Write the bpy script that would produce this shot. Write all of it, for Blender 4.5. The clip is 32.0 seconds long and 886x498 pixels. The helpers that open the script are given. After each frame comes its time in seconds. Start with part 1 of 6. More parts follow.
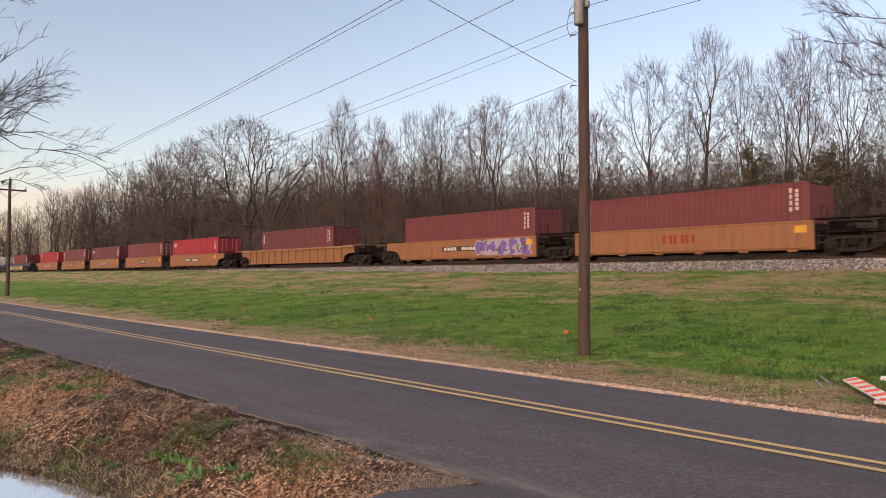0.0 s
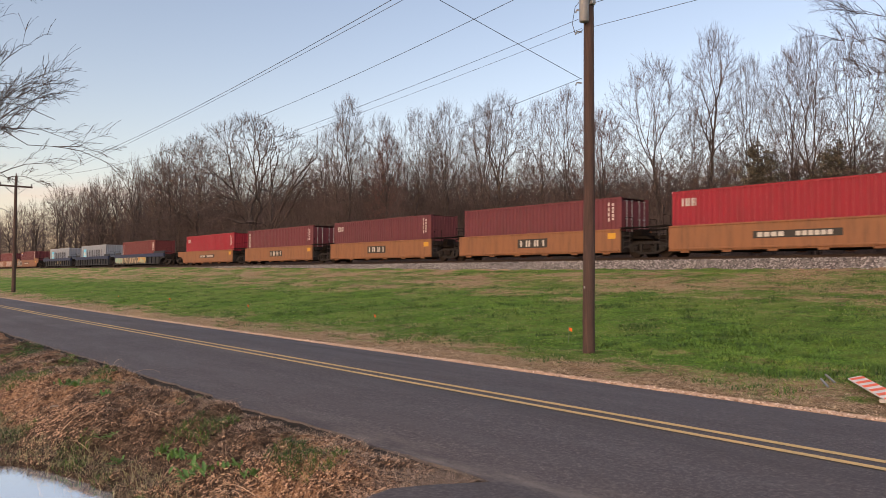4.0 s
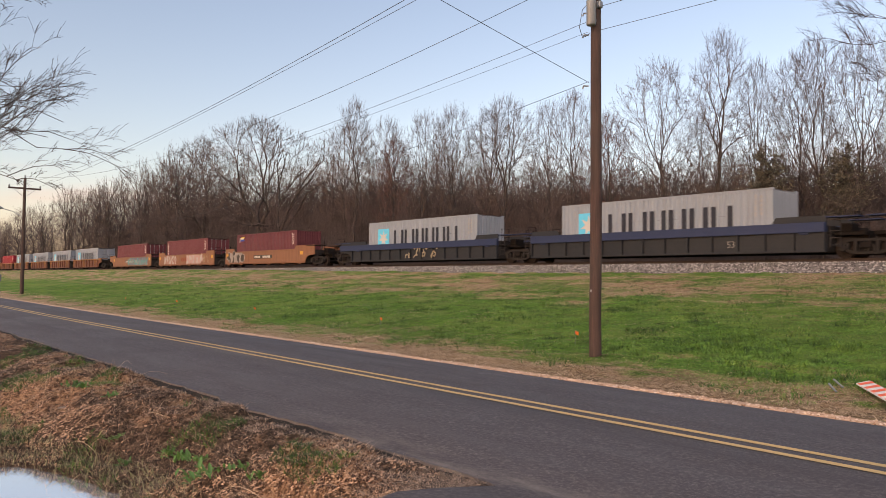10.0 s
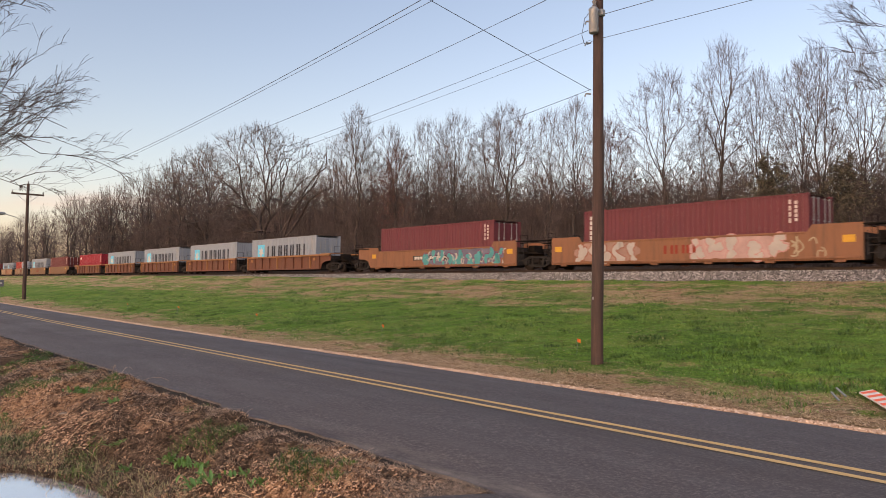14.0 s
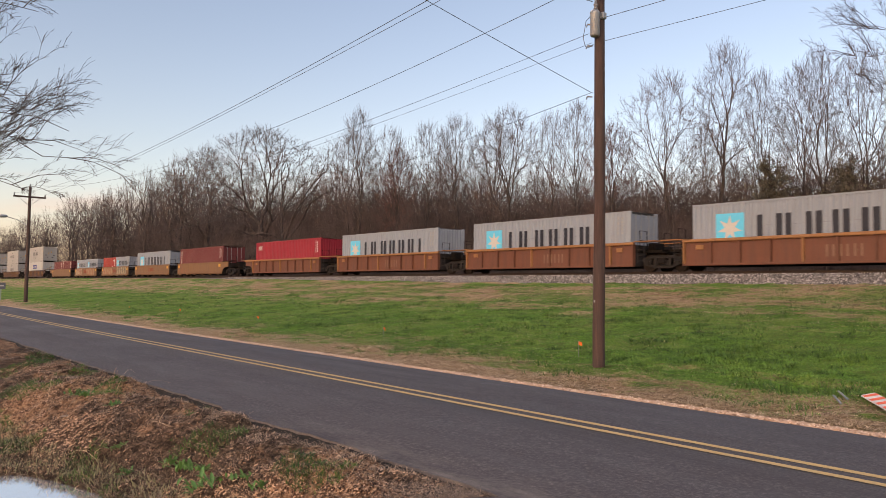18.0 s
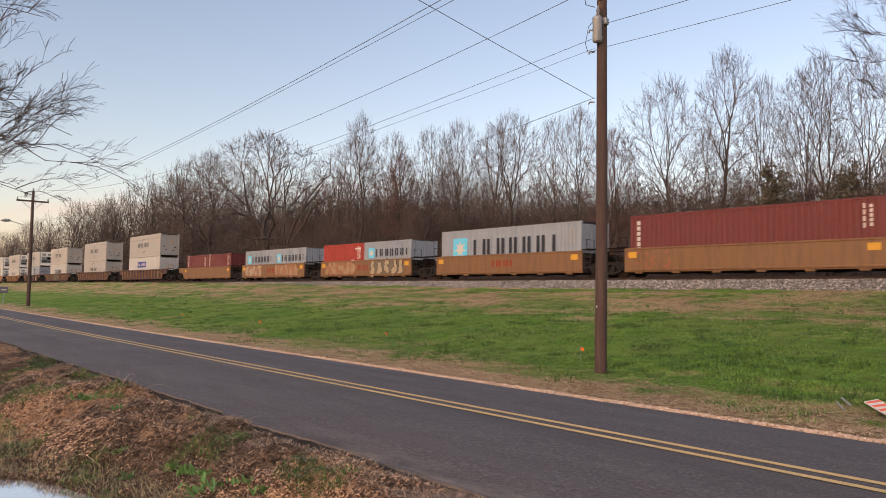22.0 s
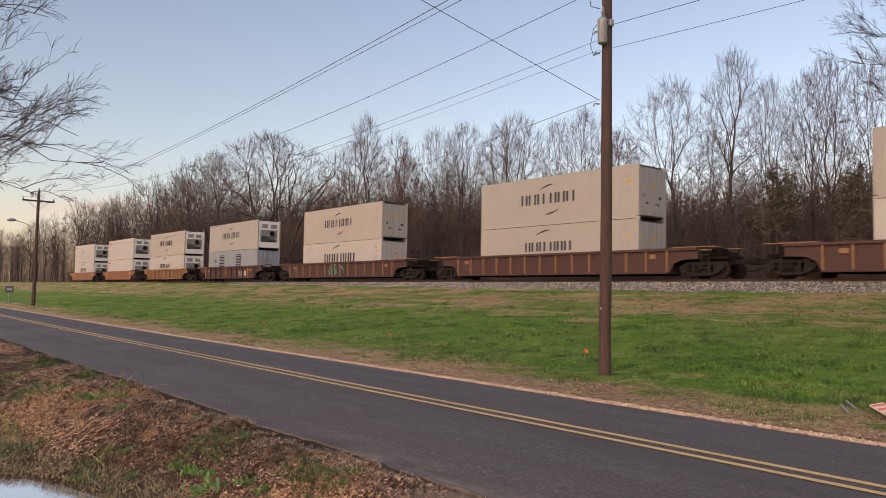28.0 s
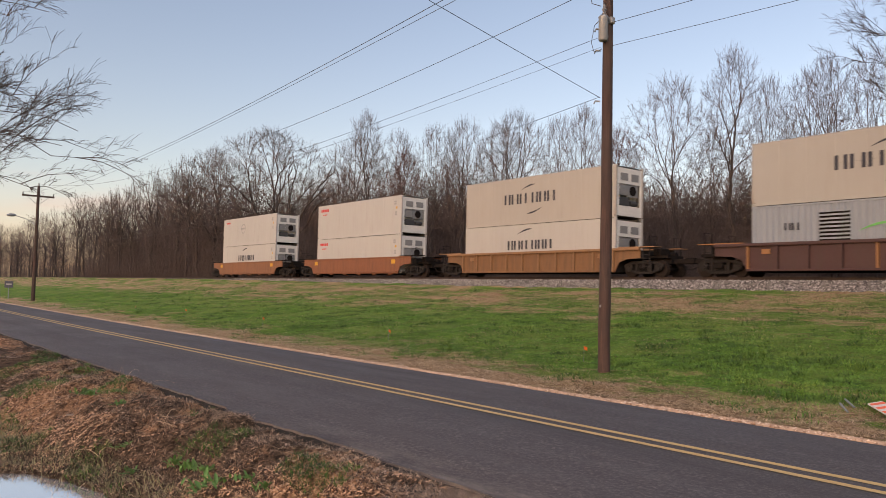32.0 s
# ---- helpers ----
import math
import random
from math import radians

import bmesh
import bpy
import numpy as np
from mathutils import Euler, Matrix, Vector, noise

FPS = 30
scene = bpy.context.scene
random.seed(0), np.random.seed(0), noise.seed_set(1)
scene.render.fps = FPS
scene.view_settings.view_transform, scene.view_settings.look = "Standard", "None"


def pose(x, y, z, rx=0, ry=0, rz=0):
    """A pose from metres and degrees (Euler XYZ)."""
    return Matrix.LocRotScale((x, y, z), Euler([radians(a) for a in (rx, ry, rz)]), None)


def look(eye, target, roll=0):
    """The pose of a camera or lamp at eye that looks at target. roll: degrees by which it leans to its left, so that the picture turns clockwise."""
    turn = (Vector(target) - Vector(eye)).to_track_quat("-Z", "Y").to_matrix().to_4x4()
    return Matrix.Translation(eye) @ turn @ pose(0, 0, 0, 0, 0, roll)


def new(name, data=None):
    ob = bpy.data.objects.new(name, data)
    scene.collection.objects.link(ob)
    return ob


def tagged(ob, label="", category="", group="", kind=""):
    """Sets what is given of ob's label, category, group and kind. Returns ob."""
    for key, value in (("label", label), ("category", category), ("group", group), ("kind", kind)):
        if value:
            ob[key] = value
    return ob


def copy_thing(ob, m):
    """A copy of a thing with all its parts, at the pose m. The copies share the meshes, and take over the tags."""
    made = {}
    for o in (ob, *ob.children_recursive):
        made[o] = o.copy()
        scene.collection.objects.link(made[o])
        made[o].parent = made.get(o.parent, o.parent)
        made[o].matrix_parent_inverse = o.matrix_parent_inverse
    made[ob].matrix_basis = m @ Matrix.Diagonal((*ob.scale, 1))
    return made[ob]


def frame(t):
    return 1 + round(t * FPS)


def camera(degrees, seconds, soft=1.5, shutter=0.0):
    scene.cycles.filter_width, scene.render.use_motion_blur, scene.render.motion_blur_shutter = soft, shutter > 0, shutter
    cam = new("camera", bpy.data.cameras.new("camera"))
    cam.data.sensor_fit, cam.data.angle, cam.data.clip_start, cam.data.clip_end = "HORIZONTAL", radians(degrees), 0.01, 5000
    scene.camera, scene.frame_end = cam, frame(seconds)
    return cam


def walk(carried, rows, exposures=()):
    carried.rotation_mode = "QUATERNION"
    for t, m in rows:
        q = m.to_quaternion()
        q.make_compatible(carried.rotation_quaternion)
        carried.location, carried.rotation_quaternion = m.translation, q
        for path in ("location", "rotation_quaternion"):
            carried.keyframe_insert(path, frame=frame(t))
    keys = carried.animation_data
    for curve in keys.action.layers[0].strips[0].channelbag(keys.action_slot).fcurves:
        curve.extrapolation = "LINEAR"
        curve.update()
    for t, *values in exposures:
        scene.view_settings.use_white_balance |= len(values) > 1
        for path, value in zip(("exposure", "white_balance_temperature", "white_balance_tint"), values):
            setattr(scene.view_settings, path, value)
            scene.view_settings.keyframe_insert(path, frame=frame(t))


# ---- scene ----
# The camera stands at one spot beside the road and is turned by hand: seconds, tilt, lean, heading in degrees.
EYE = (0.0, 0.0, 1.6)
cam = camera(61.63, 32.0, soft=0.7, shutter=0.2)
TURNS = [
    (0, 92.220, 0.120, 49.049),
    (0.5, 92.226, 0.110, 49.105),
    (1, 92.231, 0.110, 49.229),
    (1.5, 92.247, 0.065, 49.396),
    (2, 92.223, 0.042, 49.462),
    (2.5, 92.182, 0.083, 49.441),
    (3, 92.127, 0.188, 49.363),
    (3.5, 92.048, 0.241, 49.344),
    (5.5, 92.011, 0.444, 49.566),
    (6, 92.173, 0.372, 49.713),
    (6.5, 92.278, 0.340, 49.751),
    (7, 92.294, 0.349, 49.717),
    (7.5, 92.289, 0.384, 49.662),
    (8, 92.265, 0.407, 49.642),
    (8.5, 92.283, 0.402, 49.713),
    (9, 92.294, 0.431, 49.782),
    (9.5, 92.242, 0.466, 49.832),
    (10, 92.244, 0.469, 49.896),
    (10.5, 92.272, 0.521, 49.895),
    (11, 92.283, 0.527, 49.887),
    (11.5, 92.345, 0.517, 49.923),
    (12, 92.462, 0.524, 49.954),
    (12.5, 92.581, 0.533, 50.012),
    (13, 92.669, 0.581, 50.070),
    (13.5, 92.728, 0.670, 50.051),
    (14, 92.785, 0.662, 50.055),
    (14.5, 92.877, 0.593, 50.154),
    (16.5, 93.013, 0.633, 50.289),
    (17, 92.943, 0.663, 50.174),
    (17.5, 92.941, 0.680, 50.155),
    (18, 92.998, 0.688, 50.164),
    (18.5, 93.072, 0.704, 50.188),
    (19, 93.140, 0.735, 50.213),
    (19.5, 93.136, 0.773, 50.190),
    (20, 93.117, 0.775, 50.146),
    (20.5, 93.153, 0.787, 50.163),
    (21, 93.252, 0.770, 50.240),
    (21.5, 93.354, 0.750, 50.327),
    (22, 93.385, 0.824, 50.331),
    (22.5, 93.293, 0.902, 50.221),
    (23, 93.212, 0.939, 50.195),
    (23.5, 93.273, 0.938, 50.311),
    (24, 93.395, 0.900, 50.441),
    (24.5, 93.469, 0.892, 50.531),
    (25, 93.481, 0.920, 50.543),
    (25.5, 93.445, 0.961, 50.499),
    (27.5, 93.503, 1.023, 50.662),
    (28, 93.469, 1.052, 50.656),
    (28.5, 93.439, 1.078, 50.619),
    (29, 93.444, 1.057, 50.643),
    (29.5, 93.462, 1.023, 50.720),
    (30, 93.492, 1.011, 50.780),
    (30.5, 93.496, 1.073, 50.784),
    (31, 93.432, 1.182, 50.701),
    (31.5, 93.313, 1.269, 50.605),
    (32, 93.234, 1.299, 50.634),
]


def held(tilt, lean, heading):
    return Matrix.Translation(EYE) @ pose(0, 0, 0, 0, 0, heading) @ pose(0, 0, 0, tilt) @ pose(0, 0, 0, 0, 0, lean)


walk(cam, [(t, held(a, b, c)) for t, a, b, c in TURNS], [(0, 1.14, 7700, 20), (1, 1.0, 7700, 20), (2.2, 1.0, 7700, 20), (3.4, 1.03, 7700, 20), (6, 1.13, 7700, 20), (18, 1.1, 7700, 20), (25, 1.06, 7700, 20), (28, 0.95, 7700, 20), (32, 0.97, 7700, 20)])

# ---- world, sun, exposure ----
SUN_ELEVATION, SUN_HEADING = radians(18.0), radians(186.0)  # heading from +y towards -x
world = bpy.data.worlds.new("dusk_sky")
scene.world = world
world.use_nodes = True
wn = world.node_tree
wn.nodes.clear()
w_out = wn.nodes.new("ShaderNodeOutputWorld")
w_bg = wn.nodes.new("ShaderNodeBackground")
w_sky = wn.nodes.new("ShaderNodeTexSky")
w_sky.sky_type = "NISHITA"
w_sky.sun_disc = False
w_sky.sun_elevation = SUN_ELEVATION
w_sky.sun_rotation = -SUN_HEADING
w_sky.air_density = 1.0
w_sky.dust_density = 1.6
w_sky.ozone_density = 1.6
w_bg.inputs["Strength"].default_value = 0.124
# a peach tint and thin streaks of cloud low over the horizon, all round
w_tc = wn.nodes.new("ShaderNodeTexCoord")
w_sep = wn.nodes.new("ShaderNodeSeparateXYZ")
wn.links.new(w_tc.outputs["Generated"], w_sep.inputs[0])
w_band = wn.nodes.new("ShaderNodeValToRGB")
for e, (p, c) in zip((w_band.color_ramp.elements[0], w_band.color_ramp.elements[1], w_band.color_ramp.elements.new(0.12)), ((0.0, (1.14, 0.90, 0.87, 1)), (0.4, (0.985, 0.995, 0.955, 1)), (0.14, (1.03, 0.945, 0.90, 1)))):
    e.position = p
    e.color = c
wn.links.new(w_sep.outputs["Z"], w_band.inputs["Fac"])
w_map = wn.nodes.new("ShaderNodeMapping")
w_map.inputs["Scale"].default_value = (5, 5, 38)
wn.links.new(w_tc.outputs["Generated"], w_map.inputs["Vector"])
w_noise = wn.nodes.new("ShaderNodeTexNoise")
w_noise.inputs["Scale"].default_value = 1.0
w_noise.inputs["Detail"].default_value = 5
wn.links.new(w_map.outputs["Vector"], w_noise.inputs["Vector"])
w_cloud = wn.nodes.new("ShaderNodeValToRGB")
w_cloud.color_ramp.elements[0].position, w_cloud.color_ramp.elements[1].position = 0.52, 0.72
w_cloud.color_ramp.elements[0].color, w_cloud.color_ramp.elements[1].color = (1, 1, 1, 1), (1.12, 0.88, 0.84, 1)
wn.links.new(w_noise.outputs["Fac"], w_cloud.inputs["Fac"])
w_low = wn.nodes.new("ShaderNodeMapRange")
w_low.inputs["From Min"].default_value, w_low.inputs["From Max"].default_value = 0.2, 0.05
wn.links.new(w_sep.outputs["Z"], w_low.inputs["Value"])
w_mul = wn.nodes.new("ShaderNodeMix")
w_mul.data_type, w_mul.blend_type = "RGBA", "MULTIPLY"
w_mul.inputs[0].default_value = 1.0
wn.links.new(w_sky.outputs["Color"], w_mul.inputs[6])
wn.links.new(w_band.outputs["Color"], w_mul.inputs[7])
w_mul2 = wn.nodes.new("ShaderNodeMix")
w_mul2.data_type, w_mul2.blend_type = "RGBA", "MULTIPLY"
wn.links.new(w_low.outputs["Result"], w_mul2.inputs[0])
wn.links.new(w_mul.outputs[2], w_mul2.inputs[6])
wn.links.new(w_cloud.outputs["Color"], w_mul2.inputs[7])
wn.links.new(w_mul2.outputs[2], w_bg.inputs["Color"])
wn.links.new(w_bg.outputs["Background"], w_out.inputs["Surface"])
sun_data = bpy.data.lights.new("sun", "SUN")
sun_data.energy = 0.64
sun_data.angle = radians(60)
sun_data.color = (1.0, 0.95, 0.90)
sun = new("sun", sun_data)
GLOW = SUN_HEADING + radians(46)  # the middle of the bright part of the evening sky behind the camera
sun_from = Vector((-math.sin(GLOW) * math.cos(0.7), math.cos(GLOW) * math.cos(0.7), math.sin(0.7)))
sun.matrix_world = look(tuple(sun_from * 50), (0, 0, 0))

# ---- materials ----


def nodes_of(name):
    m = bpy.data.materials.new(name)
    m.use_nodes = True
    nt = m.node_tree
    return m, nt, nt.nodes["Principled BSDF"]


def coord(nt, scale, space="Object"):
    tc = nt.nodes.new("ShaderNodeTexCoord")
    mp = nt.nodes.new("ShaderNodeMapping")
    mp.inputs["Scale"].default_value = scale if isinstance(scale, tuple) else (scale,) * 3
    nt.links.new(tc.outputs[space], mp.inputs["Vector"])
    return mp.outputs["Vector"]


def world_coord(nt, scale):
    g = nt.nodes.new("ShaderNodeNewGeometry")
    mp = nt.nodes.new("ShaderNodeMapping")
    mp.inputs["Scale"].default_value = scale if isinstance(scale, tuple) else (scale,) * 3
    nt.links.new(g.outputs["Position"], mp.inputs["Vector"])
    return mp.outputs["Vector"]


def noise_node(nt, vec, scale, detail=4.0, rough=0.6):
    n = nt.nodes.new("ShaderNodeTexNoise")
    n.inputs["Scale"].default_value = scale
    n.inputs["Detail"].default_value = detail
    n.inputs["Roughness"].default_value = rough
    nt.links.new(vec, n.inputs["Vector"])
    return n.outputs["Fac"]


def ramp(nt, fac, stops):
    r = nt.nodes.new("ShaderNodeValToRGB")
    els = r.color_ramp.elements
    while len(els) < len(stops):
        els.new(0.5)
    for e, (p, c) in zip(els, stops):
        e.position = p
        e.color = (*c, 1) if len(c) == 3 else c
    nt.links.new(fac, r.inputs["Fac"])
    return r.outputs["Color"]


def mix(nt, fac, a, b, mode="MIX"):
    n = nt.nodes.new("ShaderNodeMix")
    n.data_type = "RGBA"
    n.blend_type = mode
    for sock, val in ((n.inputs[0], fac), (n.inputs[6], a), (n.inputs[7], b)):
        if isinstance(val, (int, float)):
            sock.default_value = val
        elif isinstance(val, tuple):
            sock.default_value = (*val, 1)
        else:
            nt.links.new(val, sock)
    return n.outputs[2]


def bump(nt, bsdf, height, strength=0.3, dist=0.02):
    b = nt.nodes.new("ShaderNodeBump")
    b.inputs["Strength"].default_value = strength
    b.inputs["Distance"].default_value = dist
    nt.links.new(height, b.inputs["Height"])
    nt.links.new(b.outputs["Normal"], bsdf.inputs["Normal"])


def grey(v):
    return (v, v, v)


MATS = {}


def paint(name, col, rust=0.25, rough=0.5, grime=(0.05, 0.035, 0.028)):
    """Painted steel with streaks of dirt running down, specks of rust and faded patches."""
    if name in MATS:
        return MATS[name]
    m, nt, b = nodes_of(name)
    v = coord(nt, 1.0)
    streak = noise_node(nt, coord(nt, (2.2, 2.2, 0.25)), 1.6, 6, 0.7)
    fade = noise_node(nt, v, 0.5, 3)
    grain = noise_node(nt, v, 9, 5, 0.7)
    base = mix(nt, ramp(nt, fade, [(0.3, grey(0)), (0.7, grey(0.7))]), col, tuple(min(1, c * 0.9 + 0.008) for c in col))
    base = mix(nt, ramp(nt, streak, [(0.46, grey(0)), (0.72, grey(min(0.9, rust * 2.0)))]), base, tuple(g * 0.5 + c * 0.4 for g, c in zip(grime, col)))
    spots = mix(nt, 0.6, grain, streak)
    base = mix(nt, ramp(nt, spots, [(0.6, grey(0)), (0.68, grey(rust * 1.6))]), base, (0.13, 0.05, 0.02))
    nt.links.new(base, b.inputs["Base Color"])
    nt.links.new(ramp(nt, grain, [(0.2, grey(rough - 0.12)), (0.8, grey(rough + 0.2))]), b.inputs["Roughness"])
    b.inputs["Specular IOR Level"].default_value = 0.3
    bump(nt, b, grain, 0.12, 0.01)
    MATS[name] = m
    return m


def plain(name, col, rough=0.6, metal=0.0, scale=8.0, vary=0.3):
    if name in MATS:
        return MATS[name]
    m, nt, b = nodes_of(name)
    n = noise_node(nt, coord(nt, 1.0), scale, 5, 0.65)
    nt.links.new(mix(nt, n, tuple(c * (1 - vary) for c in col), tuple(min(1, c * (1 + vary)) for c in col)), b.inputs["Base Color"])
    b.inputs["Roughness"].default_value = rough
    b.inputs["Metallic"].default_value = metal
    bump(nt, b, n, 0.2, 0.01)
    b.inputs["Specular IOR Level"].default_value = 0.25
    MATS[name] = m
    return m


def island(name, cols, rough=0.8, scale=0.15, spread=0.5):
    """Colour that changes from piece to piece and slowly over the ground."""
    if name in MATS:
        return MATS[name]
    m, nt, b = nodes_of(name)
    g = nt.nodes.new("ShaderNodeNewGeometry")
    n = noise_node(nt, world_coord(nt, 1.0), scale, 4)
    f = mix(nt, spread, g.outputs["Random Per Island"], n)
    k = len(cols) - 1
    nt.links.new(ramp(nt, f, [(0.28 + 0.44 * i / k, c) for i, c in enumerate(cols)]), b.inputs["Base Color"])
    b.inputs["Roughness"].default_value = rough
    MATS[name] = m
    return m


def ground_material():
    m, nt, b = nodes_of("grass_slope")
    g = nt.nodes.new("ShaderNodeNewGeometry")
    sep = nt.nodes.new("ShaderNodeSeparateXYZ")
    nt.links.new(g.outputs["Position"], sep.inputs[0])
    mid = noise_node(nt, world_coord(nt, (0.4, 0.7, 0.5)), 1.0, 5, 0.65)
    fine = noise_node(nt, world_coord(nt, 1.0), 11.0, 8, 0.82)
    # distance across the slope, shaken by noise
    add = nt.nodes.new("ShaderNodeMath")
    add.operation = "MULTIPLY_ADD"
    nt.links.new(mid, add.inputs[0])
    add.inputs[1].default_value = 7.0
    nt.links.new(sep.outputs["Y"], add.inputs[2])
    mr = nt.nodes.new("ShaderNodeMapRange")
    mr.inputs["From Min"].default_value = 0.0
    mr.inputs["From Max"].default_value = 50.0
    nt.links.new(add.outputs[0], mr.inputs["Value"])
    k = lambda y: (y + 3.5) / 50  # noqa: E731
    lawn = ramp(nt, mr.outputs["Result"], [(k(10.8), grey(0.0)), (k(12.2), grey(0.6)), (k(13.6), grey(1.0)), (k(19.0), grey(0.95)), (k(22.0), grey(0.42)), (k(27), grey(0.30)), (k(29.0), grey(0.48))])
    patch = noise_node(nt, world_coord(nt, (0.28, 0.55, 0.5)), 1.0, 7, 0.72)
    lawn = mix(nt, 0.38, lawn, ramp(nt, patch, [(0.42, grey(0.0)), (0.55, grey(1))]))
    lawn = ramp(nt, mix(nt, 0.22, lawn, fine), [(0.38, grey(0.03)), (0.60, grey(0.97))])
    # darkest stops, here and on the bank, paint shaded gaps into the colour
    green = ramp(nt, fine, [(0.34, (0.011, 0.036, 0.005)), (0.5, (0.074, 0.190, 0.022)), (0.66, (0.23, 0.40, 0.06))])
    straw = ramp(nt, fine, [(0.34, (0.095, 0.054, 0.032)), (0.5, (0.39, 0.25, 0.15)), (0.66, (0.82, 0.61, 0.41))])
    # tufts vary in tone, and their shaded hollows are put into the colour
    tuft = noise_node(nt, world_coord(nt, (1.0, 0.6, 1.0)), 2.2, 6, 0.75)
    sward = noise_node(nt, world_coord(nt, (0.35, 0.5, 0.5)), 1.0, 4, 0.6)
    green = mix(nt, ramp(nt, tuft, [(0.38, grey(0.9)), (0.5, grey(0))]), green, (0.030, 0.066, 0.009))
    green = mix(nt, ramp(nt, tuft, [(0.56, grey(0)), (0.74, grey(0.6))]), green, (0.26, 0.33, 0.06))
    green = mix(nt, ramp(nt, sward, [(0.42, grey(0.45)), (0.56, grey(0))]), green, (0.22, 0.26, 0.07))
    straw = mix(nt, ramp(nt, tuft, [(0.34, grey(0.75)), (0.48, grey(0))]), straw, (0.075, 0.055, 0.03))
    straw = mix(nt, ramp(nt, sward, [(0.55, grey(0)), (0.68, grey(0.4))]), straw, (0.27, 0.135, 0.075))
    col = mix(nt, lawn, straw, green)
    litter = ramp(nt, fine, [(0.25, (0.05, 0.03, 0.02)), (0.7, (0.15, 0.095, 0.06))])
    woods = ramp(nt, mr.outputs["Result"], [(k(36), grey(0)), (k(39), grey(1))])
    col = mix(nt, woods, col, litter)
    # the bank between road and water: bark mulch and dead grass
    bank = ramp(nt, mr.outputs["Result"], [(k(5.6), grey(1)), (k(6.4), grey(0))])
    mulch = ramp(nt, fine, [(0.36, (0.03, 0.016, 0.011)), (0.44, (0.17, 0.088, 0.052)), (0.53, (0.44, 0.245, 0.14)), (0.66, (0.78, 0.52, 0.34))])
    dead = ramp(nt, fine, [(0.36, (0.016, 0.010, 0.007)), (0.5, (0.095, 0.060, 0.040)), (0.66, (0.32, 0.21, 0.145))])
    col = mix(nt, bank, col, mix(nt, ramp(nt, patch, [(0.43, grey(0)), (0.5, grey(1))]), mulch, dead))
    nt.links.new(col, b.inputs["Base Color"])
    b.inputs["Roughness"].default_value = 0.95
    b.inputs["Specular IOR Level"].default_value = 0.15
    bump(nt, b, fine, 1.0, 0.12)
    return m


def asphalt_material():
    m, nt, b = nodes_of("asphalt")
    fine = noise_node(nt, world_coord(nt, 1.0), 24, 9, 0.85)
    lane = noise_node(nt, world_coord(nt, (0.05, 1.3, 1)), 1.0, 4, 0.6)
    big = noise_node(nt, world_coord(nt, (0.25, 0.8, 1)), 1.0, 5, 0.7)
    col = ramp(nt, fine, [(0.3, (0.026, 0.022, 0.022)), (0.5, (0.077, 0.064, 0.063)), (0.7, (0.23, 0.193, 0.182))])
    col = mix(nt, ramp(nt, lane, [(0.3, grey(0.55)), (0.5, grey(0)), (0.7, grey(0.6))]), col, mix(nt, lane, (0.022, 0.018, 0.019), (0.120, 0.100, 0.096)))
    col = mix(nt, ramp(nt, big, [(0.6, grey(0)), (0.75, grey(0.25))]), col, (0.10, 0.085, 0.075))
    blot = noise_node(nt, world_coord(nt, (1.2, 2.0, 1)), 1.1, 3, 0.55)
    col = mix(nt, ramp(nt, blot, [(0.755, grey(0)), (0.78, grey(0.55))]), col, (0.26, 0.23, 0.22))
    g = nt.nodes.new("ShaderNodeNewGeometry")
    sep = nt.nodes.new("ShaderNodeSeparateXYZ")
    nt.links.new(g.outputs["Position"], sep.inputs[0])
    span = []
    for axis, lo, hi in (("Y", 3.8, 5.0), ("X", -9.5, -6.0)):
        mr = nt.nodes.new("ShaderNodeMapRange")
        mr.inputs["From Min"].default_value, mr.inputs["From Max"].default_value = lo, hi
        nt.links.new(sep.outputs[axis], mr.inputs["Value"])
        span.append(mr.outputs["Result"])
    span[0] = ramp(nt, span[0], [(0.25, grey(0)), (0.5, grey(1)), (0.62, grey(0.9)), (1.0, grey(0))])
    dust = mix(nt, 1.0, mix(nt, 1.0, span[0], span[1], "MULTIPLY"), ramp(nt, noise_node(nt, world_coord(nt, (0.8, 3.0, 1)), 1.3, 6, 0.75), [(0.42, grey(0)), (0.66, grey(0.55))]), "MULTIPLY")
    col = mix(nt, dust, col, (0.25, 0.205, 0.175))
    nt.links.new(col, b.inputs["Base Color"])
    nt.links.new(ramp(nt, big, [(0.3, grey(0.6)), (0.7, grey(0.85))]), b.inputs["Roughness"])
    b.inputs["Specular IOR Level"].default_value = 0.32
    bump(nt, b, fine, 0.35, 0.008)
    return m


def wood_pole_material():
    m, nt, b = nodes_of("creosoted_wood")
    v = coord(nt, (14, 14, 0.8))
    grain = noise_node(nt, v, 1.6, 6, 0.7)
    big = noise_node(nt, coord(nt, 0.5), 1.0, 3)
    col = ramp(nt, grain, [(0.25, (0.022, 0.013, 0.011)), (0.55, (0.055, 0.028, 0.023)), (0.85, (0.11, 0.062, 0.05))])
    col = mix(nt, ramp(nt, big, [(0.4, grey(0)), (0.7, grey(0.5))]), col, (0.06, 0.045, 0.038))
    nt.links.new(col, b.inputs["Base Color"])
    b.inputs["Roughness"].default_value = 0.85
    bump(nt, b, grain, 0.6, 0.02)
    return m


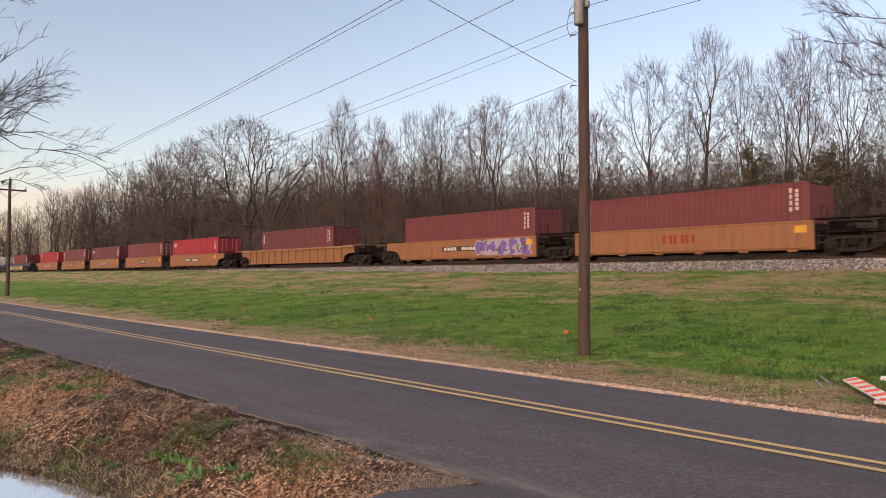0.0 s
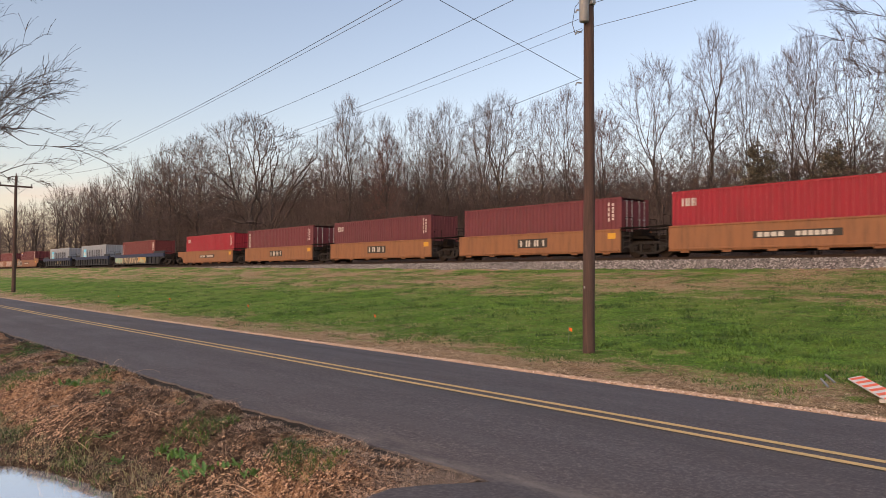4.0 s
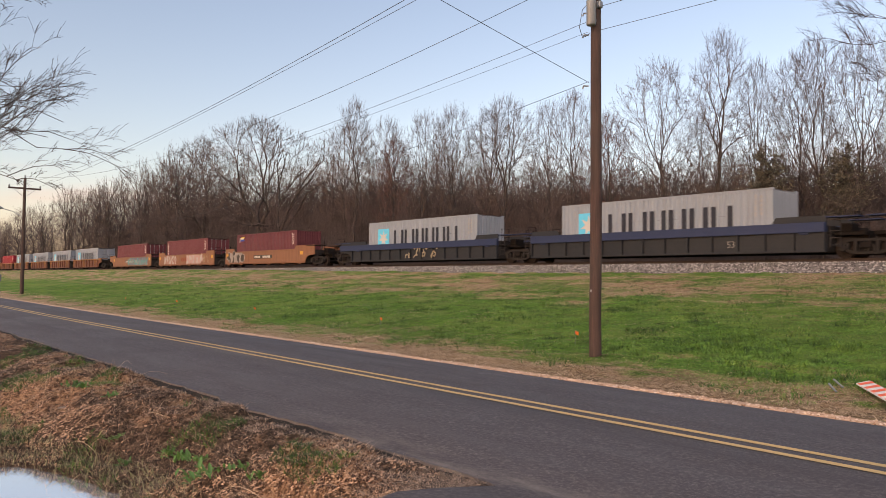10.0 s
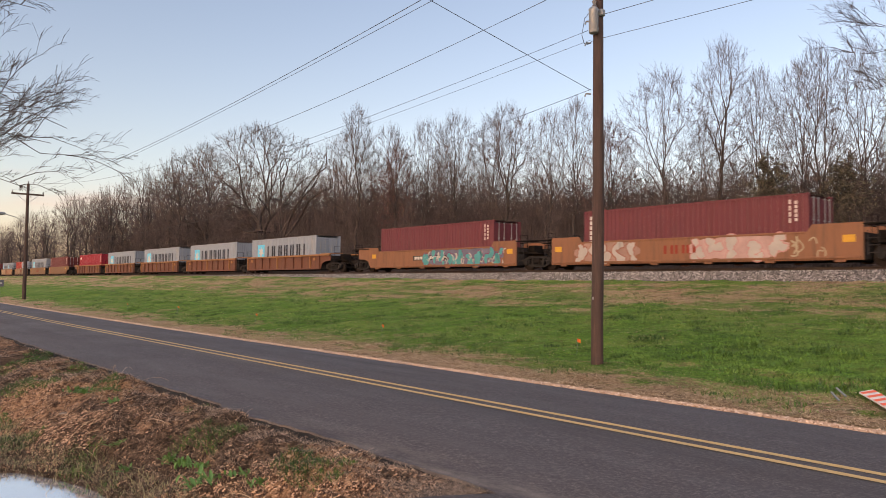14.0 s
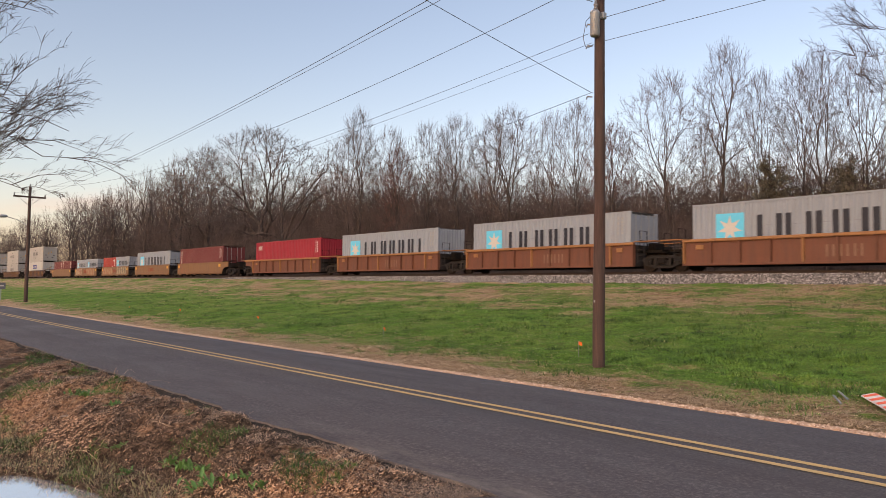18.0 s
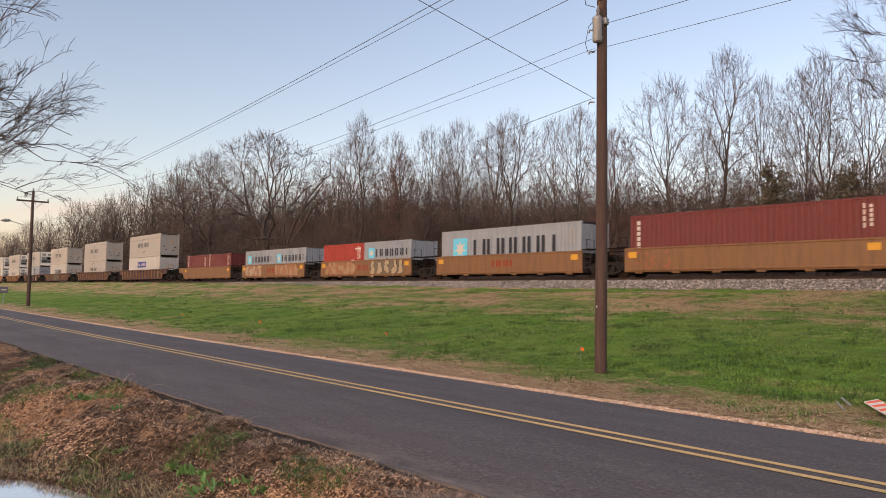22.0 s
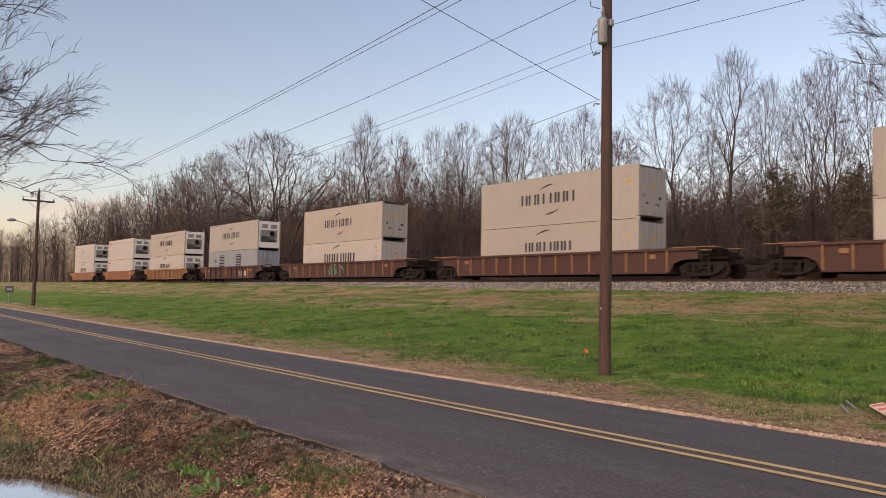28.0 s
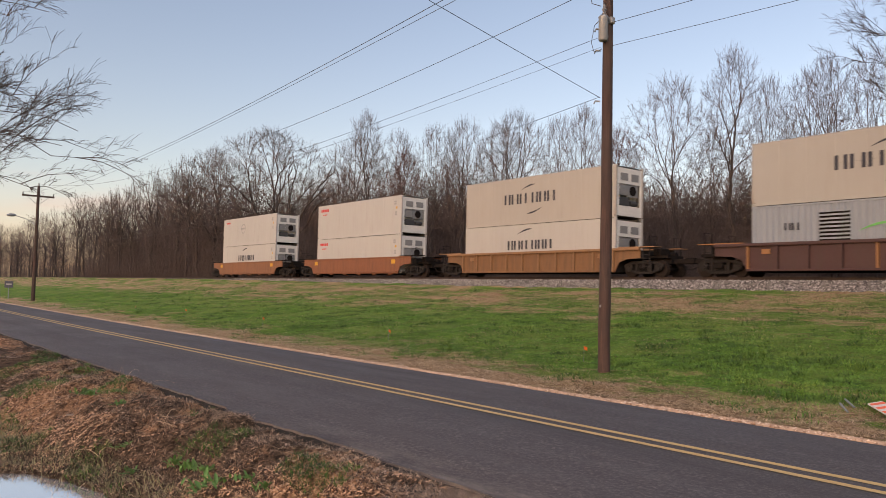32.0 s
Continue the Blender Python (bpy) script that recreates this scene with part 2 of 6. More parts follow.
def bark_material(name, a, c):
    m, nt, b = nodes_of(name)
    n = noise_node(nt, coord(nt, (3, 3, 0.7)), 2.0, 5, 0.7)
    o = nt.nodes.new("ShaderNodeObjectInfo")
    col = ramp(nt, n, [(0.3, a), (0.75, c)])
    col = mix(nt, ramp(nt, o.outputs["Random"], [(0, grey(0)), (1, grey(0.5))]), col, tuple(v * 0.6 for v in c))
    nt.links.new(col, b.inputs["Base Color"])
    b.inputs["Roughness"].default_value = 0.9
    return m


def water_material():
    m, nt, b = nodes_of("ditch_water")
    b.inputs["Base Color"].default_value = (0.86, 0.88, 0.90, 1)
    b.inputs["Metallic"].default_value = 0.8
    b.inputs["Roughness"].default_value = 0.04
    b.inputs["IOR"].default_value = 1.6
    bump(nt, b, noise_node(nt, world_coord(nt, 1.0), 5, 3), 0.05, 0.02)
    return m


GROUND = ground_material()
ASPHALT = asphalt_material()
POLE = wood_pole_material()
BARK = bark_material("grey_brown_bark", (0.022, 0.016, 0.0145), (0.08, 0.060, 0.053))
TWIG = bark_material("brown_twigs", (0.055, 0.041, 0.038), (0.14, 0.104, 0.095))
BRUSH = bark_material("grey_brown_brush", (0.034, 0.024, 0.022), (0.095, 0.067, 0.060))
RED_TWIG = bark_material("reddish_buds_and_twigs", (0.066, 0.034, 0.030), (0.135, 0.074, 0.064))
NEEDLE = island("pine_needles", [(0.036, 0.032, 0.022), (0.075, 0.066, 0.045), (0.14, 0.118, 0.083)], 0.7)
WATER = water_material()
YELLOW_LINE = plain("yellow_road_paint", (0.56, 0.375, 0.16), 0.7, 0, 25, 0.35)
GRAVEL = island("orange_gravel", [(0.26, 0.15, 0.095), (0.48, 0.32, 0.22), (0.66, 0.51, 0.40)], 0.9, 0.5)
STONE = island("ballast_stone", [(0.07, 0.063, 0.06), (0.19, 0.17, 0.16), (0.40, 0.37, 0.35)], 0.9, 0.4, 0.35)
BALLAST = plain("ballast_bed", (0.17, 0.15, 0.14), 0.95, 0, 9.0, 0.8)
RAIL = plain("rusty_rail", (0.04, 0.026, 0.021), 0.6, 0.2)
TIE = plain("dark_tie_wood", (0.045, 0.033, 0.025), 0.9)
STEEL = plain("black_grimy_steel", (0.014, 0.0115, 0.0108), 0.9, 0.0)
CASTING = plain("dusty_cast_steel", (0.016, 0.0135, 0.0125), 0.85, 0.0, 5, 0.35)
GREY_STEEL = plain("grey_end_bulkhead", (0.034, 0.031, 0.031), 0.85, 0.0)
WHEEL = plain("worn_wheel_steel", (0.022, 0.017, 0.015), 0.8, 0.0)
for dull in (STEEL, GREY_STEEL, WHEEL, TIE):
    dull.node_tree.nodes["Principled BSDF"].inputs["Specular IOR Level"].default_value = 0.06
GALV = plain("galvanised_grey_tank", (0.25, 0.26, 0.27), 0.45, 0.3, 4, 0.15)
WIRE = plain("dark_wire", (0.05, 0.05, 0.055), 0.6)
PORCELAIN = plain("insulator", (0.16, 0.16, 0.17), 0.25)
FADED = plain("weathered_white_lettering", (0.17, 0.10, 0.072), 0.8, 0, 6, 0.25)
WHITE = plain("white_lettering", (0.42, 0.40, 0.375), 0.6, 0, 6, 0.12)
NAVY = plain("dark_lettering", (0.016, 0.018, 0.028), 0.55)
BLUE = plain("light_blue_square", (0.07, 0.42, 0.62), 0.5, 0, 3, 0.12)
RUST_RED = plain("faded_orange_red_lettering", (0.20, 0.03, 0.016), 0.7, 0, 5, 0.3)
BLACK_PLATE = plain("black_plate", (0.03, 0.028, 0.026), 0.6)
AMBER = plain("amber_panel", (0.48, 0.25, 0.03), 0.5, 0, 4, 0.2)
GREEN_MARK = plain("green_emblem", (0.10, 0.36, 0.10), 0.6, 0, 4, 0.3)
FLAG = plain("orange_marker_flag", (0.85, 0.16, 0.03), 0.6)
TAPE_RED = plain("orange_red_stripe", (0.80, 0.13, 0.05), 0.5)

# ---- mesh building ----


class Shape:
    """Gathers vertices and faces for one mesh."""

    def __init__(self):
        self.v, self.f = [], []

    def add(self, verts, faces):
        n = len(self.v)
        self.v.extend(verts)
        self.f.extend([tuple(i + n for i in f) for f in faces])
        return self

    def box(self, x0, x1, y0, y1, z0, z1, c=0.0):
        if c <= 0:
            vs = [(x, y, z) for x in (x0, x1) for y in (y0, y1) for z in (z0, z1)]
            return self.add(vs, [(0, 1, 3, 2), (4, 6, 7, 5), (0, 4, 5, 1), (2, 3, 7, 6), (0, 2, 6, 4), (1, 5, 7, 3)])
        # edges along z chamfered, top and bottom chamfered too
        ring = lambda k, z: [(x0 + k, y0 + k + c, z), (x0 + k + c, y0 + k, z), (x1 - k - c, y0 + k, z), (x1 - k, y0 + k + c, z), (x1 - k, y1 - k - c, z), (x1 - k - c, y1 - k, z), (x0 + k + c, y1 - k, z), (x0 + k, y1 - k - c, z)]  # noqa: E731
        vs = ring(c * 0.7, z0) + ring(0, z0 + c) + ring(0, z1 - c) + ring(c * 0.7, z1)
        fs = [tuple(range(7, -1, -1)), tuple(range(24, 32))]
        for r in range(3):
            fs += [(r * 8 + i, r * 8 + (i + 1) % 8, r * 8 + 8 + (i + 1) % 8, r * 8 + 8 + i) for i in range(8)]
        return self.add(vs, fs)

    def prism(self, outline, y0, y1):
        """A plate: an outline in x and z, run through from y0 to y1."""
        n = len(outline)
        vs = [(x, y0, z) for x, z in outline] + [(x, y1, z) for x, z in outline]
        return self.add(vs, [tuple(range(n)), tuple(range(2 * n - 1, n - 1, -1))] + [(i, n + i, n + (i + 1) % n, (i + 1) % n) for i in range(n)])

    def tube(self, pts, radii, sides=6, cap=True):
        rings = []
        for i, p in enumerate(pts):
            p = Vector(p)
            d = Vector(pts[min(i + 1, len(pts) - 1)]) - Vector(pts[max(i - 1, 0)])
            d.normalize()
            a = d.cross(Vector((0.12, 0.31, 0.94)))
            if a.length < 0.05:
                a = d.cross(Vector((1, 0, 0)))
            a.normalize()
            b = d.cross(a)
            r = radii[i] if isinstance(radii, (list, tuple)) else radii
            rings.append([tuple(p + a * (r * math.cos(2 * math.pi * k / sides)) + b * (r * math.sin(2 * math.pi * k / sides))) for k in range(sides)])
        vs = [v for ring in rings for v in ring]
        fs = []
        for i in range(len(pts) - 1):
            fs += [(i * sides + k, i * sides + (k + 1) % sides, (i + 1) * sides + (k + 1) % sides, (i + 1) * sides + k) for k in range(sides)]
        if cap:
            fs += [tuple(range(sides - 1, -1, -1)), tuple(range(len(vs) - sides, len(vs)))]
        return self.add(vs, fs)

    def disc(self, x, z, r, y0, y1, sides=16):
        return self.prism([(x + r * math.cos(2 * math.pi * k / sides), z + r * math.sin(2 * math.pi * k / sides)) for k in range(sides)], y0, y1)

    def mesh(self, name, mat, smooth=False):
        me = bpy.data.meshes.new(name)
        me.from_pydata(self.v, [], self.f)
        me.materials.append(mat)
        if smooth:
            me.shade_smooth()
        me.update()
        return me


MESHES = {}


SEVERAL = {"lettering": "letter", "small_marks": "stencil_mark"}  # rows of characters, made one by one


def loose(me):
    """The separate pieces of a mesh, each as a mesh of its own."""
    key = ("loose", me.name)
    if key not in MESHES:
        owner = list(range(len(me.vertices)))

        def root(i):
            while owner[i] != i:
                i = owner[i]
            return i
        for p in me.polygons:
            a = root(p.vertices[0])
            for i in p.vertices:
                owner[root(i)] = a
        sets = {}
        for p in me.polygons:
            sets.setdefault(root(p.vertices[0]), []).append(tuple(p.vertices))
        out = []
        for faces in sets.values():
            ids = sorted({i for f in faces for i in f})
            at = {v: k for k, v in enumerate(ids)}
            s = Shape().add([tuple(me.vertices[i].co) for i in ids], [tuple(at[i] for i in f) for f in faces])
            out.append(s.mesh(me.name, me.materials[0]))
        MESHES[key] = out
    return MESHES[key]


def part(name, shape, mat, parent, label="", at=None, smooth=False):
    """One mesh object under a thing or a part. shape: a Shape, or a mesh that is shared."""
    me = shape if isinstance(shape, bpy.types.Mesh) else shape.mesh(name, mat, smooth)
    if name in SEVERAL:
        for piece in loose(me):
            ob = part(SEVERAL[name], piece, None, parent, label, at)
        return ob
    ob = new(name, me)
    ob.parent = parent
    if at is not None:
        ob.matrix_basis = at
    if label:
        ob["label"] = label
    return ob


def shared(key, build, mat, name, smooth=False):
    """One mesh for all parts that are alike."""
    if key not in MESHES:
        MESHES[key] = build().mesh(name, mat, smooth)
    return MESHES[key]


def thing(name, label, category, group="", at=None):
    ob = tagged(new(name), label, category, group)
    if at is not None:
        ob.matrix_basis = at
    return ob


def solid(name, shape, mat, label, category="", group="", kind="", smooth=False):
    return tagged(new(name, shape.mesh(name, mat, smooth)), label, category, group, kind)


def text_shape(words, size, y, x0, z0):
    """Words in the built-in font, standing upright on a side that faces -y."""
    cu = bpy.data.curves.new("words", "FONT")
    cu.body, cu.size = words, size
    ob = bpy.data.objects.new("words", cu)
    me = bpy.data.meshes.new_from_object(ob)
    s = Shape()
    s.add([(x0 + v.co.x, y, z0 + v.co.y) for v in me.vertices], [tuple(p.vertices) for p in me.polygons])
    bpy.data.objects.remove(ob)
    return s


# ---- ground, road, track ----
def smooth_step(a, b, x):
    k = min(1.0, max(0.0, (x - a) / (b - a)))
    return k * k * (3 - 2 * k)


def table(x, pts):
    for (a, u), (b, w) in zip(pts, pts[1:]):
        if x <= b:
            return u + (w - u) * max(0.0, (x - a) / (b - a))
    return pts[-1][1]


def far_rise(x):
    return 0.12 * smooth_step(-25, -70, x) + 0.1 * smooth_step(-60, -150, x)


ROAD_IN, ROAD_MID, ROAD_OUT = 4.36, 7.0, 9.72
TRACK_Y, RAIL_Z = 33.5, 2.55
SLOPE = [(9.6, -0.16), (10.2, -0.12), (11.0, -0.08), (12.3, 0.0), (14.0, 0.16), (18, 0.55), (22, 0.95), (26, 1.35), (29.5, 1.80), (30.8, 1.97), (32, 2.0), (36, 2.0), (40, 1.75), (60, 1.6), (400, 1.5)]
BANK = [(-60, -0.4), (-6, -0.55), (-2.5, -1.0), (0.2, -1.25), (1.6, -1.25), (2.4, -1.24), (2.66, -1.12), (2.8, -0.96), (3.1, -0.85), (3.4, -0.60), (3.65, -0.36), (3.85, -0.22), (4.12, -0.15), (4.28, -0.16), (4.4, -0.2), (4.7, -0.3)]


def ground_z(x, y):
    if y >= 9.6:
        z = table(y, SLOPE) + far_rise(x)
        z += 0.07 * noise.noise((x * 0.25, y * 0.3, 3)) * smooth_step(10, 14, y) + (0.05 * noise.noise((x * 1.1, y * 1.1, 7)) + 0.03 * noise.noise((x * 2.6, y * 2.6, 2))) * smooth_step(9.9, 11, y)
        return z + 0.25 * smooth_step(-25, -110, x) * smooth_step(20, 30, y) * (1 - smooth_step(31, 34, y))
    if y > 4.6:
        return -0.35 + far_rise(x)
    k = table(-x, [(9.8, 0), (11.0, 0.209), (11.75, 0.37), (13, 0.42), (16, 0.52), (20, 0.66), (28, 0.8)])
    wild = table(y + max(0.0, 4.2 - y) * k if y > -3 else y, BANK) + (0.13 * noise.noise((x * 0.7, y * 0.9, 1)) + 0.10 * noise.noise((x * 2.1, y * 2.1, 5)) + 0.05 * noise.noise((x * 5, y * 5, 8))) * smooth_step(4.65, 4.2, y)
    k = smooth_step(-5.7, -4.7, x - 0.3 * max(0.0, min(3.6 - y, 5)) + 0.2 * noise.noise((y * 0.8, 2, 0)))
    return wild * (1 - k) + (-0.12 - 0.06 * smooth_step(-4, -6, x)) * k + far_rise(x)


def spaced(spans):
    out = []
    for a, b, step in spans:
        n = max(1, round((b - a) / step))
        out += [a + (b - a) * i / n for i in range(n)]
    return out + [spans[-1][1]]


def grid_shape(xs, ys, height):
    s = Shape()
    n = len(ys)
    vs = [(x, y, height(x, y)) for x in xs for y in ys]
    fs = [(i * n + j, (i + 1) * n + j, (i + 1) * n + j + 1, i * n + j + 1) for i in range(len(xs) - 1) for j in range(n - 1)]
    return s.add(vs, fs)


def build_ground():
    xs = spaced([(-3000, -700, 300), (-700, -150, 25), (-150, -45, 3), (-45, -20, 0.4), (-20, -3, 0.14), (-3, 12, 0.5), (12, 700, 40), (700, 3000, 300)])
    ys = spaced([(-3000, -60, 400), (-60, -3, 4), (-3, 1.2, 0.4), (1.2, 4.6, 0.12), (4.6, 9.6, 2.5), (9.6, 14, 0.16), (14, 31, 0.3), (31, 44, 1.0), (44, 120, 8), (120, 3000, 400)])
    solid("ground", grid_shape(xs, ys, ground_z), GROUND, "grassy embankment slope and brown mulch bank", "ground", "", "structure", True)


def road_z(x, y):
    k = abs(y - ROAD_MID) / 2.7
    return 0.0 - 0.11 * k * k + far_rise(x)


def build_road():
    xs = spaced([(-700, -60, 16), (-60, -20, 0.4), (-20, -4, 0.12), (-4, 12, 0.4), (12, 500, 16)])
    ragged = lambda x, side: 0.05 * noise.noise((x * 1.7, side, 0)) + 0.035 * noise.noise((x * 5.3, side, 2)) + 0.09 * noise.noise((x * 0.5, side, 4))  # noqa: E731
    s = Shape()
    rows = []
    for x in xs:
        inner, outer = ROAD_IN + ragged(x, 1), ROAD_OUT + 0.5 * ragged(x, 9)
        ys = [inner - 0.02] + [inner + (outer - inner) * i / 8 for i in range(9)] + [outer + 0.04]
        rows.append([(x, y, road_z(x, y) - (0.14 if i in (0, 10) else 0)) for i, y in enumerate(ys)])
    s.v = [v for r in rows for v in r]
    s.f = [(i * 11 + j, (i + 1) * 11 + j, (i + 1) * 11 + j + 1, i * 11 + j + 1) for i in range(len(xs) - 1) for j in range(10)]
    road = solid("road", s, ASPHALT, "dark grey two-lane asphalt road with a ragged edge", "road", "", "structure")
    lip = Shape()
    rows = []
    for x in xs:
        y, w = ROAD_IN + ragged(x, 1), 0.035 + 0.04 * noise.noise((x * 2.6, 20, 0)) + 0.03 * noise.noise((x * 0.9, 24, 0))
        rows.append([(x, y + 0.012, road_z(x, y) - 0.012), (x, y - w * 0.5, road_z(x, y) - 0.035), (x, y - w, road_z(x, y) - 0.09), (x, y - w - 0.04, road_z(x, y) - 0.22)])
    lip.v = [v for r in rows for v in r]
    lip.f = [(i * 4 + j, i * 4 + 4 + j, i * 4 + 5 + j, i * 4 + 1 + j) for i in range(len(xs) - 1) for j in range(3)]
    part("broken_edge", lip, plain("black_tar_edge", (0.014, 0.0125, 0.0125), 0.85, 0, 14, 0.5), road, "black crumbling asphalt edge")
    for dy in (-0.135, 0.135):
        ln = Shape()
        rows = [[(x, ROAD_MID + dy + e * (0.052 + 0.006 * noise.noise((x * 3, dy, e))), road_z(x, ROAD_MID + dy) + 0.006) for e in (-1, 1)] for x in xs]
        ln.v = [v for r in rows for v in r]
        ln.f = [(i * 2, i * 2 + 2, i * 2 + 3, i * 2 + 1) for i in range(len(xs) - 1)]
        part("centre_line", ln, YELLOW_LINE, road, "worn yellow painted centre line")
    # the driveway on which the camera stands
    dx = spaced([(-5.6, 3.2, 0.3)])
    dy = spaced([(-6, 4.42, 0.3)])
    edge = lambda y: -4.62 - 0.6 * min(4.3 - y, 0.7) + 0.42 * max(0.0, min(3.6 - y, 5)) + 0.12 * noise.noise((y * 2.0, 0, 3))  # noqa: E731
    solid("driveway", drive_shape(dx, dy, edge), ASPHALT, "dark asphalt driveway mouth joining the road", "driveway", "", "structure")


def drive_shape(dx, dy, edge):
    s = Shape()
    n = len(dy)
    for i, x in enumerate(dx):
        for y in dy:
            a = edge(y)
            xx = a + (3.2 - a) * i / (len(dx) - 1)
            s.v.append((xx, y, -0.075 - (0.12 if i == 0 else 0) + 0.02 * smooth_step(-2, 3, -y)))
    s.f = [(i * n + j, (i + 1) * n + j, (i + 1) * n + j + 1, i * n + j + 1) for i in range(len(dx) - 1) for j in range(n - 1)]
    return s


def stones(rng, spots, name, mat, label, size):
    """Loose stones, each an uneven eight-sided lump."""
    s = Shape()
    for x, y, z in spots:
        r = size * rng.uniform(0.6, 1.4)
        q = [r * rng.uniform(0.6, 1.1) for _ in range(6)]
        a = rng.uniform(0, 1.5)
        c, d = math.cos(a), math.sin(a)
        s.add([(x + q[0] * c, y + q[0] * d, z), (x - q[1] * d, y + q[1] * c, z), (x - q[2] * c, y - q[2] * d, z), (x + q[3] * d, y - q[3] * c, z), (x, y, z + 0.8 * q[4]), (x, y, z - 0.5 * q[5])],
              [(0, 1, 4), (1, 2, 4), (2, 3, 4), (3, 0, 4), (1, 0, 5), (2, 1, 5), (3, 2, 5), (0, 3, 5)])
    return solid(name, s, mat, label, name.replace("_", " "), "", "stuff")


def ballast_z(x, y):
    d = abs(y - TRACK_Y)
    base = ground_z(x, y if y < TRACK_Y else 2 * TRACK_Y - y) - 0.25
    return max(base, table(d, [(0, 2.36), (1.55, 2.36), (3.3, 1.78 + far_rise(x) * 0.6), (4.2, 1.3)]))


def build_track():
    xs = spaced([(-700, -120, 20), (-120, 10, 1.0), (10, 620, 20)])
    ys = [29.3, 29.8, 30.2, 30.7, 31.2, 31.6, 31.95, 33, 34, 35.05, 36, 37.5]
    solid("ballast_bed", grid_shape(xs, ys, lambda x, y: ballast_z(x, y) + 0.03 * noise.noise((x * 0.8, y * 2, 1))), BALLAST, "grey crushed-stone ballast shoulder under the track", "ballast", "", "structure", True)
    rng = random.Random(5)
    spots = []
    for _ in range(15000):
        x = -75 + 80 * rng.random() ** 0.8
        y = rng.uniform(30.5, 32.3)
        spots.append((x, y, ballast_z(x, y) + 0.02))
    stones(rng, spots, "ballast_stones", STONE, "loose grey ballast stones beside the rails", 0.055)
    for side in (-1, 1):
        y = TRACK_Y + side * 0.755
        prof = [(-0.075, -0.17), (0.075, -0.17), (0.075, -0.15), (0.012, -0.13), (0.012, -0.045), (0.036, -0.03), (0.036, 0), (-0.036, 0), (-0.036, -0.03), (-0.012, -0.045), (-0.012, -0.13), (-0.075, -0.15)]
        s = Shape()
        n = len(prof)
        s.add([(-700, y + a, RAIL_Z + b) for a, b in prof] + [(620, y + a, RAIL_Z + b) for a, b in prof], [tuple(range(n)), tuple(range(2 * n - 1, n - 1, -1))] + [(i, (i + 1) % n, n + (i + 1) % n, n + i) for i in range(n)])
        solid("rail", s, RAIL, "rusty steel rail on dark wooden ties", "rail", "rails of the track", "structure")
    s = Shape()
    x = -150.0
    while x < 20:
        s.box(x, x + 0.23, TRACK_Y - 1.3, TRACK_Y + 1.3, 2.2, 2.385)
        x += 0.53
    solid("railway_ties", s, TIE, "dark wooden ties under the rails", "ties", "", "stuff")


build_ground()
build_road()
build_track()
s = Shape()
s.add([(-60, -9, -1.0), (-6.2, -9, -1.0), (-6.2, 3.2, -1.0), (-60, 3.2, -1.0)], [(0, 1, 2, 3)])
solid("water", s, WATER, "still ditch water mirroring the pale sky", "water", "", "structure")

# ---- the train ----
# Far-side distance along the track at t seconds.
def run(t):
    return 16.0346 * t - 0.2037 * t * t / 32 + 0.0674 * t**3 / 1024


MOVING = []  # (thing, place along the track at the start, height)
L, HALF, HC, STD = 12.192, 1.219, 2.896, 2.591
FLOOR = RAIL_Z + 0.3

CORRUGATED = {
    "maroon": (0.120, 0.026, 0.034), "dark_maroon": (0.105, 0.024, 0.032), "red": (0.25, 0.013, 0.027), "brick_red": (0.122, 0.0235, 0.025),
    "silver_grey": (0.215, 0.243, 0.285), "orange_red": (0.28, 0.032, 0.024),
}
REEFER = {"cream": (0.290, 0.282, 0.272), "ivory": (0.345, 0.340, 0.332), "rosy_cream": (0.315, 0.298, 0.280), "off_white": (0.36, 0.358, 0.354)}


def wave(length, pitch, depth, gap):
    """A trapezoid-corrugated line: places along it and depths."""
    n = max(1, round((length - 2 * gap) / pitch))
    p = (length - 2 * gap) / n
    out = [(0, 0), (gap, 0)]
    for i in range(n):
        a = gap + i * p
        out += [(a + 0.12 * p, depth), (a + 0.5 * p, depth), (a + 0.62 * p, 0), (a + p, 0)]
    return out + [(length, 0)]


def corrugated_side(length, height, y_out, sign):
    s = Shape()
    w = wave(length - 0.24, 0.278, 0.045, 0.02)
    lo = [(0.12 + x, y_out + sign * d, 0.16) for x, d in w]
    hi = [(x, y, height - 0.07) for x, y, _ in lo]
    n = len(w)
    return s.add(lo + hi, [(i, i + 1, n + i + 1, n + i) for i in range(n - 1)])


def corrugated_end(x_out, height, sign):
    s = Shape()
    w = wave(2 * HALF - 0.24, 0.25, 0.05, 0.02)
    lo = [(x_out + sign * d, -HALF + 0.12 + a, 0.16) for a, d in w]
    n = len(w)
    return s.add(lo + [(x, y, height - 0.08) for x, y, _ in lo], [(i, i + 1, n + i + 1, n + i) for i in range(n - 1)])


def letters(s, x, z, widths, h, y, gap=0.12, stroke=0.17):
    """A row of plain upright bars, a pair for each character of a mark."""
    for i, w in enumerate(widths):
        x1, z1, k = x + w * h, z + h, max(0.09, min(stroke * 1.5, 0.33 * w)) * h
        m = z + 0.5 * h
        vs = [(p, y - 0.004, q) for p, q in ((x, z), (x + k, z), (x + k, m - 0.002), (x1 - k, m - 0.002), (x1 - k, z), (x1, z), (x1, z1), (x1 - k, z1), (x1 - k, m + 0.002), (x + k, m + 0.002), (x + k, z1), (x, z1))]
        s.add(vs, [(0, 1, 2, 9, 10, 11), (2, 3, 8, 9), (3, 4, 5, 6, 7, 8)])
        x += (w + gap) * h
    return s


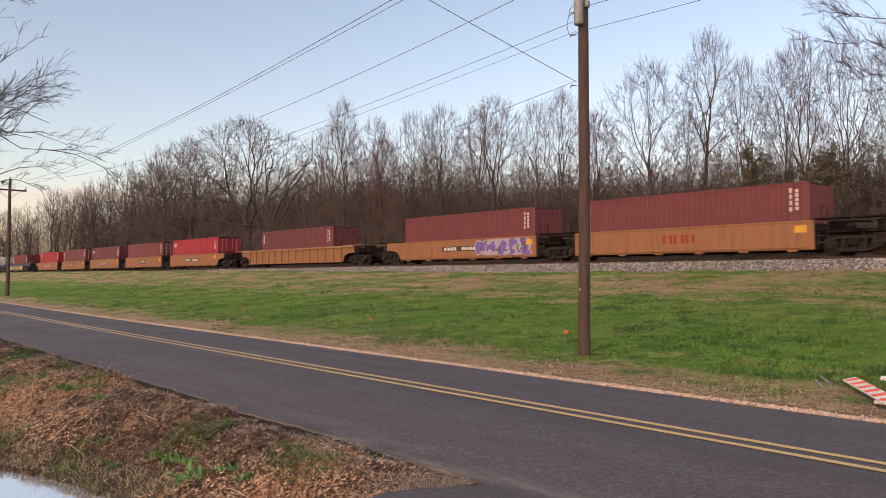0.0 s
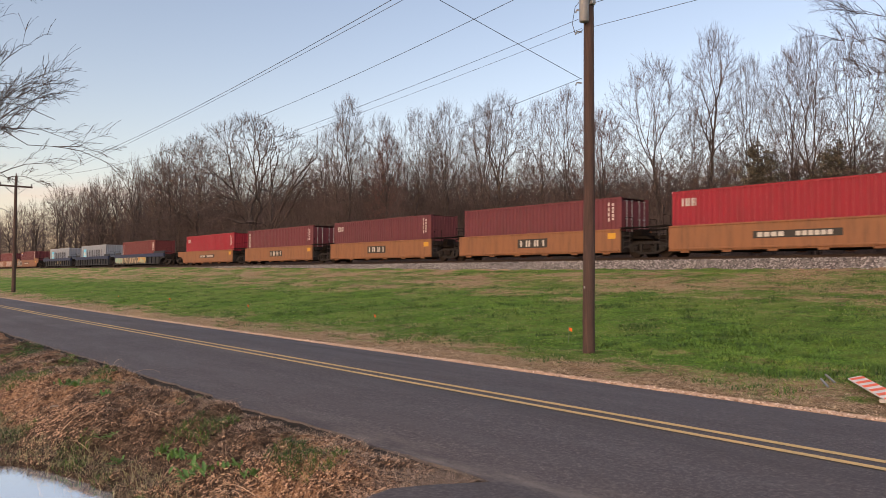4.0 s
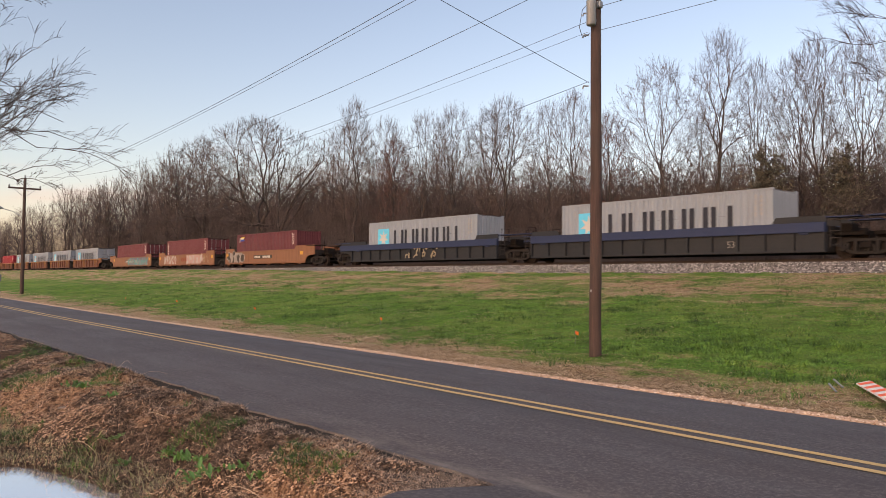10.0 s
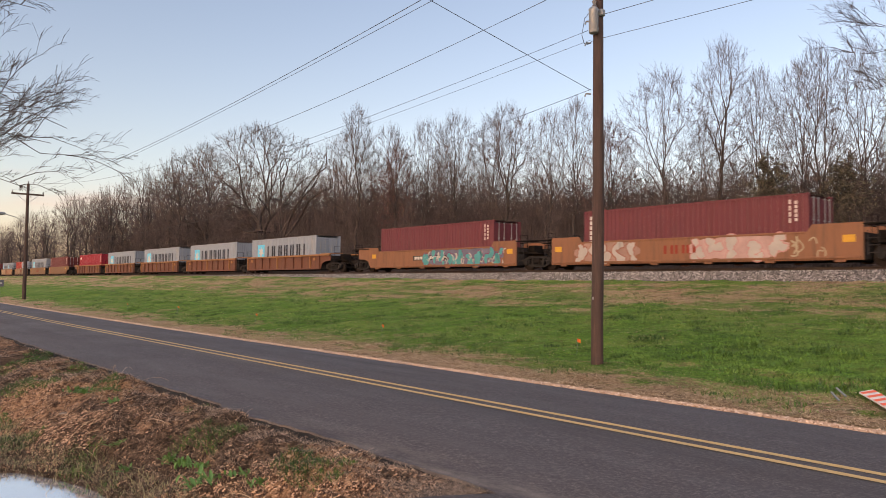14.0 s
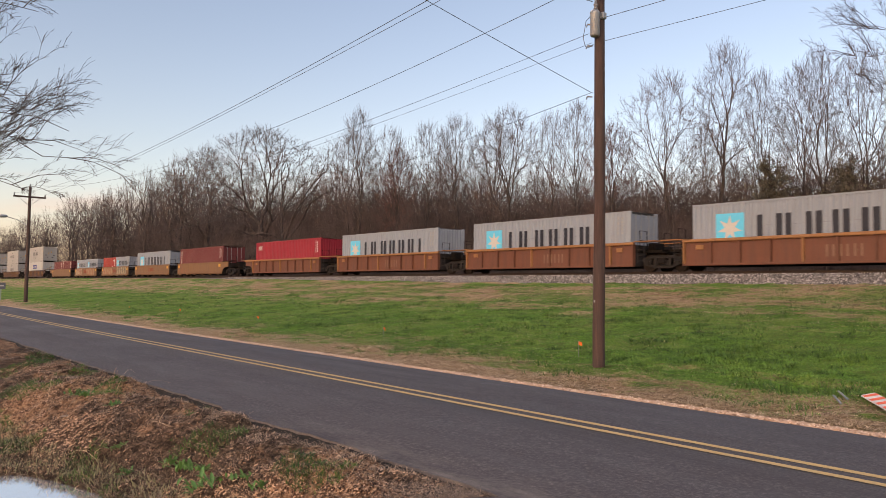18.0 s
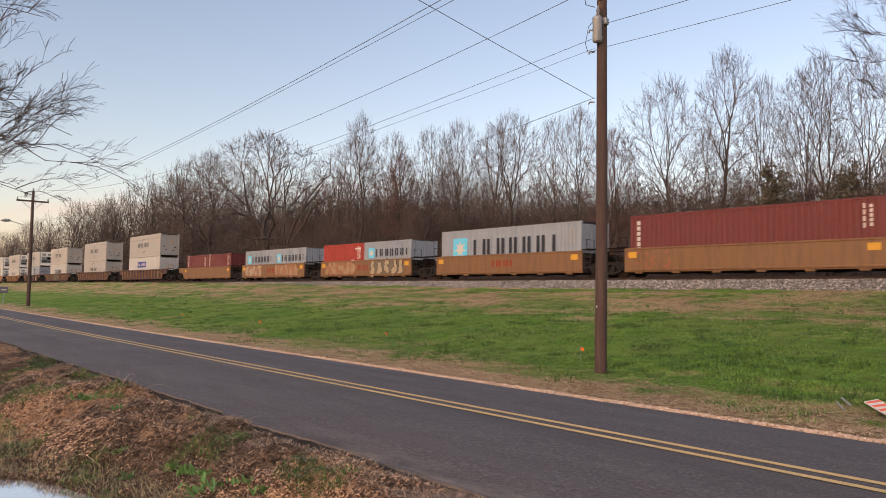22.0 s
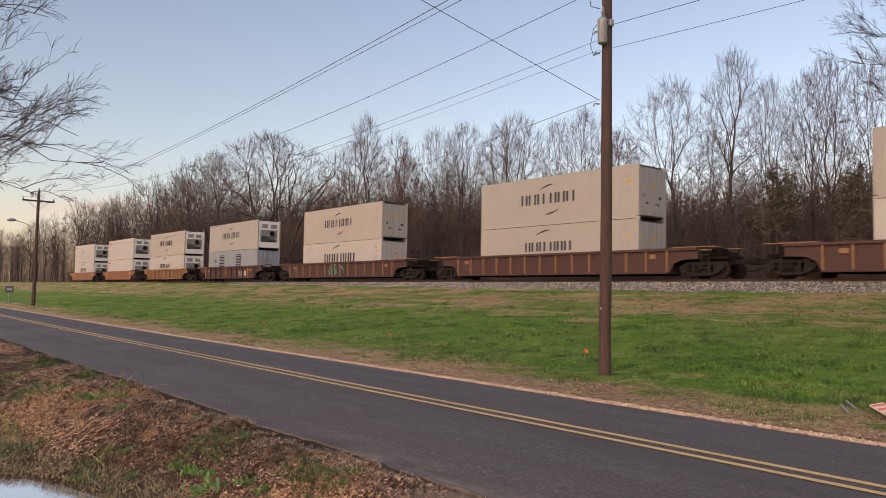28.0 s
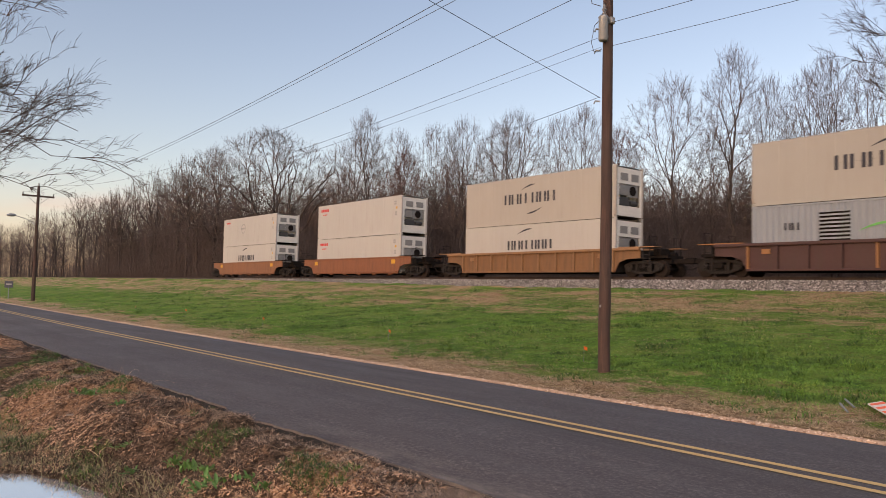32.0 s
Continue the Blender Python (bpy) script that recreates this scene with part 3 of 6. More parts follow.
def bars(s, x, z, n, w, h, y, down=False):
    """Writing too small to read: plain bars."""
    for i in range(n):
        a, c = (x, z - i * h * 1.35) if down else (x + i * w * 1.3, z)
        s.box(a, a + w, y - 0.004, y, c, c + h)
    return s


def star(s, cx, cz, r, y, points=7):
    ring = []
    for i in range(points * 2):
        q = r if i % 2 == 0 else r * 0.42
        a = math.pi / 2 + math.pi * i / points
        ring.append((cx + q * math.cos(a), cz + q * math.sin(a)))
    s.v.append((cx, y, cz))
    c = len(s.v) - 1
    s.v.extend([(a, y, b) for a, b in ring])
    n = len(ring)
    s.f.extend([(c, c + 1 + i, c + 1 + (i + 1) % n) for i in range(n)])
    return s


def swoosh(s, cx, cz, size, y, flip):
    """A tapered crescent stroke."""
    n = 9
    up, lo = [], []
    for i in range(n):
        k = i / (n - 1)
        a = cx + (k - 0.5) * size
        zc = cz + flip * size * 0.16 * (1 - (1 - k) ** 2) * 1.6
        t = size * 0.075 * math.sin(math.pi * min(1, 0.08 + k * 0.86)) * (0.6 + k)
        up.append((a, y, zc + t / 2))
        lo.append((a, y, zc - t / 2))
    if flip < 0:
        up, lo = [(2 * cx - x, yy, z) for x, yy, z in up], [(2 * cx - x, yy, z) for x, yy, z in lo]
        up, lo = [(x, yy, 2 * cz - (2 * cz - z)) for x, yy, z in up], lo
    base = len(s.v)
    s.v.extend(up + lo)
    s.f.extend([(base + i, base + i + 1, base + n + i + 1, base + n + i) for i in range(n - 1)])
    return s


def door_parts(box, key, height, mat, x_end, sign, cargo_white=False):
    """Two door leaves with locking bars at one end of a container."""
    for k in (-1, 1):
        y0, y1 = (-HALF + 0.11, -0.012) if k < 0 else (0.012, HALF - 0.11)
        def leaf():
            s = Shape().box(min(x_end, x_end - sign * 0.05), max(x_end, x_end - sign * 0.05), y0, y1, 0.2, height - 0.16)
            for i in range(3 if not cargo_white else 0):
                z = 0.35 + i * (height - 0.6) / 3
                a, b = x_end, x_end + sign * 0.018
                s.box(min(a, b), max(a, b), y0 + 0.09, y1 - 0.09, z, z + (height - 0.6) / 3 - 0.16)
            return s
        d = part("door", shared(("leaf", key, height, k, sign), leaf, mat, "door"), mat, box)
        for j in (0.3, 0.72):
            yy = y0 + (y1 - y0) * j
            def bar():
                xb = x_end + sign * 0.05
                s = Shape().tube([(xb, yy, 0.14), (xb, yy, height - 0.12)], 0.022, 6)
                for z in (0.16, height * 0.32, height * 0.6, height - 0.2):
                    s.box(min(xb - sign * 0.06, xb + sign * 0.02), max(xb - sign * 0.06, xb + sign * 0.02), yy - 0.05, yy + 0.05, z, z + 0.05)
                return s
            part("locking_bar", shared(("lock", height, k, j, sign), bar, GALV, "locking_bar"), GALV, d, "galvanised locking bar")


def frame_parts(box, key, length, height, mat):
    """Corner posts, rails, castings and roof, shared by all kinds of container."""
    def post():
        return Shape().box(0, 0.12, -0.06, 0.06, 0.15, height - 0.1, 0.012)
    def cast():
        return Shape().box(0, 0.178, 0, 0.162, 0, 0.118, 0.015)
    pmat = paint(key[1] + "_reefer_post_paint", REEFER[key[1]], 0.5, 0.5, (0.25, 0.12, 0.06)) if key[0] == "reefer" else mat
    for x in (0, length - 0.12):
        for y in (-HALF + 0.06, HALF - 0.06):
            part("corner_post", shared(("post", key, height), post, pmat, "corner_post"), pmat, box, at=pose(x, y, 0))
    for x in (-0.004, length - 0.174):
        for y in (-HALF - 0.004, HALF - 0.158):
            for z in (0, height - 0.118):
                part("corner_casting", shared(("cast", key), cast, mat, "corner_casting"), mat, box, at=pose(x, y, z))
    for y in (-HALF, HALF - 0.06):
        part("bottom_rail", shared(("brail", key, length), lambda: Shape().box(0.17, length - 0.17, 0, 0.06, 0.02, 0.165), mat, "bottom_rail"), mat, box, at=pose(0, y, 0))
        part("top_rail", shared(("trail", key, length), lambda: Shape().box(0.17, length - 0.17, 0, 0.06, -0.075, 0), mat, "top_rail"), mat, box, at=pose(0, y, height - 0.005))
    def roof():
        w = wave(length - 0.3, 0.21, -0.02, 0.05)
        a = [(0.15 + x, -HALF + 0.05, height - 0.02 + d) for x, d in w]
        n = len(a)
        return Shape().add(a + [(x, HALF - 0.05, z) for x, _, z in a], [(i, i + 1, n + i + 1, n + i) for i in range(n - 1)])
    part("roof", shared(("roof", key, length, height), roof, mat, "roof"), mat, box)
    part("floor", shared(("floor", key, length), lambda: Shape().box(0.1, length - 0.1, -HALF + 0.07, HALF - 0.07, 0.1, 0.17), TIE, "floor"), TIE, box)


def box_container(u, z, colour, mark="", length=L, height=HC, doors=1, group="containers on the train"):
    """A corrugated steel container; u is its rear end along the track. doors: 1 at the leading end, -1 at the rear."""
    mat = paint(colour + "_container_paint", CORRUGATED[colour], 0.12 if colour == "silver_grey" else 0.2, 0.5)
    feet = "forty-foot" if length > 8 else "twenty-foot"
    what = {"block": " with dark bars and blue square", "tall": " with small upright white lettering", "cai": " with a white mark", "script": " with white marks", "flagmark": " with a white and blue mark", "tex": " with upright white lettering"}.get(mark, "")
    box = thing("shipping_container", f"{colour.replace('_', ' ')} {feet} steel container{what}", "container", group, pose(u, TRACK_Y, z))
    key = (colour, length)
    for sgn in (-1, 1):
        part("side_wall", shared(("cside", key, height, sgn), lambda: corrugated_side(length, height, sgn * (HALF - 0.012), -sgn), mat, "side_wall"), mat, box)
    x_door, x_end = (length - 0.03, 0.03) if doors > 0 else (0.03, length - 0.03)
    door_parts(box, key, height, mat, x_door, 1 if doors > 0 else -1)
    part("end_wall", shared(("cend", key, height, doors), lambda: corrugated_end(x_end, height, 1 if doors > 0 else -1), mat, "end_wall"), mat, box)
    frame_parts(box, key, length, height, mat)
    y = -HALF - 0.004
    if mark == "block":
        k = 1.0 if length > 8 else 0.56
        sq = Shape().box(length * 0.10, length * 0.10 + 1.4 * k, y - 0.002, y, height * 0.82 - 1.4 * k, height * 0.82)
        part("blue_square", shared(("sq", length, height), lambda: sq, BLUE, "blue_square"), BLUE, box, "light blue square emblem")
        part("star", shared(("star", length, height), lambda: star(Shape(), length * 0.10 + 0.70 * k, height * 0.82 - 0.71 * k, 0.62 * k, y - 0.006), WHITE, "star"), WHITE, box, "white seven-pointed star")
        part("lettering", shared(("blk", length, height), lambda: letters(Shape(), length * (0.265 if length > 8 else 0.27), height * 0.78 - 1.02 * k, [1.15, 1.15, 0.95, 1.0, 1.0, 1.1], 0.98 * k, y, 0.17), NAVY, "lettering"), NAVY, box, "dark bold lettering")
    elif mark in ("tall", "tex"):
        n = 6 if mark == "tall" else 3
        part("lettering", shared(("tall", n), lambda: bars(Shape(), 0.42, height - 0.5, n, 0.2, 0.2, y, True), WHITE, "lettering"), WHITE, box, "upright white lettering")
    elif mark == "cai":
        part("lettering", shared(("cai",), lambda: letters(Shape(), 0.55, height - 0.75, [0.75, 0.7, 0.3], 0.38, y), WHITE, "lettering"), WHITE, box, "white mark")
    elif mark == "flagmark":
        part("emblem", Shape().box(0.62, 0.75, y - 0.004, y, height - 0.8, height - 0.3).box(0.9, 1.55, y - 0.004, y, height - 0.48, height - 0.36), WHITE, box, "white mark")
        part("emblem", Shape().box(0.8, 1.7, y - 0.003, y, height - 0.66, height - 0.5), plain("blue_mark", (0.03, 0.06, 0.3)), box, "blue bar")
        part("emblem", Shape().box(0.9, 1.7, y - 0.003, y, height - 0.36, height - 0.28), plain("yellow_mark", (0.7, 0.5, 0.05)), box, "yellow bar")
    elif mark == "script":
        part("lettering", letters(bars(Shape(), length * 0.8, height - 0.5, 2, 0.35, 0.12, y), 0.5, height * 0.28, [0.6] * 7, 0.5, y, 0.15, 0.2), WHITE, box, "white lettering")
        part("emblem", swoosh(swoosh(Shape(), 4.2, height * 0.36, 1.3, y - 0.003, 1), 4.0, height * 0.3, 1.1, y - 0.003, -1), WHITE, box, "white leaping emblem")
    small = shared(("num", length, height, colour == "silver_grey"), lambda: bars(bars(Shape(), length - 0.85, height - 0.45, 4, 0.09, 0.2, y, True), length - 0.6, height - 0.45, 5, 0.12, 0.14, y, True), plain("grey_stencil", (0.25, 0.25, 0.26)) if colour == "silver_grey" else plain("faded_white_stencil", (0.5, 0.42, 0.4)), "small_marks")
    part("small_marks", small, None, box, "small stencilled marks")
    MOVING.append((box, u, TRACK_Y, z))
    return box


def reefer(u, z, colour, mark="", unit=1, words=()):
    """A smooth-sided refrigerated container. unit: 1 with the cooling unit at the leading end, -1 with doors there."""
    mat = paint(colour + "_reefer_paint", REEFER[colour], 0.1, 0.45, (0.22, 0.16, 0.10))
    what = {"wide": " with dark lettering between two crescents", "wide_big": " with dark lettering under a crescent", "wide_bold": " with large bold dark lettering under a crescent", "panel": " with a blue name panel", "red": " with small red lettering", "ring": " with a round grey emblem"}.get(mark, "")
    box = thing("reefer_container", f"{colour.replace('_', ' ')} smooth-sided refrigerated container{what}", "container", "refrigerated containers on the train", pose(u, TRACK_Y, z))
    key, height = ("reefer", colour), HC
    def side(sgn):
        s = Shape().box(0.1, L - 0.1, min(sgn * (HALF - 0.03), sgn * (HALF - 0.012)), max(sgn * (HALF - 0.03), sgn * (HALF - 0.012)), 0.16, height - 0.07)
        return s
    for sgn in (-1, 1):
        part("side_wall", shared(("rside", key, sgn), lambda: side(sgn), mat, "side_wall"), mat, box)
    for i in range(1, 10):
        part("panel_seam", shared(("seam", colour), lambda: Shape().box(-0.03, 0.03, -HALF + 0.007, -HALF + 0.013, 0.16, height - 0.07), mat, "panel_seam"), mat, box, "", pose(i * L / 10, 0, 0))
    frame_parts(box, key, L, height, mat)
    lead = L - 0.03
    door_parts(box, key, height, mat, 0.03 if unit > 0 else lead, -1 if unit > 0 else 1, True)
    if unit > 0:
        white = plain("cooling_unit_white", (0.60, 0.59, 0.56), 0.45, 0, 5, 0.12)
        part("unit_panel", shared(("upan",), lambda: Shape().box(lead - 0.05, lead, -HALF + 0.1, HALF - 0.1, height * 0.66, height - 0.12).box(lead - 0.05, lead, -HALF + 0.1, HALF - 0.1, 0.14, height * 0.24).box(lead - 0.4, lead - 0.35, -HALF + 0.1, HALF - 0.1, 0.2, height * 0.7).box(lead - 0.04, lead, -HALF + 0.1, -HALF + 0.3, height * 0.24, height * 0.66).box(lead - 0.04, lead, HALF - 0.3, HALF - 0.1, height * 0.24, height * 0.66), white, "unit_panel"), white, box, "white cooling unit panels")
        mid_grey, dark_grey = plain("cooling_unit_grey", (0.20, 0.20, 0.20), 0.5, 0, 5, 0.2), plain("cooling_unit_dark", (0.05, 0.05, 0.052), 0.6, 0, 5, 0.3)
        part("compressor", shared(("comp",), lambda: Shape().box(lead - 0.34, lead - 0.06, -0.85, 0.1, height * 0.25, height * 0.40, 0.03).tube([(lead - 0.2, 0.2, height * 0.31), (lead - 0.2, 0.8, height * 0.31)], 0.15, 10), dark_grey, "compressor"), dark_grey, box, "dark compressor and motor")
        part("control_box", shared(("ctrl",), lambda: Shape().box(lead - 0.3, lead - 0.01, -0.85, -0.2, height * 0.44, height * 0.64, 0.02).box(lead - 0.012, lead + 0.004, -0.78, -0.5, height * 0.50, height * 0.6), mid_grey, "control_box"), mid_grey, box, "grey control box")
        part("fan_plate", shared(("fplate",), lambda: Shape().box(lead - 0.09, lead - 0.06, -0.15, 0.85, height * 0.42, height * 0.66), mid_grey, "fan_plate"), mid_grey, box, "grey plate round the fan")
        part("fan", shared(("fan",), lambda: Shape().prism([(0.27 * math.cos(a * math.pi / 8), 0.27 * math.sin(a * math.pi / 8)) for a in range(16)], 0, 0.05), STEEL, "fan"), STEEL, box, "dark round condenser fan", pose(lead - 0.02, 0.35, height * 0.54, 0, 0, 90))
        part("access_hatch", shared(("hatch",), lambda: Shape().box(lead, lead + 0.02, -0.8, -0.15, height * 0.72, height * 0.86, 0.005).box(lead, lead + 0.02, 0.15, 0.8, height * 0.72, height * 0.86, 0.005), mid_grey, "access_hatch"), mid_grey, box, "grey access hatches")
        part("pipe", shared(("pipe",), lambda: Shape().tube([(lead - 0.1, -0.1, height * 0.25), (lead - 0.1, -0.1, height * 0.44), (lead - 0.1, 0.1, height * 0.47)], 0.025, 6), GALV, "pipe"), GALV, box)
    else:
        for yy, zz, w, h, m in ((-0.72, 1.15, 0.16, 0.2, NAVY), (-0.3, 1.55, 0.2, 0.14, AMBER), (0.22, 1.75, 0.24, 0.2, AMBER), (0.7, 1.1, 0.22, 0.16, NAVY), (0.45, 0.75, 0.3, 0.12, NAVY), (-0.45, 0.8, 0.2, 0.1, NAVY)):
            part("door_label", Shape().box(lead, lead + 0.004, yy - w / 2, yy + w / 2, zz, zz + h), m, box, "small printed label on the door")
        part("end_wall", shared(("rend", key), lambda: Shape().box(0.02, 0.06, -HALF + 0.1, HALF - 0.1, 0.15, height - 0.1), mat, "end_wall"), mat, box)
    y = -HALF - 0.001
    mid = L * 0.47
    ink = plain("charcoal_lettering", (0.03, 0.032, 0.045))
    if mark == "wide":
        part("lettering", shared(("cw",), lambda: letters(letters(Shape(), mid - 2.1, 1.28, [0.85, 1.0, 0.95], 0.62, y, 0.14), mid + 0.22, 1.28, [0.85, 0.9, 1.0], 0.62, y, 0.14), ink, "lettering"), ink, box, "dark lettering")
        part("emblem", shared(("sw",), lambda: swoosh(swoosh(Shape(), mid - 0.1, 2.1, 1.15, y - 0.004, 1), mid + 0.45, 0.95, 1.15, y - 0.004, -1), ink, "emblem"), ink, box, "dark tapered crescents")
    elif mark == "wide_big":
        part("lettering", shared(("cwb",), lambda: letters(letters(Shape(), mid - 1.75, 1.38, [0.85, 1.0, 0.95], 0.54, y, 0.14, 0.2), mid + 0.25, 1.38, [0.85, 0.9, 1.0], 0.54, y, 0.14, 0.2), ink, "lettering"), ink, box, "bold dark lettering")
        part("emblem", shared(("swb",), lambda: swoosh(Shape(), mid - 0.35, 2.3, 1.2, y - 0.004, 1), ink, "emblem"), ink, box, "dark tapered crescent")
    elif mark == "wide_bold":
        part("lettering", letters(letters(Shape(), mid - 2.0, 1.25, [0.85, 1.0, 0.95], 0.70, y, 0.16, 0.24), mid + 0.55, 1.25, [0.85, 0.9, 1.0], 0.70, y, 0.16, 0.24), ink, box, "bold dark lettering")
        part("emblem", swoosh(Shape(), mid - 0.15, 2.3, 1.2, y - 0.004, 1), ink, box, "dark tapered crescent")
    elif mark == "panel":
        part("name_panel", Shape().box(mid - 2.0, mid + 1.4, y - 0.003, y, 1.55, 2.3), plain("blue_name_panel", (0.02, 0.035, 0.20)), box, "dark blue name panel")
        part("lettering", letters(letters(Shape(), mid - 1.75, 1.75, [0.7] * 3, 0.34, y - 0.004), mid - 0.55, 1.75, [0.7] * 6, 0.34, y - 0.004, 0.14), WHITE, box, "white lettering")
        part("emblem", Shape().prism([(mid - 0.5, 1.5), (mid - 0.2, 1.3), (mid + 0.1, 1.5)], y - 0.004, y), GREEN_MARK, box, "green pointed emblem")
    elif mark == "red":
        part("lettering", shared(("rd",), lambda: bars(bars(Shape(), 0.5, height - 0.55, 5, 0.2, 0.22, y), 0.8, height - 0.85, 3, 0.2, 0.08, y), plain("red_lettering", (0.5, 0.04, 0.04)), "lettering"), None, box, "small red lettering")
    elif mark == "ring":
        ring = Shape()
        for a in range(16):
            q, r = 2 * math.pi * a / 16, 2 * math.pi * (a + 1) / 16
            ring.prism([(4.9 + 0.5 * math.cos(q), 1.75 + 0.5 * math.sin(q)), (4.9 + 0.5 * math.cos(r), 1.75 + 0.5 * math.sin(r)), (4.9 + 0.43 * math.cos(r), 1.75 + 0.43 * math.sin(r)), (4.9 + 0.43 * math.cos(q), 1.75 + 0.43 * math.sin(q))], y - 0.004, y)
        part("emblem", bars(ring, 4.3, 1.68, 4, 0.22, 0.16, y), plain("grey_stencil", (0.25, 0.25, 0.26)), box, "round grey emblem")
        part("lettering", bars(Shape(), 0.7, height - 0.5, 4, 0.2, 0.16, y), plain("red_lettering", (0.5, 0.04, 0.04)), box, "small red lettering")
    part("small_marks", shared(("rnum",), lambda: bars(bars(Shape(), L - 0.95, height - 0.5, 2, 0.3, 0.12, y, True), L - 0.8, height * 0.55, 2, 0.22, 0.12, y, True), plain("grey_stencil", (0.25, 0.25, 0.26)), "small_marks"), None, box, "small stencilled marks")
    part("warning_label", shared(("warn",), lambda: Shape().box(L - 0.72, L - 0.54, y - 0.003, y, height * 0.66, height * 0.72), AMBER, "warning_label"), AMBER, box, "small yellow warning label")
    if words:
        for k, w in enumerate(words):
            part("small_words", text_shape(w, 0.17, y - 0.004, 0.6, height - 0.5 - k * 0.24), plain("grey_stencil", (0.25, 0.25, 0.26)), box, f"small grey words {w.lower()}")
    MOVING.append((box, u, TRACK_Y, z))
    return box


# well cars -----------------------------------------------------------------
def wheel_shape():
    s = Shape().disc(0, 0, 0.42, -0.07, 0.05, 24)
    return s.disc(0, 0, 0.455, 0.05, 0.08, 24).disc(0, 0, 0.12, -0.16, -0.07, 12)


def truck(car, x):
    """A two-axle truck under a platform: side frames, bolster, springs and wheelsets."""
    t = part("truck", shared(("bolster",), lambda: Shape().box(-0.22, 0.22, -1.2, 1.2, 0.42, 0.68, 0.03).box(-0.35, 0.35, -0.4, 0.4, 0.6, 0.8, 0.03), STEEL, "truck"), STEEL, car, "black grimy two-axle truck", pose(x, 0, 0))
    def casting():
        s = Shape()
        s.prism([(-1.2, 0.5), (-1.2, 0.64), (-0.62, 0.82), (0.62, 0.82), (1.2, 0.64), (1.2, 0.5), (0.58, 0.70), (-0.58, 0.70)], -0.06, 0.06)
        s.prism([(-0.98, 0.36), (-0.98, 0.46), (-0.46, 0.28), (0.46, 0.28), (0.98, 0.46), (0.98, 0.36), (0.5, 0.17), (-0.5, 0.17)], -0.065, 0.055)
        for a in (-1, 1):
            s.prism([(a * 0.42 - 0.07, 0.25), (a * 0.42 + 0.07, 0.25), (a * 0.42 + 0.07, 0.75), (a * 0.42 - 0.07, 0.75)], -0.07, 0.05)
            s.prism([(a * 0.89 - 0.2, 0.36), (a * 0.89 + 0.2, 0.36), (a * 0.89 + 0.24, 0.62), (a * 0.89 - 0.24, 0.62)], -0.08, 0.07)
            s.disc(a * 0.89, 0.43, 0.14, -0.15, 0.1, 14)
        for a in (-0.25, -0.08, 0.09, 0.26):
            s.tube([(a, -0.03, 0.27), (a, -0.03, 0.58)], 0.065, 7)
        return s
    for y in (-1.0, 1.0):
        part("side_frame", shared(("sframe",), casting, CASTING, "side_frame"), CASTING, t, "dark cast side frame with springs", pose(0, y, 0))
    for a in (-0.89, 0.89):
        for y, r in ((-0.755, 0), (0.755, 180)):
            part("wheel", shared(("wheel",), wheel_shape, WHEEL, "wheel"), WHEEL, t, "", pose(a, y, 0.42, 0, 0, r))
        part("axle", shared(("axle",), lambda: Shape().tube([(0, -0.9, 0), (0, 0.9, 0)], 0.08, 8), STEEL, "axle"), STEEL, t, "", pose(a, 0, 0.42))


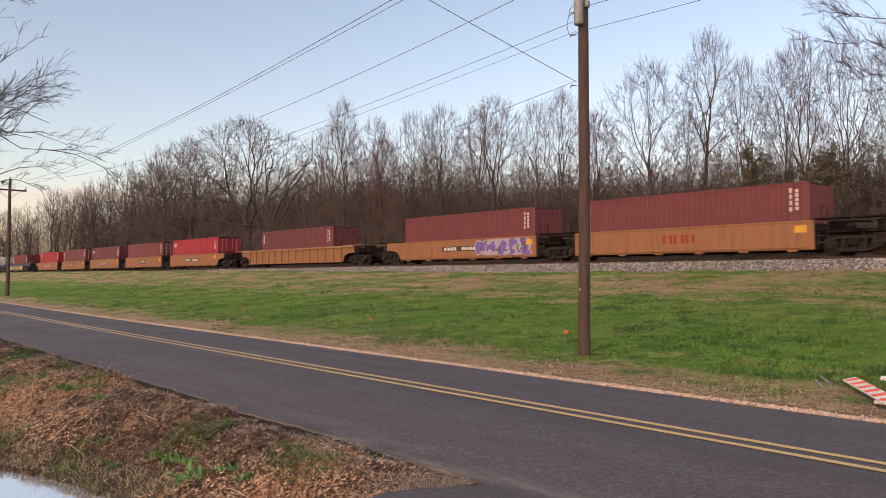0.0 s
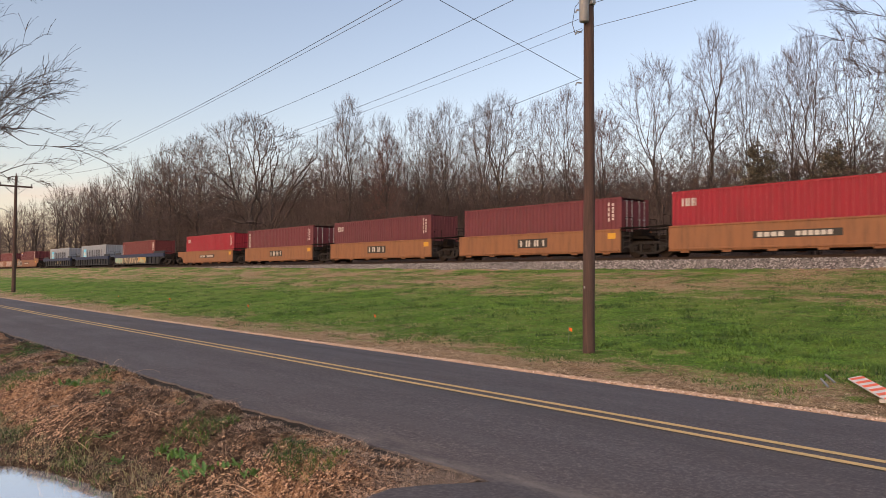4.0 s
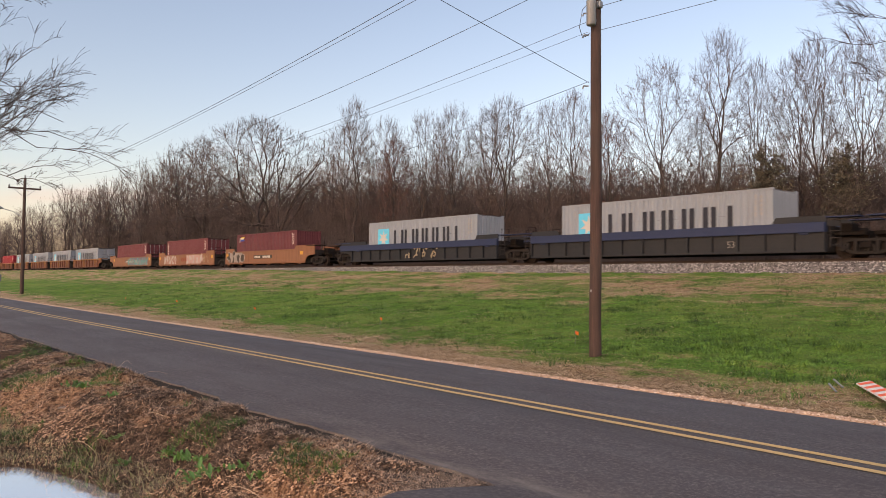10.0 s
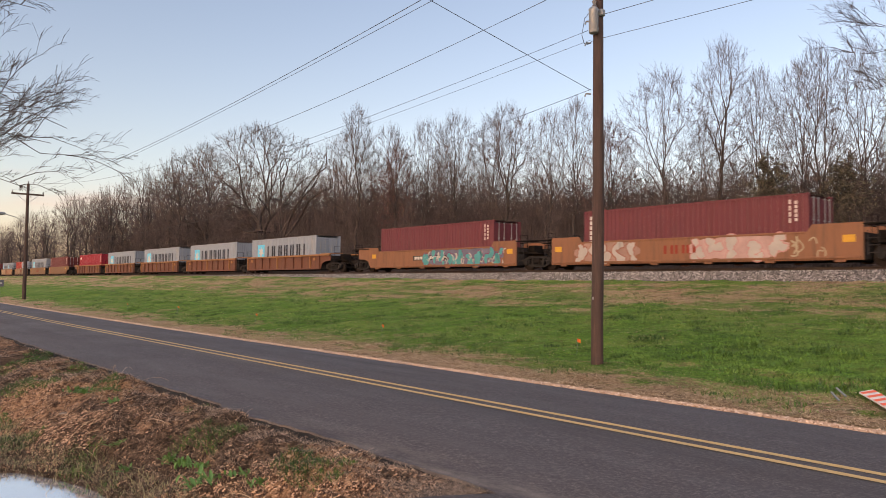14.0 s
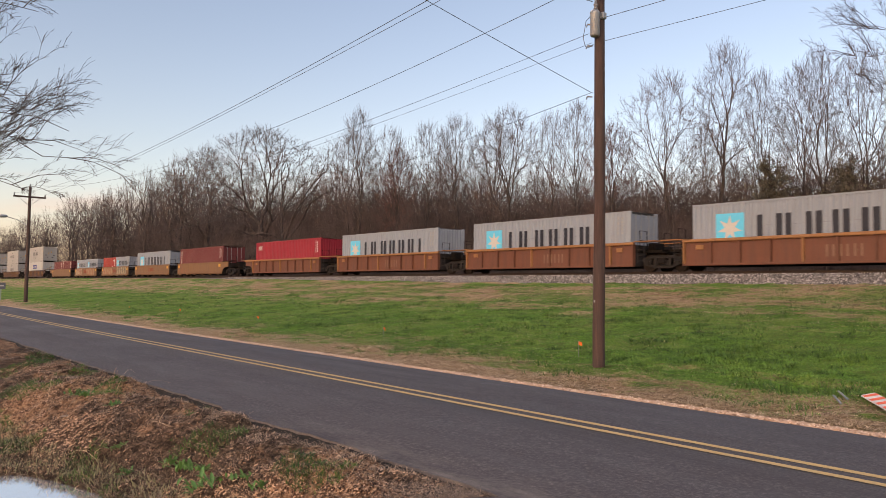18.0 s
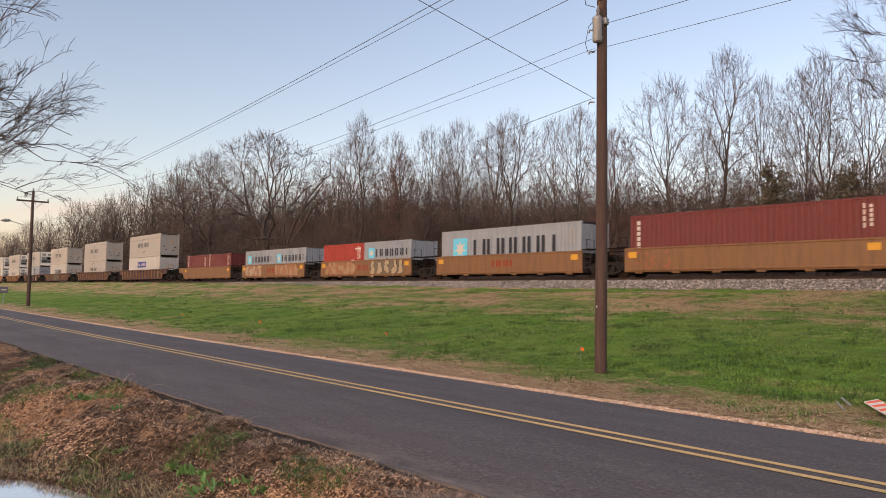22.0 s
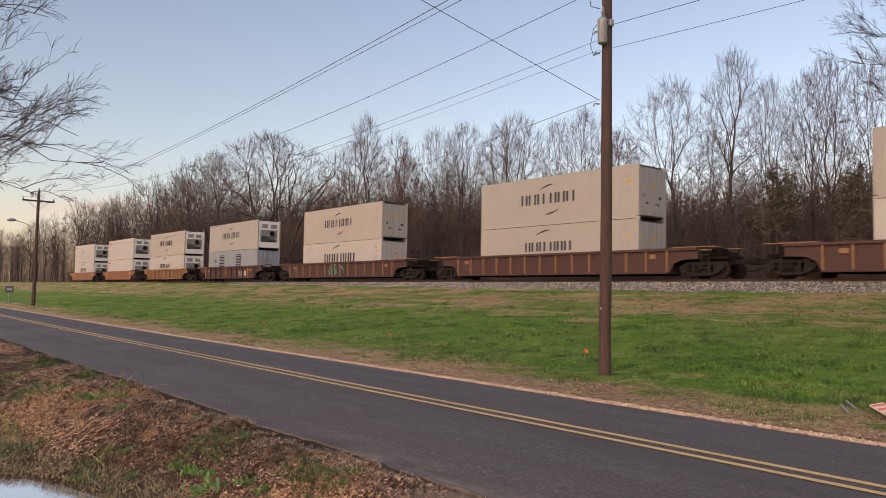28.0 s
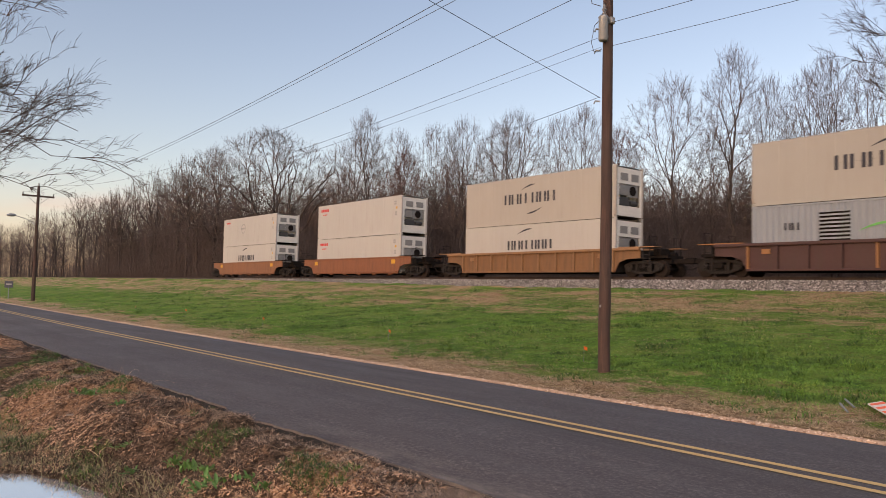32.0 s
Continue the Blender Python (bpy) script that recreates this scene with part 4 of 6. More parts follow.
def well_car(c, rear, lead, style, colour, trim=None, joints="ee", sign="", lift=0.0, graffiti=None):
    """A container well car. c: its centre along the track; rear, lead: metres to its joints; joints: e a coupled end with its own
    truck, a an articulated end that shares one. style: smooth or ribbed sides."""
    names = {"yellow": "golden-yellow", "tan_yellow": "weathered golden-yellow", "blue_black": "dark blue-black", "orange_brown": "rusty orange-brown", "maroon_brown": "rusty maroon-brown", "ochre": "ochre", "dull_orange": "dull orange-brown"}
    car = thing("well_car", f"{names[colour]} {style}-sided container well car{' with graffiti' if graffiti else ''} on black trucks", "rail car", "well cars of the train", pose(c, TRACK_Y, RAIL_Z))
    cols = {"yellow": (0.21, 0.090, 0.041), "tan_yellow": (0.19, 0.082, 0.042), "blue_black": (0.010, 0.0115, 0.0155), "orange_brown": (0.12, 0.042, 0.024), "maroon_brown": (0.050, 0.021, 0.0215), "ochre": (0.16, 0.080, 0.037), "dull_orange": (0.189, 0.070, 0.034)}
    dark = colour == "blue_black"
    mat = paint(colour + "_car_paint", cols[colour], 0.03 if dark else 0.42, 0.55, (0.02, 0.02, 0.022) if dark else (0.05, 0.035, 0.028))
    tcols = {"orange": (0.25, 0.115, 0.045), "blue": (0.011, 0.021, 0.062), "ochre": (0.22, 0.118, 0.060)}
    tmat = paint(trim + "_trim_paint", tcols[trim], 0.03 if dark else 0.3, 0.55, (0.02, 0.02, 0.022) if dark else (0.05, 0.035, 0.028)) if trim else mat
    lo, hi = 0.27, 1.5
    body = {-1: rear - (1.42 if joints[0] == "a" else 3.7), 1: lead - (1.42 if joints[1] == "a" else 3.7)}
    deck = {-1: rear - (1.42 if joints[0] == "a" else 2.1), 1: lead - (1.42 if joints[1] == "a" else 2.1)}
    a, b, da, db = -body[-1], body[1], -deck[-1], deck[1]
    out = [(a, lo), (b, lo)]
    if joints[1] == "e":
        out += [(b + 0.28, lo + 0.5), (b + 0.75, lo + 0.66), (db, lo + 0.70)]
    out += [(db, hi + lift), (L / 2 + 0.2 if lift else db - 0.1, hi + lift)]
    if lift:
        out += [(L / 2, hi), (-L / 2, hi), (-L / 2 - 0.2, hi + lift)]
    out += [(da, hi + lift)]
    if joints[0] == "e":
        out += [(da, lo + 0.70), (a - 0.75, lo + 0.66), (a - 0.28, lo + 0.5)]
    for k in (-1, 1):
        y0, y1 = sorted((k * 1.36, k * 1.42))
        side = part("side_sill", Shape().prism(out, y0, y1), mat, car)
        ye = k * 1.42
        if style == "ribbed":
            n = 9 if b - a < 14 else 13
            for i in range(n + 1):
                x = a + 0.06 + (b - a - 0.12) * i / n
                gold = trim in ("ochre", "orange") and (trim == "ochre" or i % 4 == 0)
                rib = shared(("rib", colour, trim, gold), lambda: Shape().add([(-0.05, 0, lo + 0.02), (0.05, 0, lo + 0.02), (0.05, 0, hi - 0.1), (-0.05, 0, hi - 0.1), (-0.04, -0.11, lo + 0.08), (0.04, -0.11, lo + 0.08), (0.04, -0.13, hi - 0.1), (-0.04, -0.13, hi - 0.1)], [(4, 5, 6, 7), (0, 4, 7, 3), (5, 1, 2, 6), (0, 1, 5, 4), (3, 7, 6, 2)]), tmat if gold else mat, "rib")
                part("rib", rib, None, side, "", pose(x, ye, 0, 0, 0, 0 if k < 0 else 180))
            part("top_chord", Shape().box(da, db, min(k * 1.34, k * 1.56), max(k * 1.34, k * 1.56), hi - (0.4 if dark else 0.12), hi + 0.02, 0.02), mat if colour == "maroon_brown" else tmat, car, "raised top chord")
            for x in (a + 0.9, b - 0.9):
                part("placard_holder", shared(("holder", trim), lambda: Shape().box(-0.19, 0.19, -0.03, 0.03, 1.02, 1.24, 0.01), tmat, "placard_holder"), None, side, "small plate on the side", pose(x, k * 1.47, 0))
            part("bottom_chord", Shape().box(a, b, min(k * 1.36, k * 1.54), max(k * 1.36, k * 1.54), lo - 0.02, lo + 0.08, 0.02), mat, car)
        else:
            part("top_chord", Shape().box(-L / 2 + 0.1 if lift else da, L / 2 - 0.1 if lift else db, min(k * 1.34, k * 1.45), max(k * 1.34, k * 1.45), hi - 0.08, hi + 0.012, 0.02), mat, car)
            part("bottom_chord", Shape().box(a + 0.1, b - 0.1, min(k * 1.36, k * 1.5), max(k * 1.36, k * 1.5), lo + 0.06, lo + 0.16, 0.02), mat, car)
            for i in range(6):
                x = a + 0.9 + (b - a - 1.8) * i / 5
                part("sill_foot", shared(("foot", colour), lambda: Shape().box(-0.22, 0.22, -0.05, 0.05, lo - 0.09, lo + 0.01, 0.015), mat, "sill_foot"), mat, side, "", pose(x, k * 1.41, 0))
    part("well_floor", Shape().box(a, b, -1.36, 1.36, lo - 0.02, lo + 0.03), STEEL, car)
    for e, j, joint in ((-1, rear, joints[0]), (1, lead, joints[1])):
        w, d = e * body[e], e * deck[e]
        part("bulkhead", Shape().box(min(w, w - e * 0.08), max(w, w - e * 0.08), -1.34, 1.34, lo, hi - 0.12), GREY_STEEL, car, "dark grey end bulkhead")
        if joint == "e":
            part("end_beam", Shape().box(min(d, d - e * 0.1), max(d, d - e * 0.1), -1.36, 1.36, 0.95, hi - 0.12), GREY_STEEL, car)
        tip = e * (j - (0.15 if joint == "a" else 0.95))
        x0, x1 = sorted((d, tip))
        part("end_platform", Shape().box(x0, x1, -0.7, 0.7, 0.98, 1.12).box(x0, x1, -0.35, 0.35, 0.7, 0.98).box(min(w, d) if joint == "e" else x0, max(w, d) if joint == "e" else x0 + 0.02, -1.34, 1.34, 1.0, 1.1), STEEL, car, "black end platform over the truck")
        px0, px1 = sorted((w + e * 0.2, d + e * 0.9)) if joint == "e" else sorted((w, tip))
        for ya, yb in ((-1.48, -0.8), (0.8, 1.48)):
            part("walkway", Shape().box(px0, px1, ya, yb, hi + lift * 0.6 + 0.02, hi + lift * 0.6 + 0.07), tmat if style == "ribbed" else STEEL, car, "grated walkway beside the platform")
        for y in (-1.4, 1.4):
            rail = Shape()
            xr = d + e * (0.55 if joint == "e" else 0.3)
            rail.tube([(xr, y, 1.0), (xr, y, 2.1), (xr, y * 0.55, 2.1), (xr, y * 0.55, 1.0)], 0.022, 6)
            rail.tube([(xr, y, 1.6), (xr, y * 0.55, 1.6)], 0.018, 6)
            part("grab_rail", rail, STEEL, car, "thin black grab rails")
        for y in (-1.38, 1.38):
            def ladder():
                s = Shape()
                for q in (-0.2, 0.2):
                    s.tube([(q, 0, 0.45), (q, 0, 1.45)], 0.02, 5)
                for z in (0.55, 0.85, 1.15):
                    s.tube([(-0.2, 0, z), (0.2, 0, z)], 0.018, 5)
                return s
            part("ladder", shared(("ladder",), ladder, GREY_STEEL, "ladder"), GREY_STEEL, car, "dark step ladder", pose(d + e * 0.35, y, 0))
        part("brake_gear", Shape().box(min(d + e * 0.2, d + e * 0.7), max(d + e * 0.2, d + e * 0.7), -0.6, 0.2, 1.12, 1.5, 0.05).tube([(d + e * 0.3, 0.5, 1.2), (d + e * 0.9, 0.5, 1.2)], 0.14, 10), STEEL, car, "dark brake gear on the platform")
        if joint == "e":
            truck(car, e * (j - 2.15))
            part("coupler", Shape().box(min(e * (j - 1.0), e * (j + 0.05)), max(e * (j - 1.0), e * (j + 0.05)), -0.12, 0.12, 0.72, 0.95, 0.02).box(min(e * (j - 0.25), e * (j + 0.08)), max(e * (j - 0.25), e * (j + 0.08)), -0.2, 0.2, 0.7, 0.98, 0.04), STEEL, car, "knuckle coupler")
            part("air_hose", Shape().tube([(e * (j - 0.8), -0.3, 0.8), (e * (j - 0.5), -0.32, 0.5), (e * (j - 0.2), -0.3, 0.38), (e * j, -0.25, 0.4)], 0.025, 6), STEEL, car)
        elif e < 0:
            truck(car, -j)
    y = -1.425
    if sign == "plate":
        part("sign_plate", shared(("plate",), lambda: Shape().box(-1.15, 1.15, y - 0.004, y, 0.66, 1.18), BLACK_PLATE, "sign_plate"), BLACK_PLATE, car, "black plate with white lettering")
        part("lettering", shared(("ttx",), lambda: letters(Shape(), -0.95, 0.74, [1.6, 1.6, 1.6], 0.36, y - 0.005, 0.2, 0.24), WHITE, "lettering"), WHITE, car, "white lettering")
    elif sign == "number":
        part("sign_plate", shared(("nplate",), lambda: Shape().box(-1.9, 1.9, y - 0.004, y, 0.76, 1.08), BLACK_PLATE, "sign_plate"), BLACK_PLATE, car, "black plate with white characters")
        part("lettering", shared(("nlet",), lambda: bars(bars(Shape(), -1.7, 0.82, 4, 0.24, 0.2, y - 0.005), 0.0, 0.82, 6, 0.2, 0.2, y - 0.005), WHITE, "lettering"), WHITE, car, "white number bars")
    elif sign == "faded":
        part("lettering", shared(("fad",), lambda: letters(Shape(), -0.9, 0.72, [1.3, 1.3, 1.2], 0.42, y - 0.003, 0.2, 0.26), RUST_RED, "lettering"), RUST_RED, car, "faded orange-red lettering")
    elif sign == "white":
        part("lettering", shared(("wht",), lambda: letters(Shape(), 0.2, 0.55, [0.7, 0.7, 0.7], 0.5, y - 0.002, 0.4, 0.12), FADED, "lettering"), FADED, car, "weathered white lettering")
    elif sign == "bright":
        part("lettering", letters(Shape(), 2.4, 0.52, [1.3, 1.3, 1.2], 0.52, y - 0.002, 0.2, 0.2), WHITE, car, "white lettering")
    elif sign == "53":
        part("lettering", text_shape("53", 0.42, y - 0.004, 4.0, 0.55), plain("dull_white_number", (0.2, 0.19, 0.185)), car, "white number 53")
    if style == "smooth":
        panel = shared(("amb",), lambda: Shape().box(-0.25, 0.25, y - 0.012, y - 0.004, 1.0, 1.3), AMBER, "reflector_panel")
        for x in (a + 0.5, b - 0.55) if colour != "yellow" else (b - 0.55,):
            part("reflector_panel", panel, AMBER, car, "amber panel", pose(x, 0, 0))
    if graffiti:
        spray(car, graffiti, a, b, y - (0.12 if style == "ribbed" else 0.003))
    MOVING.append((car, c, TRACK_Y, RAIL_Z))
    return car


SPRAY = {"white": (0.32, 0.29, 0.27), "purple": (0.12, 0.08, 0.28), "black": (0.035, 0.028, 0.025), "cream": (0.28, 0.225, 0.155), "mint": (0.20, 0.33, 0.25), "orange": (0.42, 0.22, 0.06), "teal": (0.05, 0.22, 0.23), "plum": (0.14, 0.04, 0.10), "pink": (0.36, 0.18, 0.17), "sand": (0.25, 0.165, 0.095), "brick": (0.22, 0.075, 0.045)}


def stroke_shape(s, pts, w, y):
    """A thick rounded stroke along a line in x and z, lying on a side."""
    left, right = [], []
    n = len(pts)
    for j, (p, q) in enumerate(pts):
        (p0, q0), (p1, q1) = pts[max(j - 1, 0)], pts[min(j + 1, n - 1)]
        d = math.hypot(p1 - p0, q1 - q0) or 1
        ux, uz = (p1 - p0) / d, (q1 - q0) / d
        if j == 0:
            left.append((p - ux * w, y, q - uz * w))
            right.append((p - ux * w * 0.98, y, q - uz * w * 0.98))
        left.append((p - uz * w, y, q + ux * w))
        right.append((p + uz * w, y, q - ux * w))
        if j == n - 1:
            left.append((p + ux * w, y, q + uz * w))
            right.append((p + ux * w * 0.98, y, q + uz * w * 0.98))
    m, c = len(s.v), len(left)
    s.v.extend(left + right)
    s.f.extend([(m + j, m + j + 1, m + c + j + 1, m + c + j) for j in range(c - 1)])


def spray(car, plan, a, b, y):
    """Sprayed paint without words: rows of fat rounded shapes with an outline over a loose cloud of paint, or thin scrawls alone.
    plan: rows of from, to (parts of the length), fill, line, seed."""
    for f, t, fill, line, seed in plan:
        rng = random.Random(seed)
        x0, x1 = a + (b - a) * f, a + (b - a) * t
        n = max(2, round((x1 - x0) / 0.95))
        w = (x1 - x0) / n
        m_line = plain("spray_" + line, SPRAY[line], 0.55, 0, 1.6, 0.3)
        if fill:
            m_fill = plain("spray_" + fill, SPRAY[fill], 0.55, 0, 1.6, 0.3)
            cloud = Shape()
            top, low, c = [], [], 4 * n
            for j in range(c + 1):
                e = min(1.0, 4.0 * min(j, c - j) / c + 0.25)
                top.append((x0 + (x1 - x0) * j / c, y, 0.92 + 0.56 * e * rng.uniform(0.78, 1.0)))
                low.append((x0 + (x1 - x0) * j / c, y, 0.92 - 0.56 * e * rng.uniform(0.78, 1.0)))
            cloud.v = top + low
            cloud.f = [(j, j + 1, c + 2 + j, c + 1 + j) for j in range(c)]
            shade = tuple(0.65 * p + 0.35 * q for p, q in zip(SPRAY[line], SPRAY[fill]))
            part("graffiti_cloud", cloud, plain("spray_" + fill + "_over_" + line, shade, 0.55, 0, 1.2, 0.55), car, f"sprayed cloud of {line} and {fill}")
        for i in range(n):
            cx, h = x0 + w * (i + 0.5), rng.uniform(0.40, 0.46)
            slant = rng.uniform(-0.15, 0.3)
            at = lambda u, v: (cx + 0.36 * w * u + slant * v * h, 0.88 + h * v)  # noqa: E731
            bow = lambda p, q, k: [at(p[0] + (q[0] - p[0]) * m / 6 + k * math.sin(math.pi * m / 6) * (q[1] - p[1]) * 0.5, p[1] + (q[1] - p[1]) * m / 6 - k * math.sin(math.pi * m / 6) * (q[0] - p[0]) * 0.5) for m in range(7)]  # noqa: E731
            runs = []
            for _ in range(rng.choice((3, 4, 4, 5))):
                u, v, q = rng.uniform(-0.75, 0.75), rng.uniform(-0.8, 0.8), rng.uniform(0, 6.28)
                runs.append(bow((u, v), (max(-0.9, min(0.9, u + 0.9 * math.cos(q))), max(-1.0, min(1.0, v + 1.2 * math.sin(q)))), rng.choice((-1, 1)) * rng.uniform(0.5, 1.1)))
            rim, body = Shape(), Shape()
            for j, pts in enumerate(runs):
                fat = rng.uniform(0.12, 0.17) if fill else rng.uniform(0.03, 0.05)
                if fill:
                    stroke_shape(rim, pts, fat + 0.06, y - 0.003 - 0.0004 * j - 0.0016 * (i % 2))
                stroke_shape(body, pts, fat, y - 0.008 - 0.0004 * j - 0.0016 * (i % 2))
            if fill:
                part("graffiti_outline", rim, m_line, car, f"sprayed {line} outline")
                part("graffiti_shape", body, m_fill, car, f"fat sprayed {fill} shape")
            else:
                part("graffiti_scrawl", body, m_line, car, f"thin sprayed {line} scrawl")


def middle(u):
    return u + L / 2


def build_train():
    U = [-25.69, -41.23, -62.78, -84.39, -99.57, -115.16, -130.69, -145.85, -167.94, -187.63, -206.92, -230.32, -249.83, -269.21, -290.99, -306.76, -322.55, -338.38, -353.98, -373.95, -389.43, -405.07, -420.28, -435.93, -457.48, -480.95, -504.42, -525.92, -545.74, -565.21, -585.28]
    C = [middle(u) for u in U]
    half = [(C[i] - C[i + 1]) / 2 for i in range(30)]
    f = FLOOR
    # two-unit tail of a yellow articulated set
    well_car(C[0], half[0], 7.75, "smooth", "yellow", None, "aa", "faded")
    box_container(U[0], f, "maroon", "tall", doors=-1)
    lead_truck = C[0] + 7.75 + 7.75
    well_car(lead_truck, 7.75, 10.0, "smooth", "yellow", None, "ae", "plate")
    well_car(C[1], 10.1, half[0], "smooth", "yellow", None, "ea", "number", graffiti=[(0.6, 0.97, "purple", "white", 3), (0.62, 0.95, None, "black", 5)])
    box_container(U[1], f, "maroon", "", doors=-1)
    well_car(C[2], 11.6, 2 * half[1] - 10.1, "ribbed", "yellow", "ochre", "ee", "")
    box_container(U[2], f, "dark_maroon", "tex", doors=-1)
    # five-unit yellow set
    for i, (colour, mark, doors, sign) in zip(range(3, 8), (("red", "cai", 1, "number"), ("maroon", "", 1, "plate"), ("dark_maroon", "cai", -1, "plate"), ("maroon", "tall", 1, "plate"), ("red", "cai", -1, "number"))):
        well_car(C[i], 10.1 if i == 7 else half[i], 2 * half[2] - 11.6 if i == 3 else half[i - 1], "smooth", "yellow", None, "ae" if i == 3 else "ea" if i == 7 else "aa", sign)
        box_container(U[i], f, colour, mark, doors=doors)
    # three-unit dark blue set with long wells
    for i, (colour, mark, spraying, sign) in zip(range(8, 11), (("brick_red", "tall", [(0.03, 0.22, "mint", "cream", 11), (0.18, 0.60, "cream", "black", 12), (0.56, 0.74, "orange", "mint", 13)], ""), ("silver_grey", "block", None, "53"), ("silver_grey", "block", [(0.42, 0.66, None, "cream", 14)], ""))):
        well_car(C[i], 11.8 if i == 10 else half[i], 2 * half[7] - 10.1 if i == 8 else half[i - 1], "ribbed", "blue_black", "blue", "ae" if i == 8 else "ea" if i == 10 else "aa", sign, 0.3, spraying)
        box_container(U[i], f, colour, mark, doors=-1)
    # three-unit yellow set with long wells and raised ends
    for i, (colour, mark, doors, sign, spraying) in zip(range(11, 14), (("dark_maroon", "flagmark", -1, "number", [(0.02, 0.28, "black", "white", 21)]), ("maroon", "tall", 1, "faded", [(0.10, 0.36, "white", "brick", 22), (0.52, 0.82, "white", "pink", 23), (0.8, 0.92, None, "cream", 26)]), ("maroon", "", 1, "number", [(0.40, 0.93, "teal", "plum", 24), (0.42, 0.95, None, "white", 27)]))):
        well_car(C[i], 10.9 if i == 13 else half[i], 2 * half[10] - 11.8 if i == 11 else half[i - 1], "smooth", "tan_yellow", None, "ae" if i == 11 else "ea" if i == 13 else "aa", sign, 0.3, spraying)
        box_container(U[i], f, colour, mark, doors=doors)
    # five-unit rusty orange-brown set
    for i in range(14, 19):
        sign = "" if i == 18 or i == 14 else "white"
        well_car(C[i], 10.0 if i == 18 else half[i], 2 * half[13] - 10.9 if i == 14 else half[i - 1], "ribbed", "orange_brown", "orange", "ae" if i == 14 else "ea" if i == 18 else "aa", sign)
        box_container(U[i], f, "red" if i == 18 else "silver_grey", "cai" if i == 18 else "block", doors=1 if i in (14, 16) else -1)
    # five-unit ochre set
    for i in range(19, 24):
        spraying = {21: [(0.06, 0.44, "sand", "brick", 31), (0.58, 0.93, "cream", "black", 32)], 22: [(0.05, 0.34, "cream", "brick", 33), (0.56, 0.92, "sand", "brick", 34)], 19: [(0.0, 0.25, None, "brick", 35)]}.get(i)
        well_car(C[i], 10.1 if i == 23 else half[i], 2 * half[18] - 10.0 if i == 19 else half[i - 1], "smooth", "ochre", None, "ae" if i == 19 else "ea" if i == 23 else "aa", "faded" if i in (20, 21, 22) else "", 0.0, spraying)
    box_container(U[19], f, "brick_red", "tall", doors=1)
    box_container(U[20], f, "silver_grey", "block", doors=1)
    for i, pair in ((21, (("orange_red", "script"), ("silver_grey", "block"))), (22, (("silver_grey", "block"), ("silver_grey", "block"))), (23, (("brick_red", "tall"), ("brick_red", "tall")))):
        for k, (colour, mark) in enumerate(pair):
            box_container(U[i] + k * 6.13, f, colour, mark, 6.058, STD, doors=-1)
    # stacked refrigerated containers on single cars
    well_car(C[24], half[24], 2 * half[23] - 10.1, "ribbed", "maroon_brown", "ochre", "ee", "")
    well_car(C[25], half[25], half[24], "ribbed", "maroon_brown", "ochre", "ee", "")
    well_car(C[26], 11.7, half[25], "ribbed", "maroon_brown", "ochre", "ee", "", graffiti=[(0.42, 0.58, None, "teal", 41)])
    well_car(C[27], half[27], 2 * half[26] - 11.7, "ribbed", "maroon_brown", "orange", "ee", "bright")
    well_car(C[28], half[28], half[27], "ribbed", "ochre", "ochre", "ee", "")
    well_car(C[29], half[29], half[28], "smooth", "dull_orange", None, "ee", "")
    well_car(C[30], 10.0, half[29], "smooth", "tan_yellow", None, "ee", "")
    lower = [("off_white", "panel", -1), ("cream", "wide_big", -1), ("ivory", "wide_bold", -1, ("CONTROLLED", "ATMOSPHERE")), None, ("ivory", "wide_big", 1), ("off_white", "red", 1), ("off_white", "wide_big", 1)]
    upper = [("cream", "wide", -1), ("cream", "wide", -1), ("rosy_cream", "wide", -1), ("cream", "wide", 1), ("rosy_cream", "wide", 1), ("off_white", "red", 1), ("off_white", "ring", 1)]
    for i, low, top in zip(range(24, 31), lower, upper):
        if low:
            reefer(U[i], f, *low)
        else:
            gen = box_container(U[i], f, "silver_grey", "")
            tagged(gen, "grey corrugated generator container with louvred vents and green marks")
            for x in (3.0, 7.2):
                part("vent", Shape().box(x, x + 1.25, -HALF - 0.012, -HALF - 0.002, 0.95, 2.45), STEEL, gen, "dark louvred vent")
                for j in range(9):
                    part("vent_slat", shared(("slat",), lambda: Shape().box(0, 1.25, -0.05, -0.01, 0, 0.075), paint("silver_grey_container_paint", CORRUGATED["silver_grey"]), "vent_slat"), None, gen, "", pose(x, -HALF, 0.97 + j * 0.165))
            part("emblem", letters(Shape(), 1.5, 1.75, [0.9, 1.0], 0.32, -HALF - 0.006), NAVY, gen, "dark mark")
            part("emblem", swoosh(swoosh(Shape(), 5.2, 1.6, 1.2, -HALF - 0.006, 1), 10.0, 1.45, 2.6, -HALF - 0.006, -1), GREEN_MARK, gen, "green leafy stroke")
        reefer(U[i], f + HC + 0.004, *top)


build_train()

# ---- poles and wires ----
def utility_pole(x, y, z0, top, r0, r1, label):
    pole = thing("utility_pole", label, "utility pole", "utility poles along the road", pose(x, y, z0))
    n = 14
    s = Shape().tube([(0.02 * noise.noise((i * 0.4, x, 0)), 0.02 * noise.noise((i * 0.4, x, 9)), -0.6 + (top + 0.6) * i / n) for i in range(n + 1)], [r0 + (r1 - r0) * i / n for i in range(n + 1)], 14)
    part("shaft", s, POLE, pole, "", None, True)
    return pole


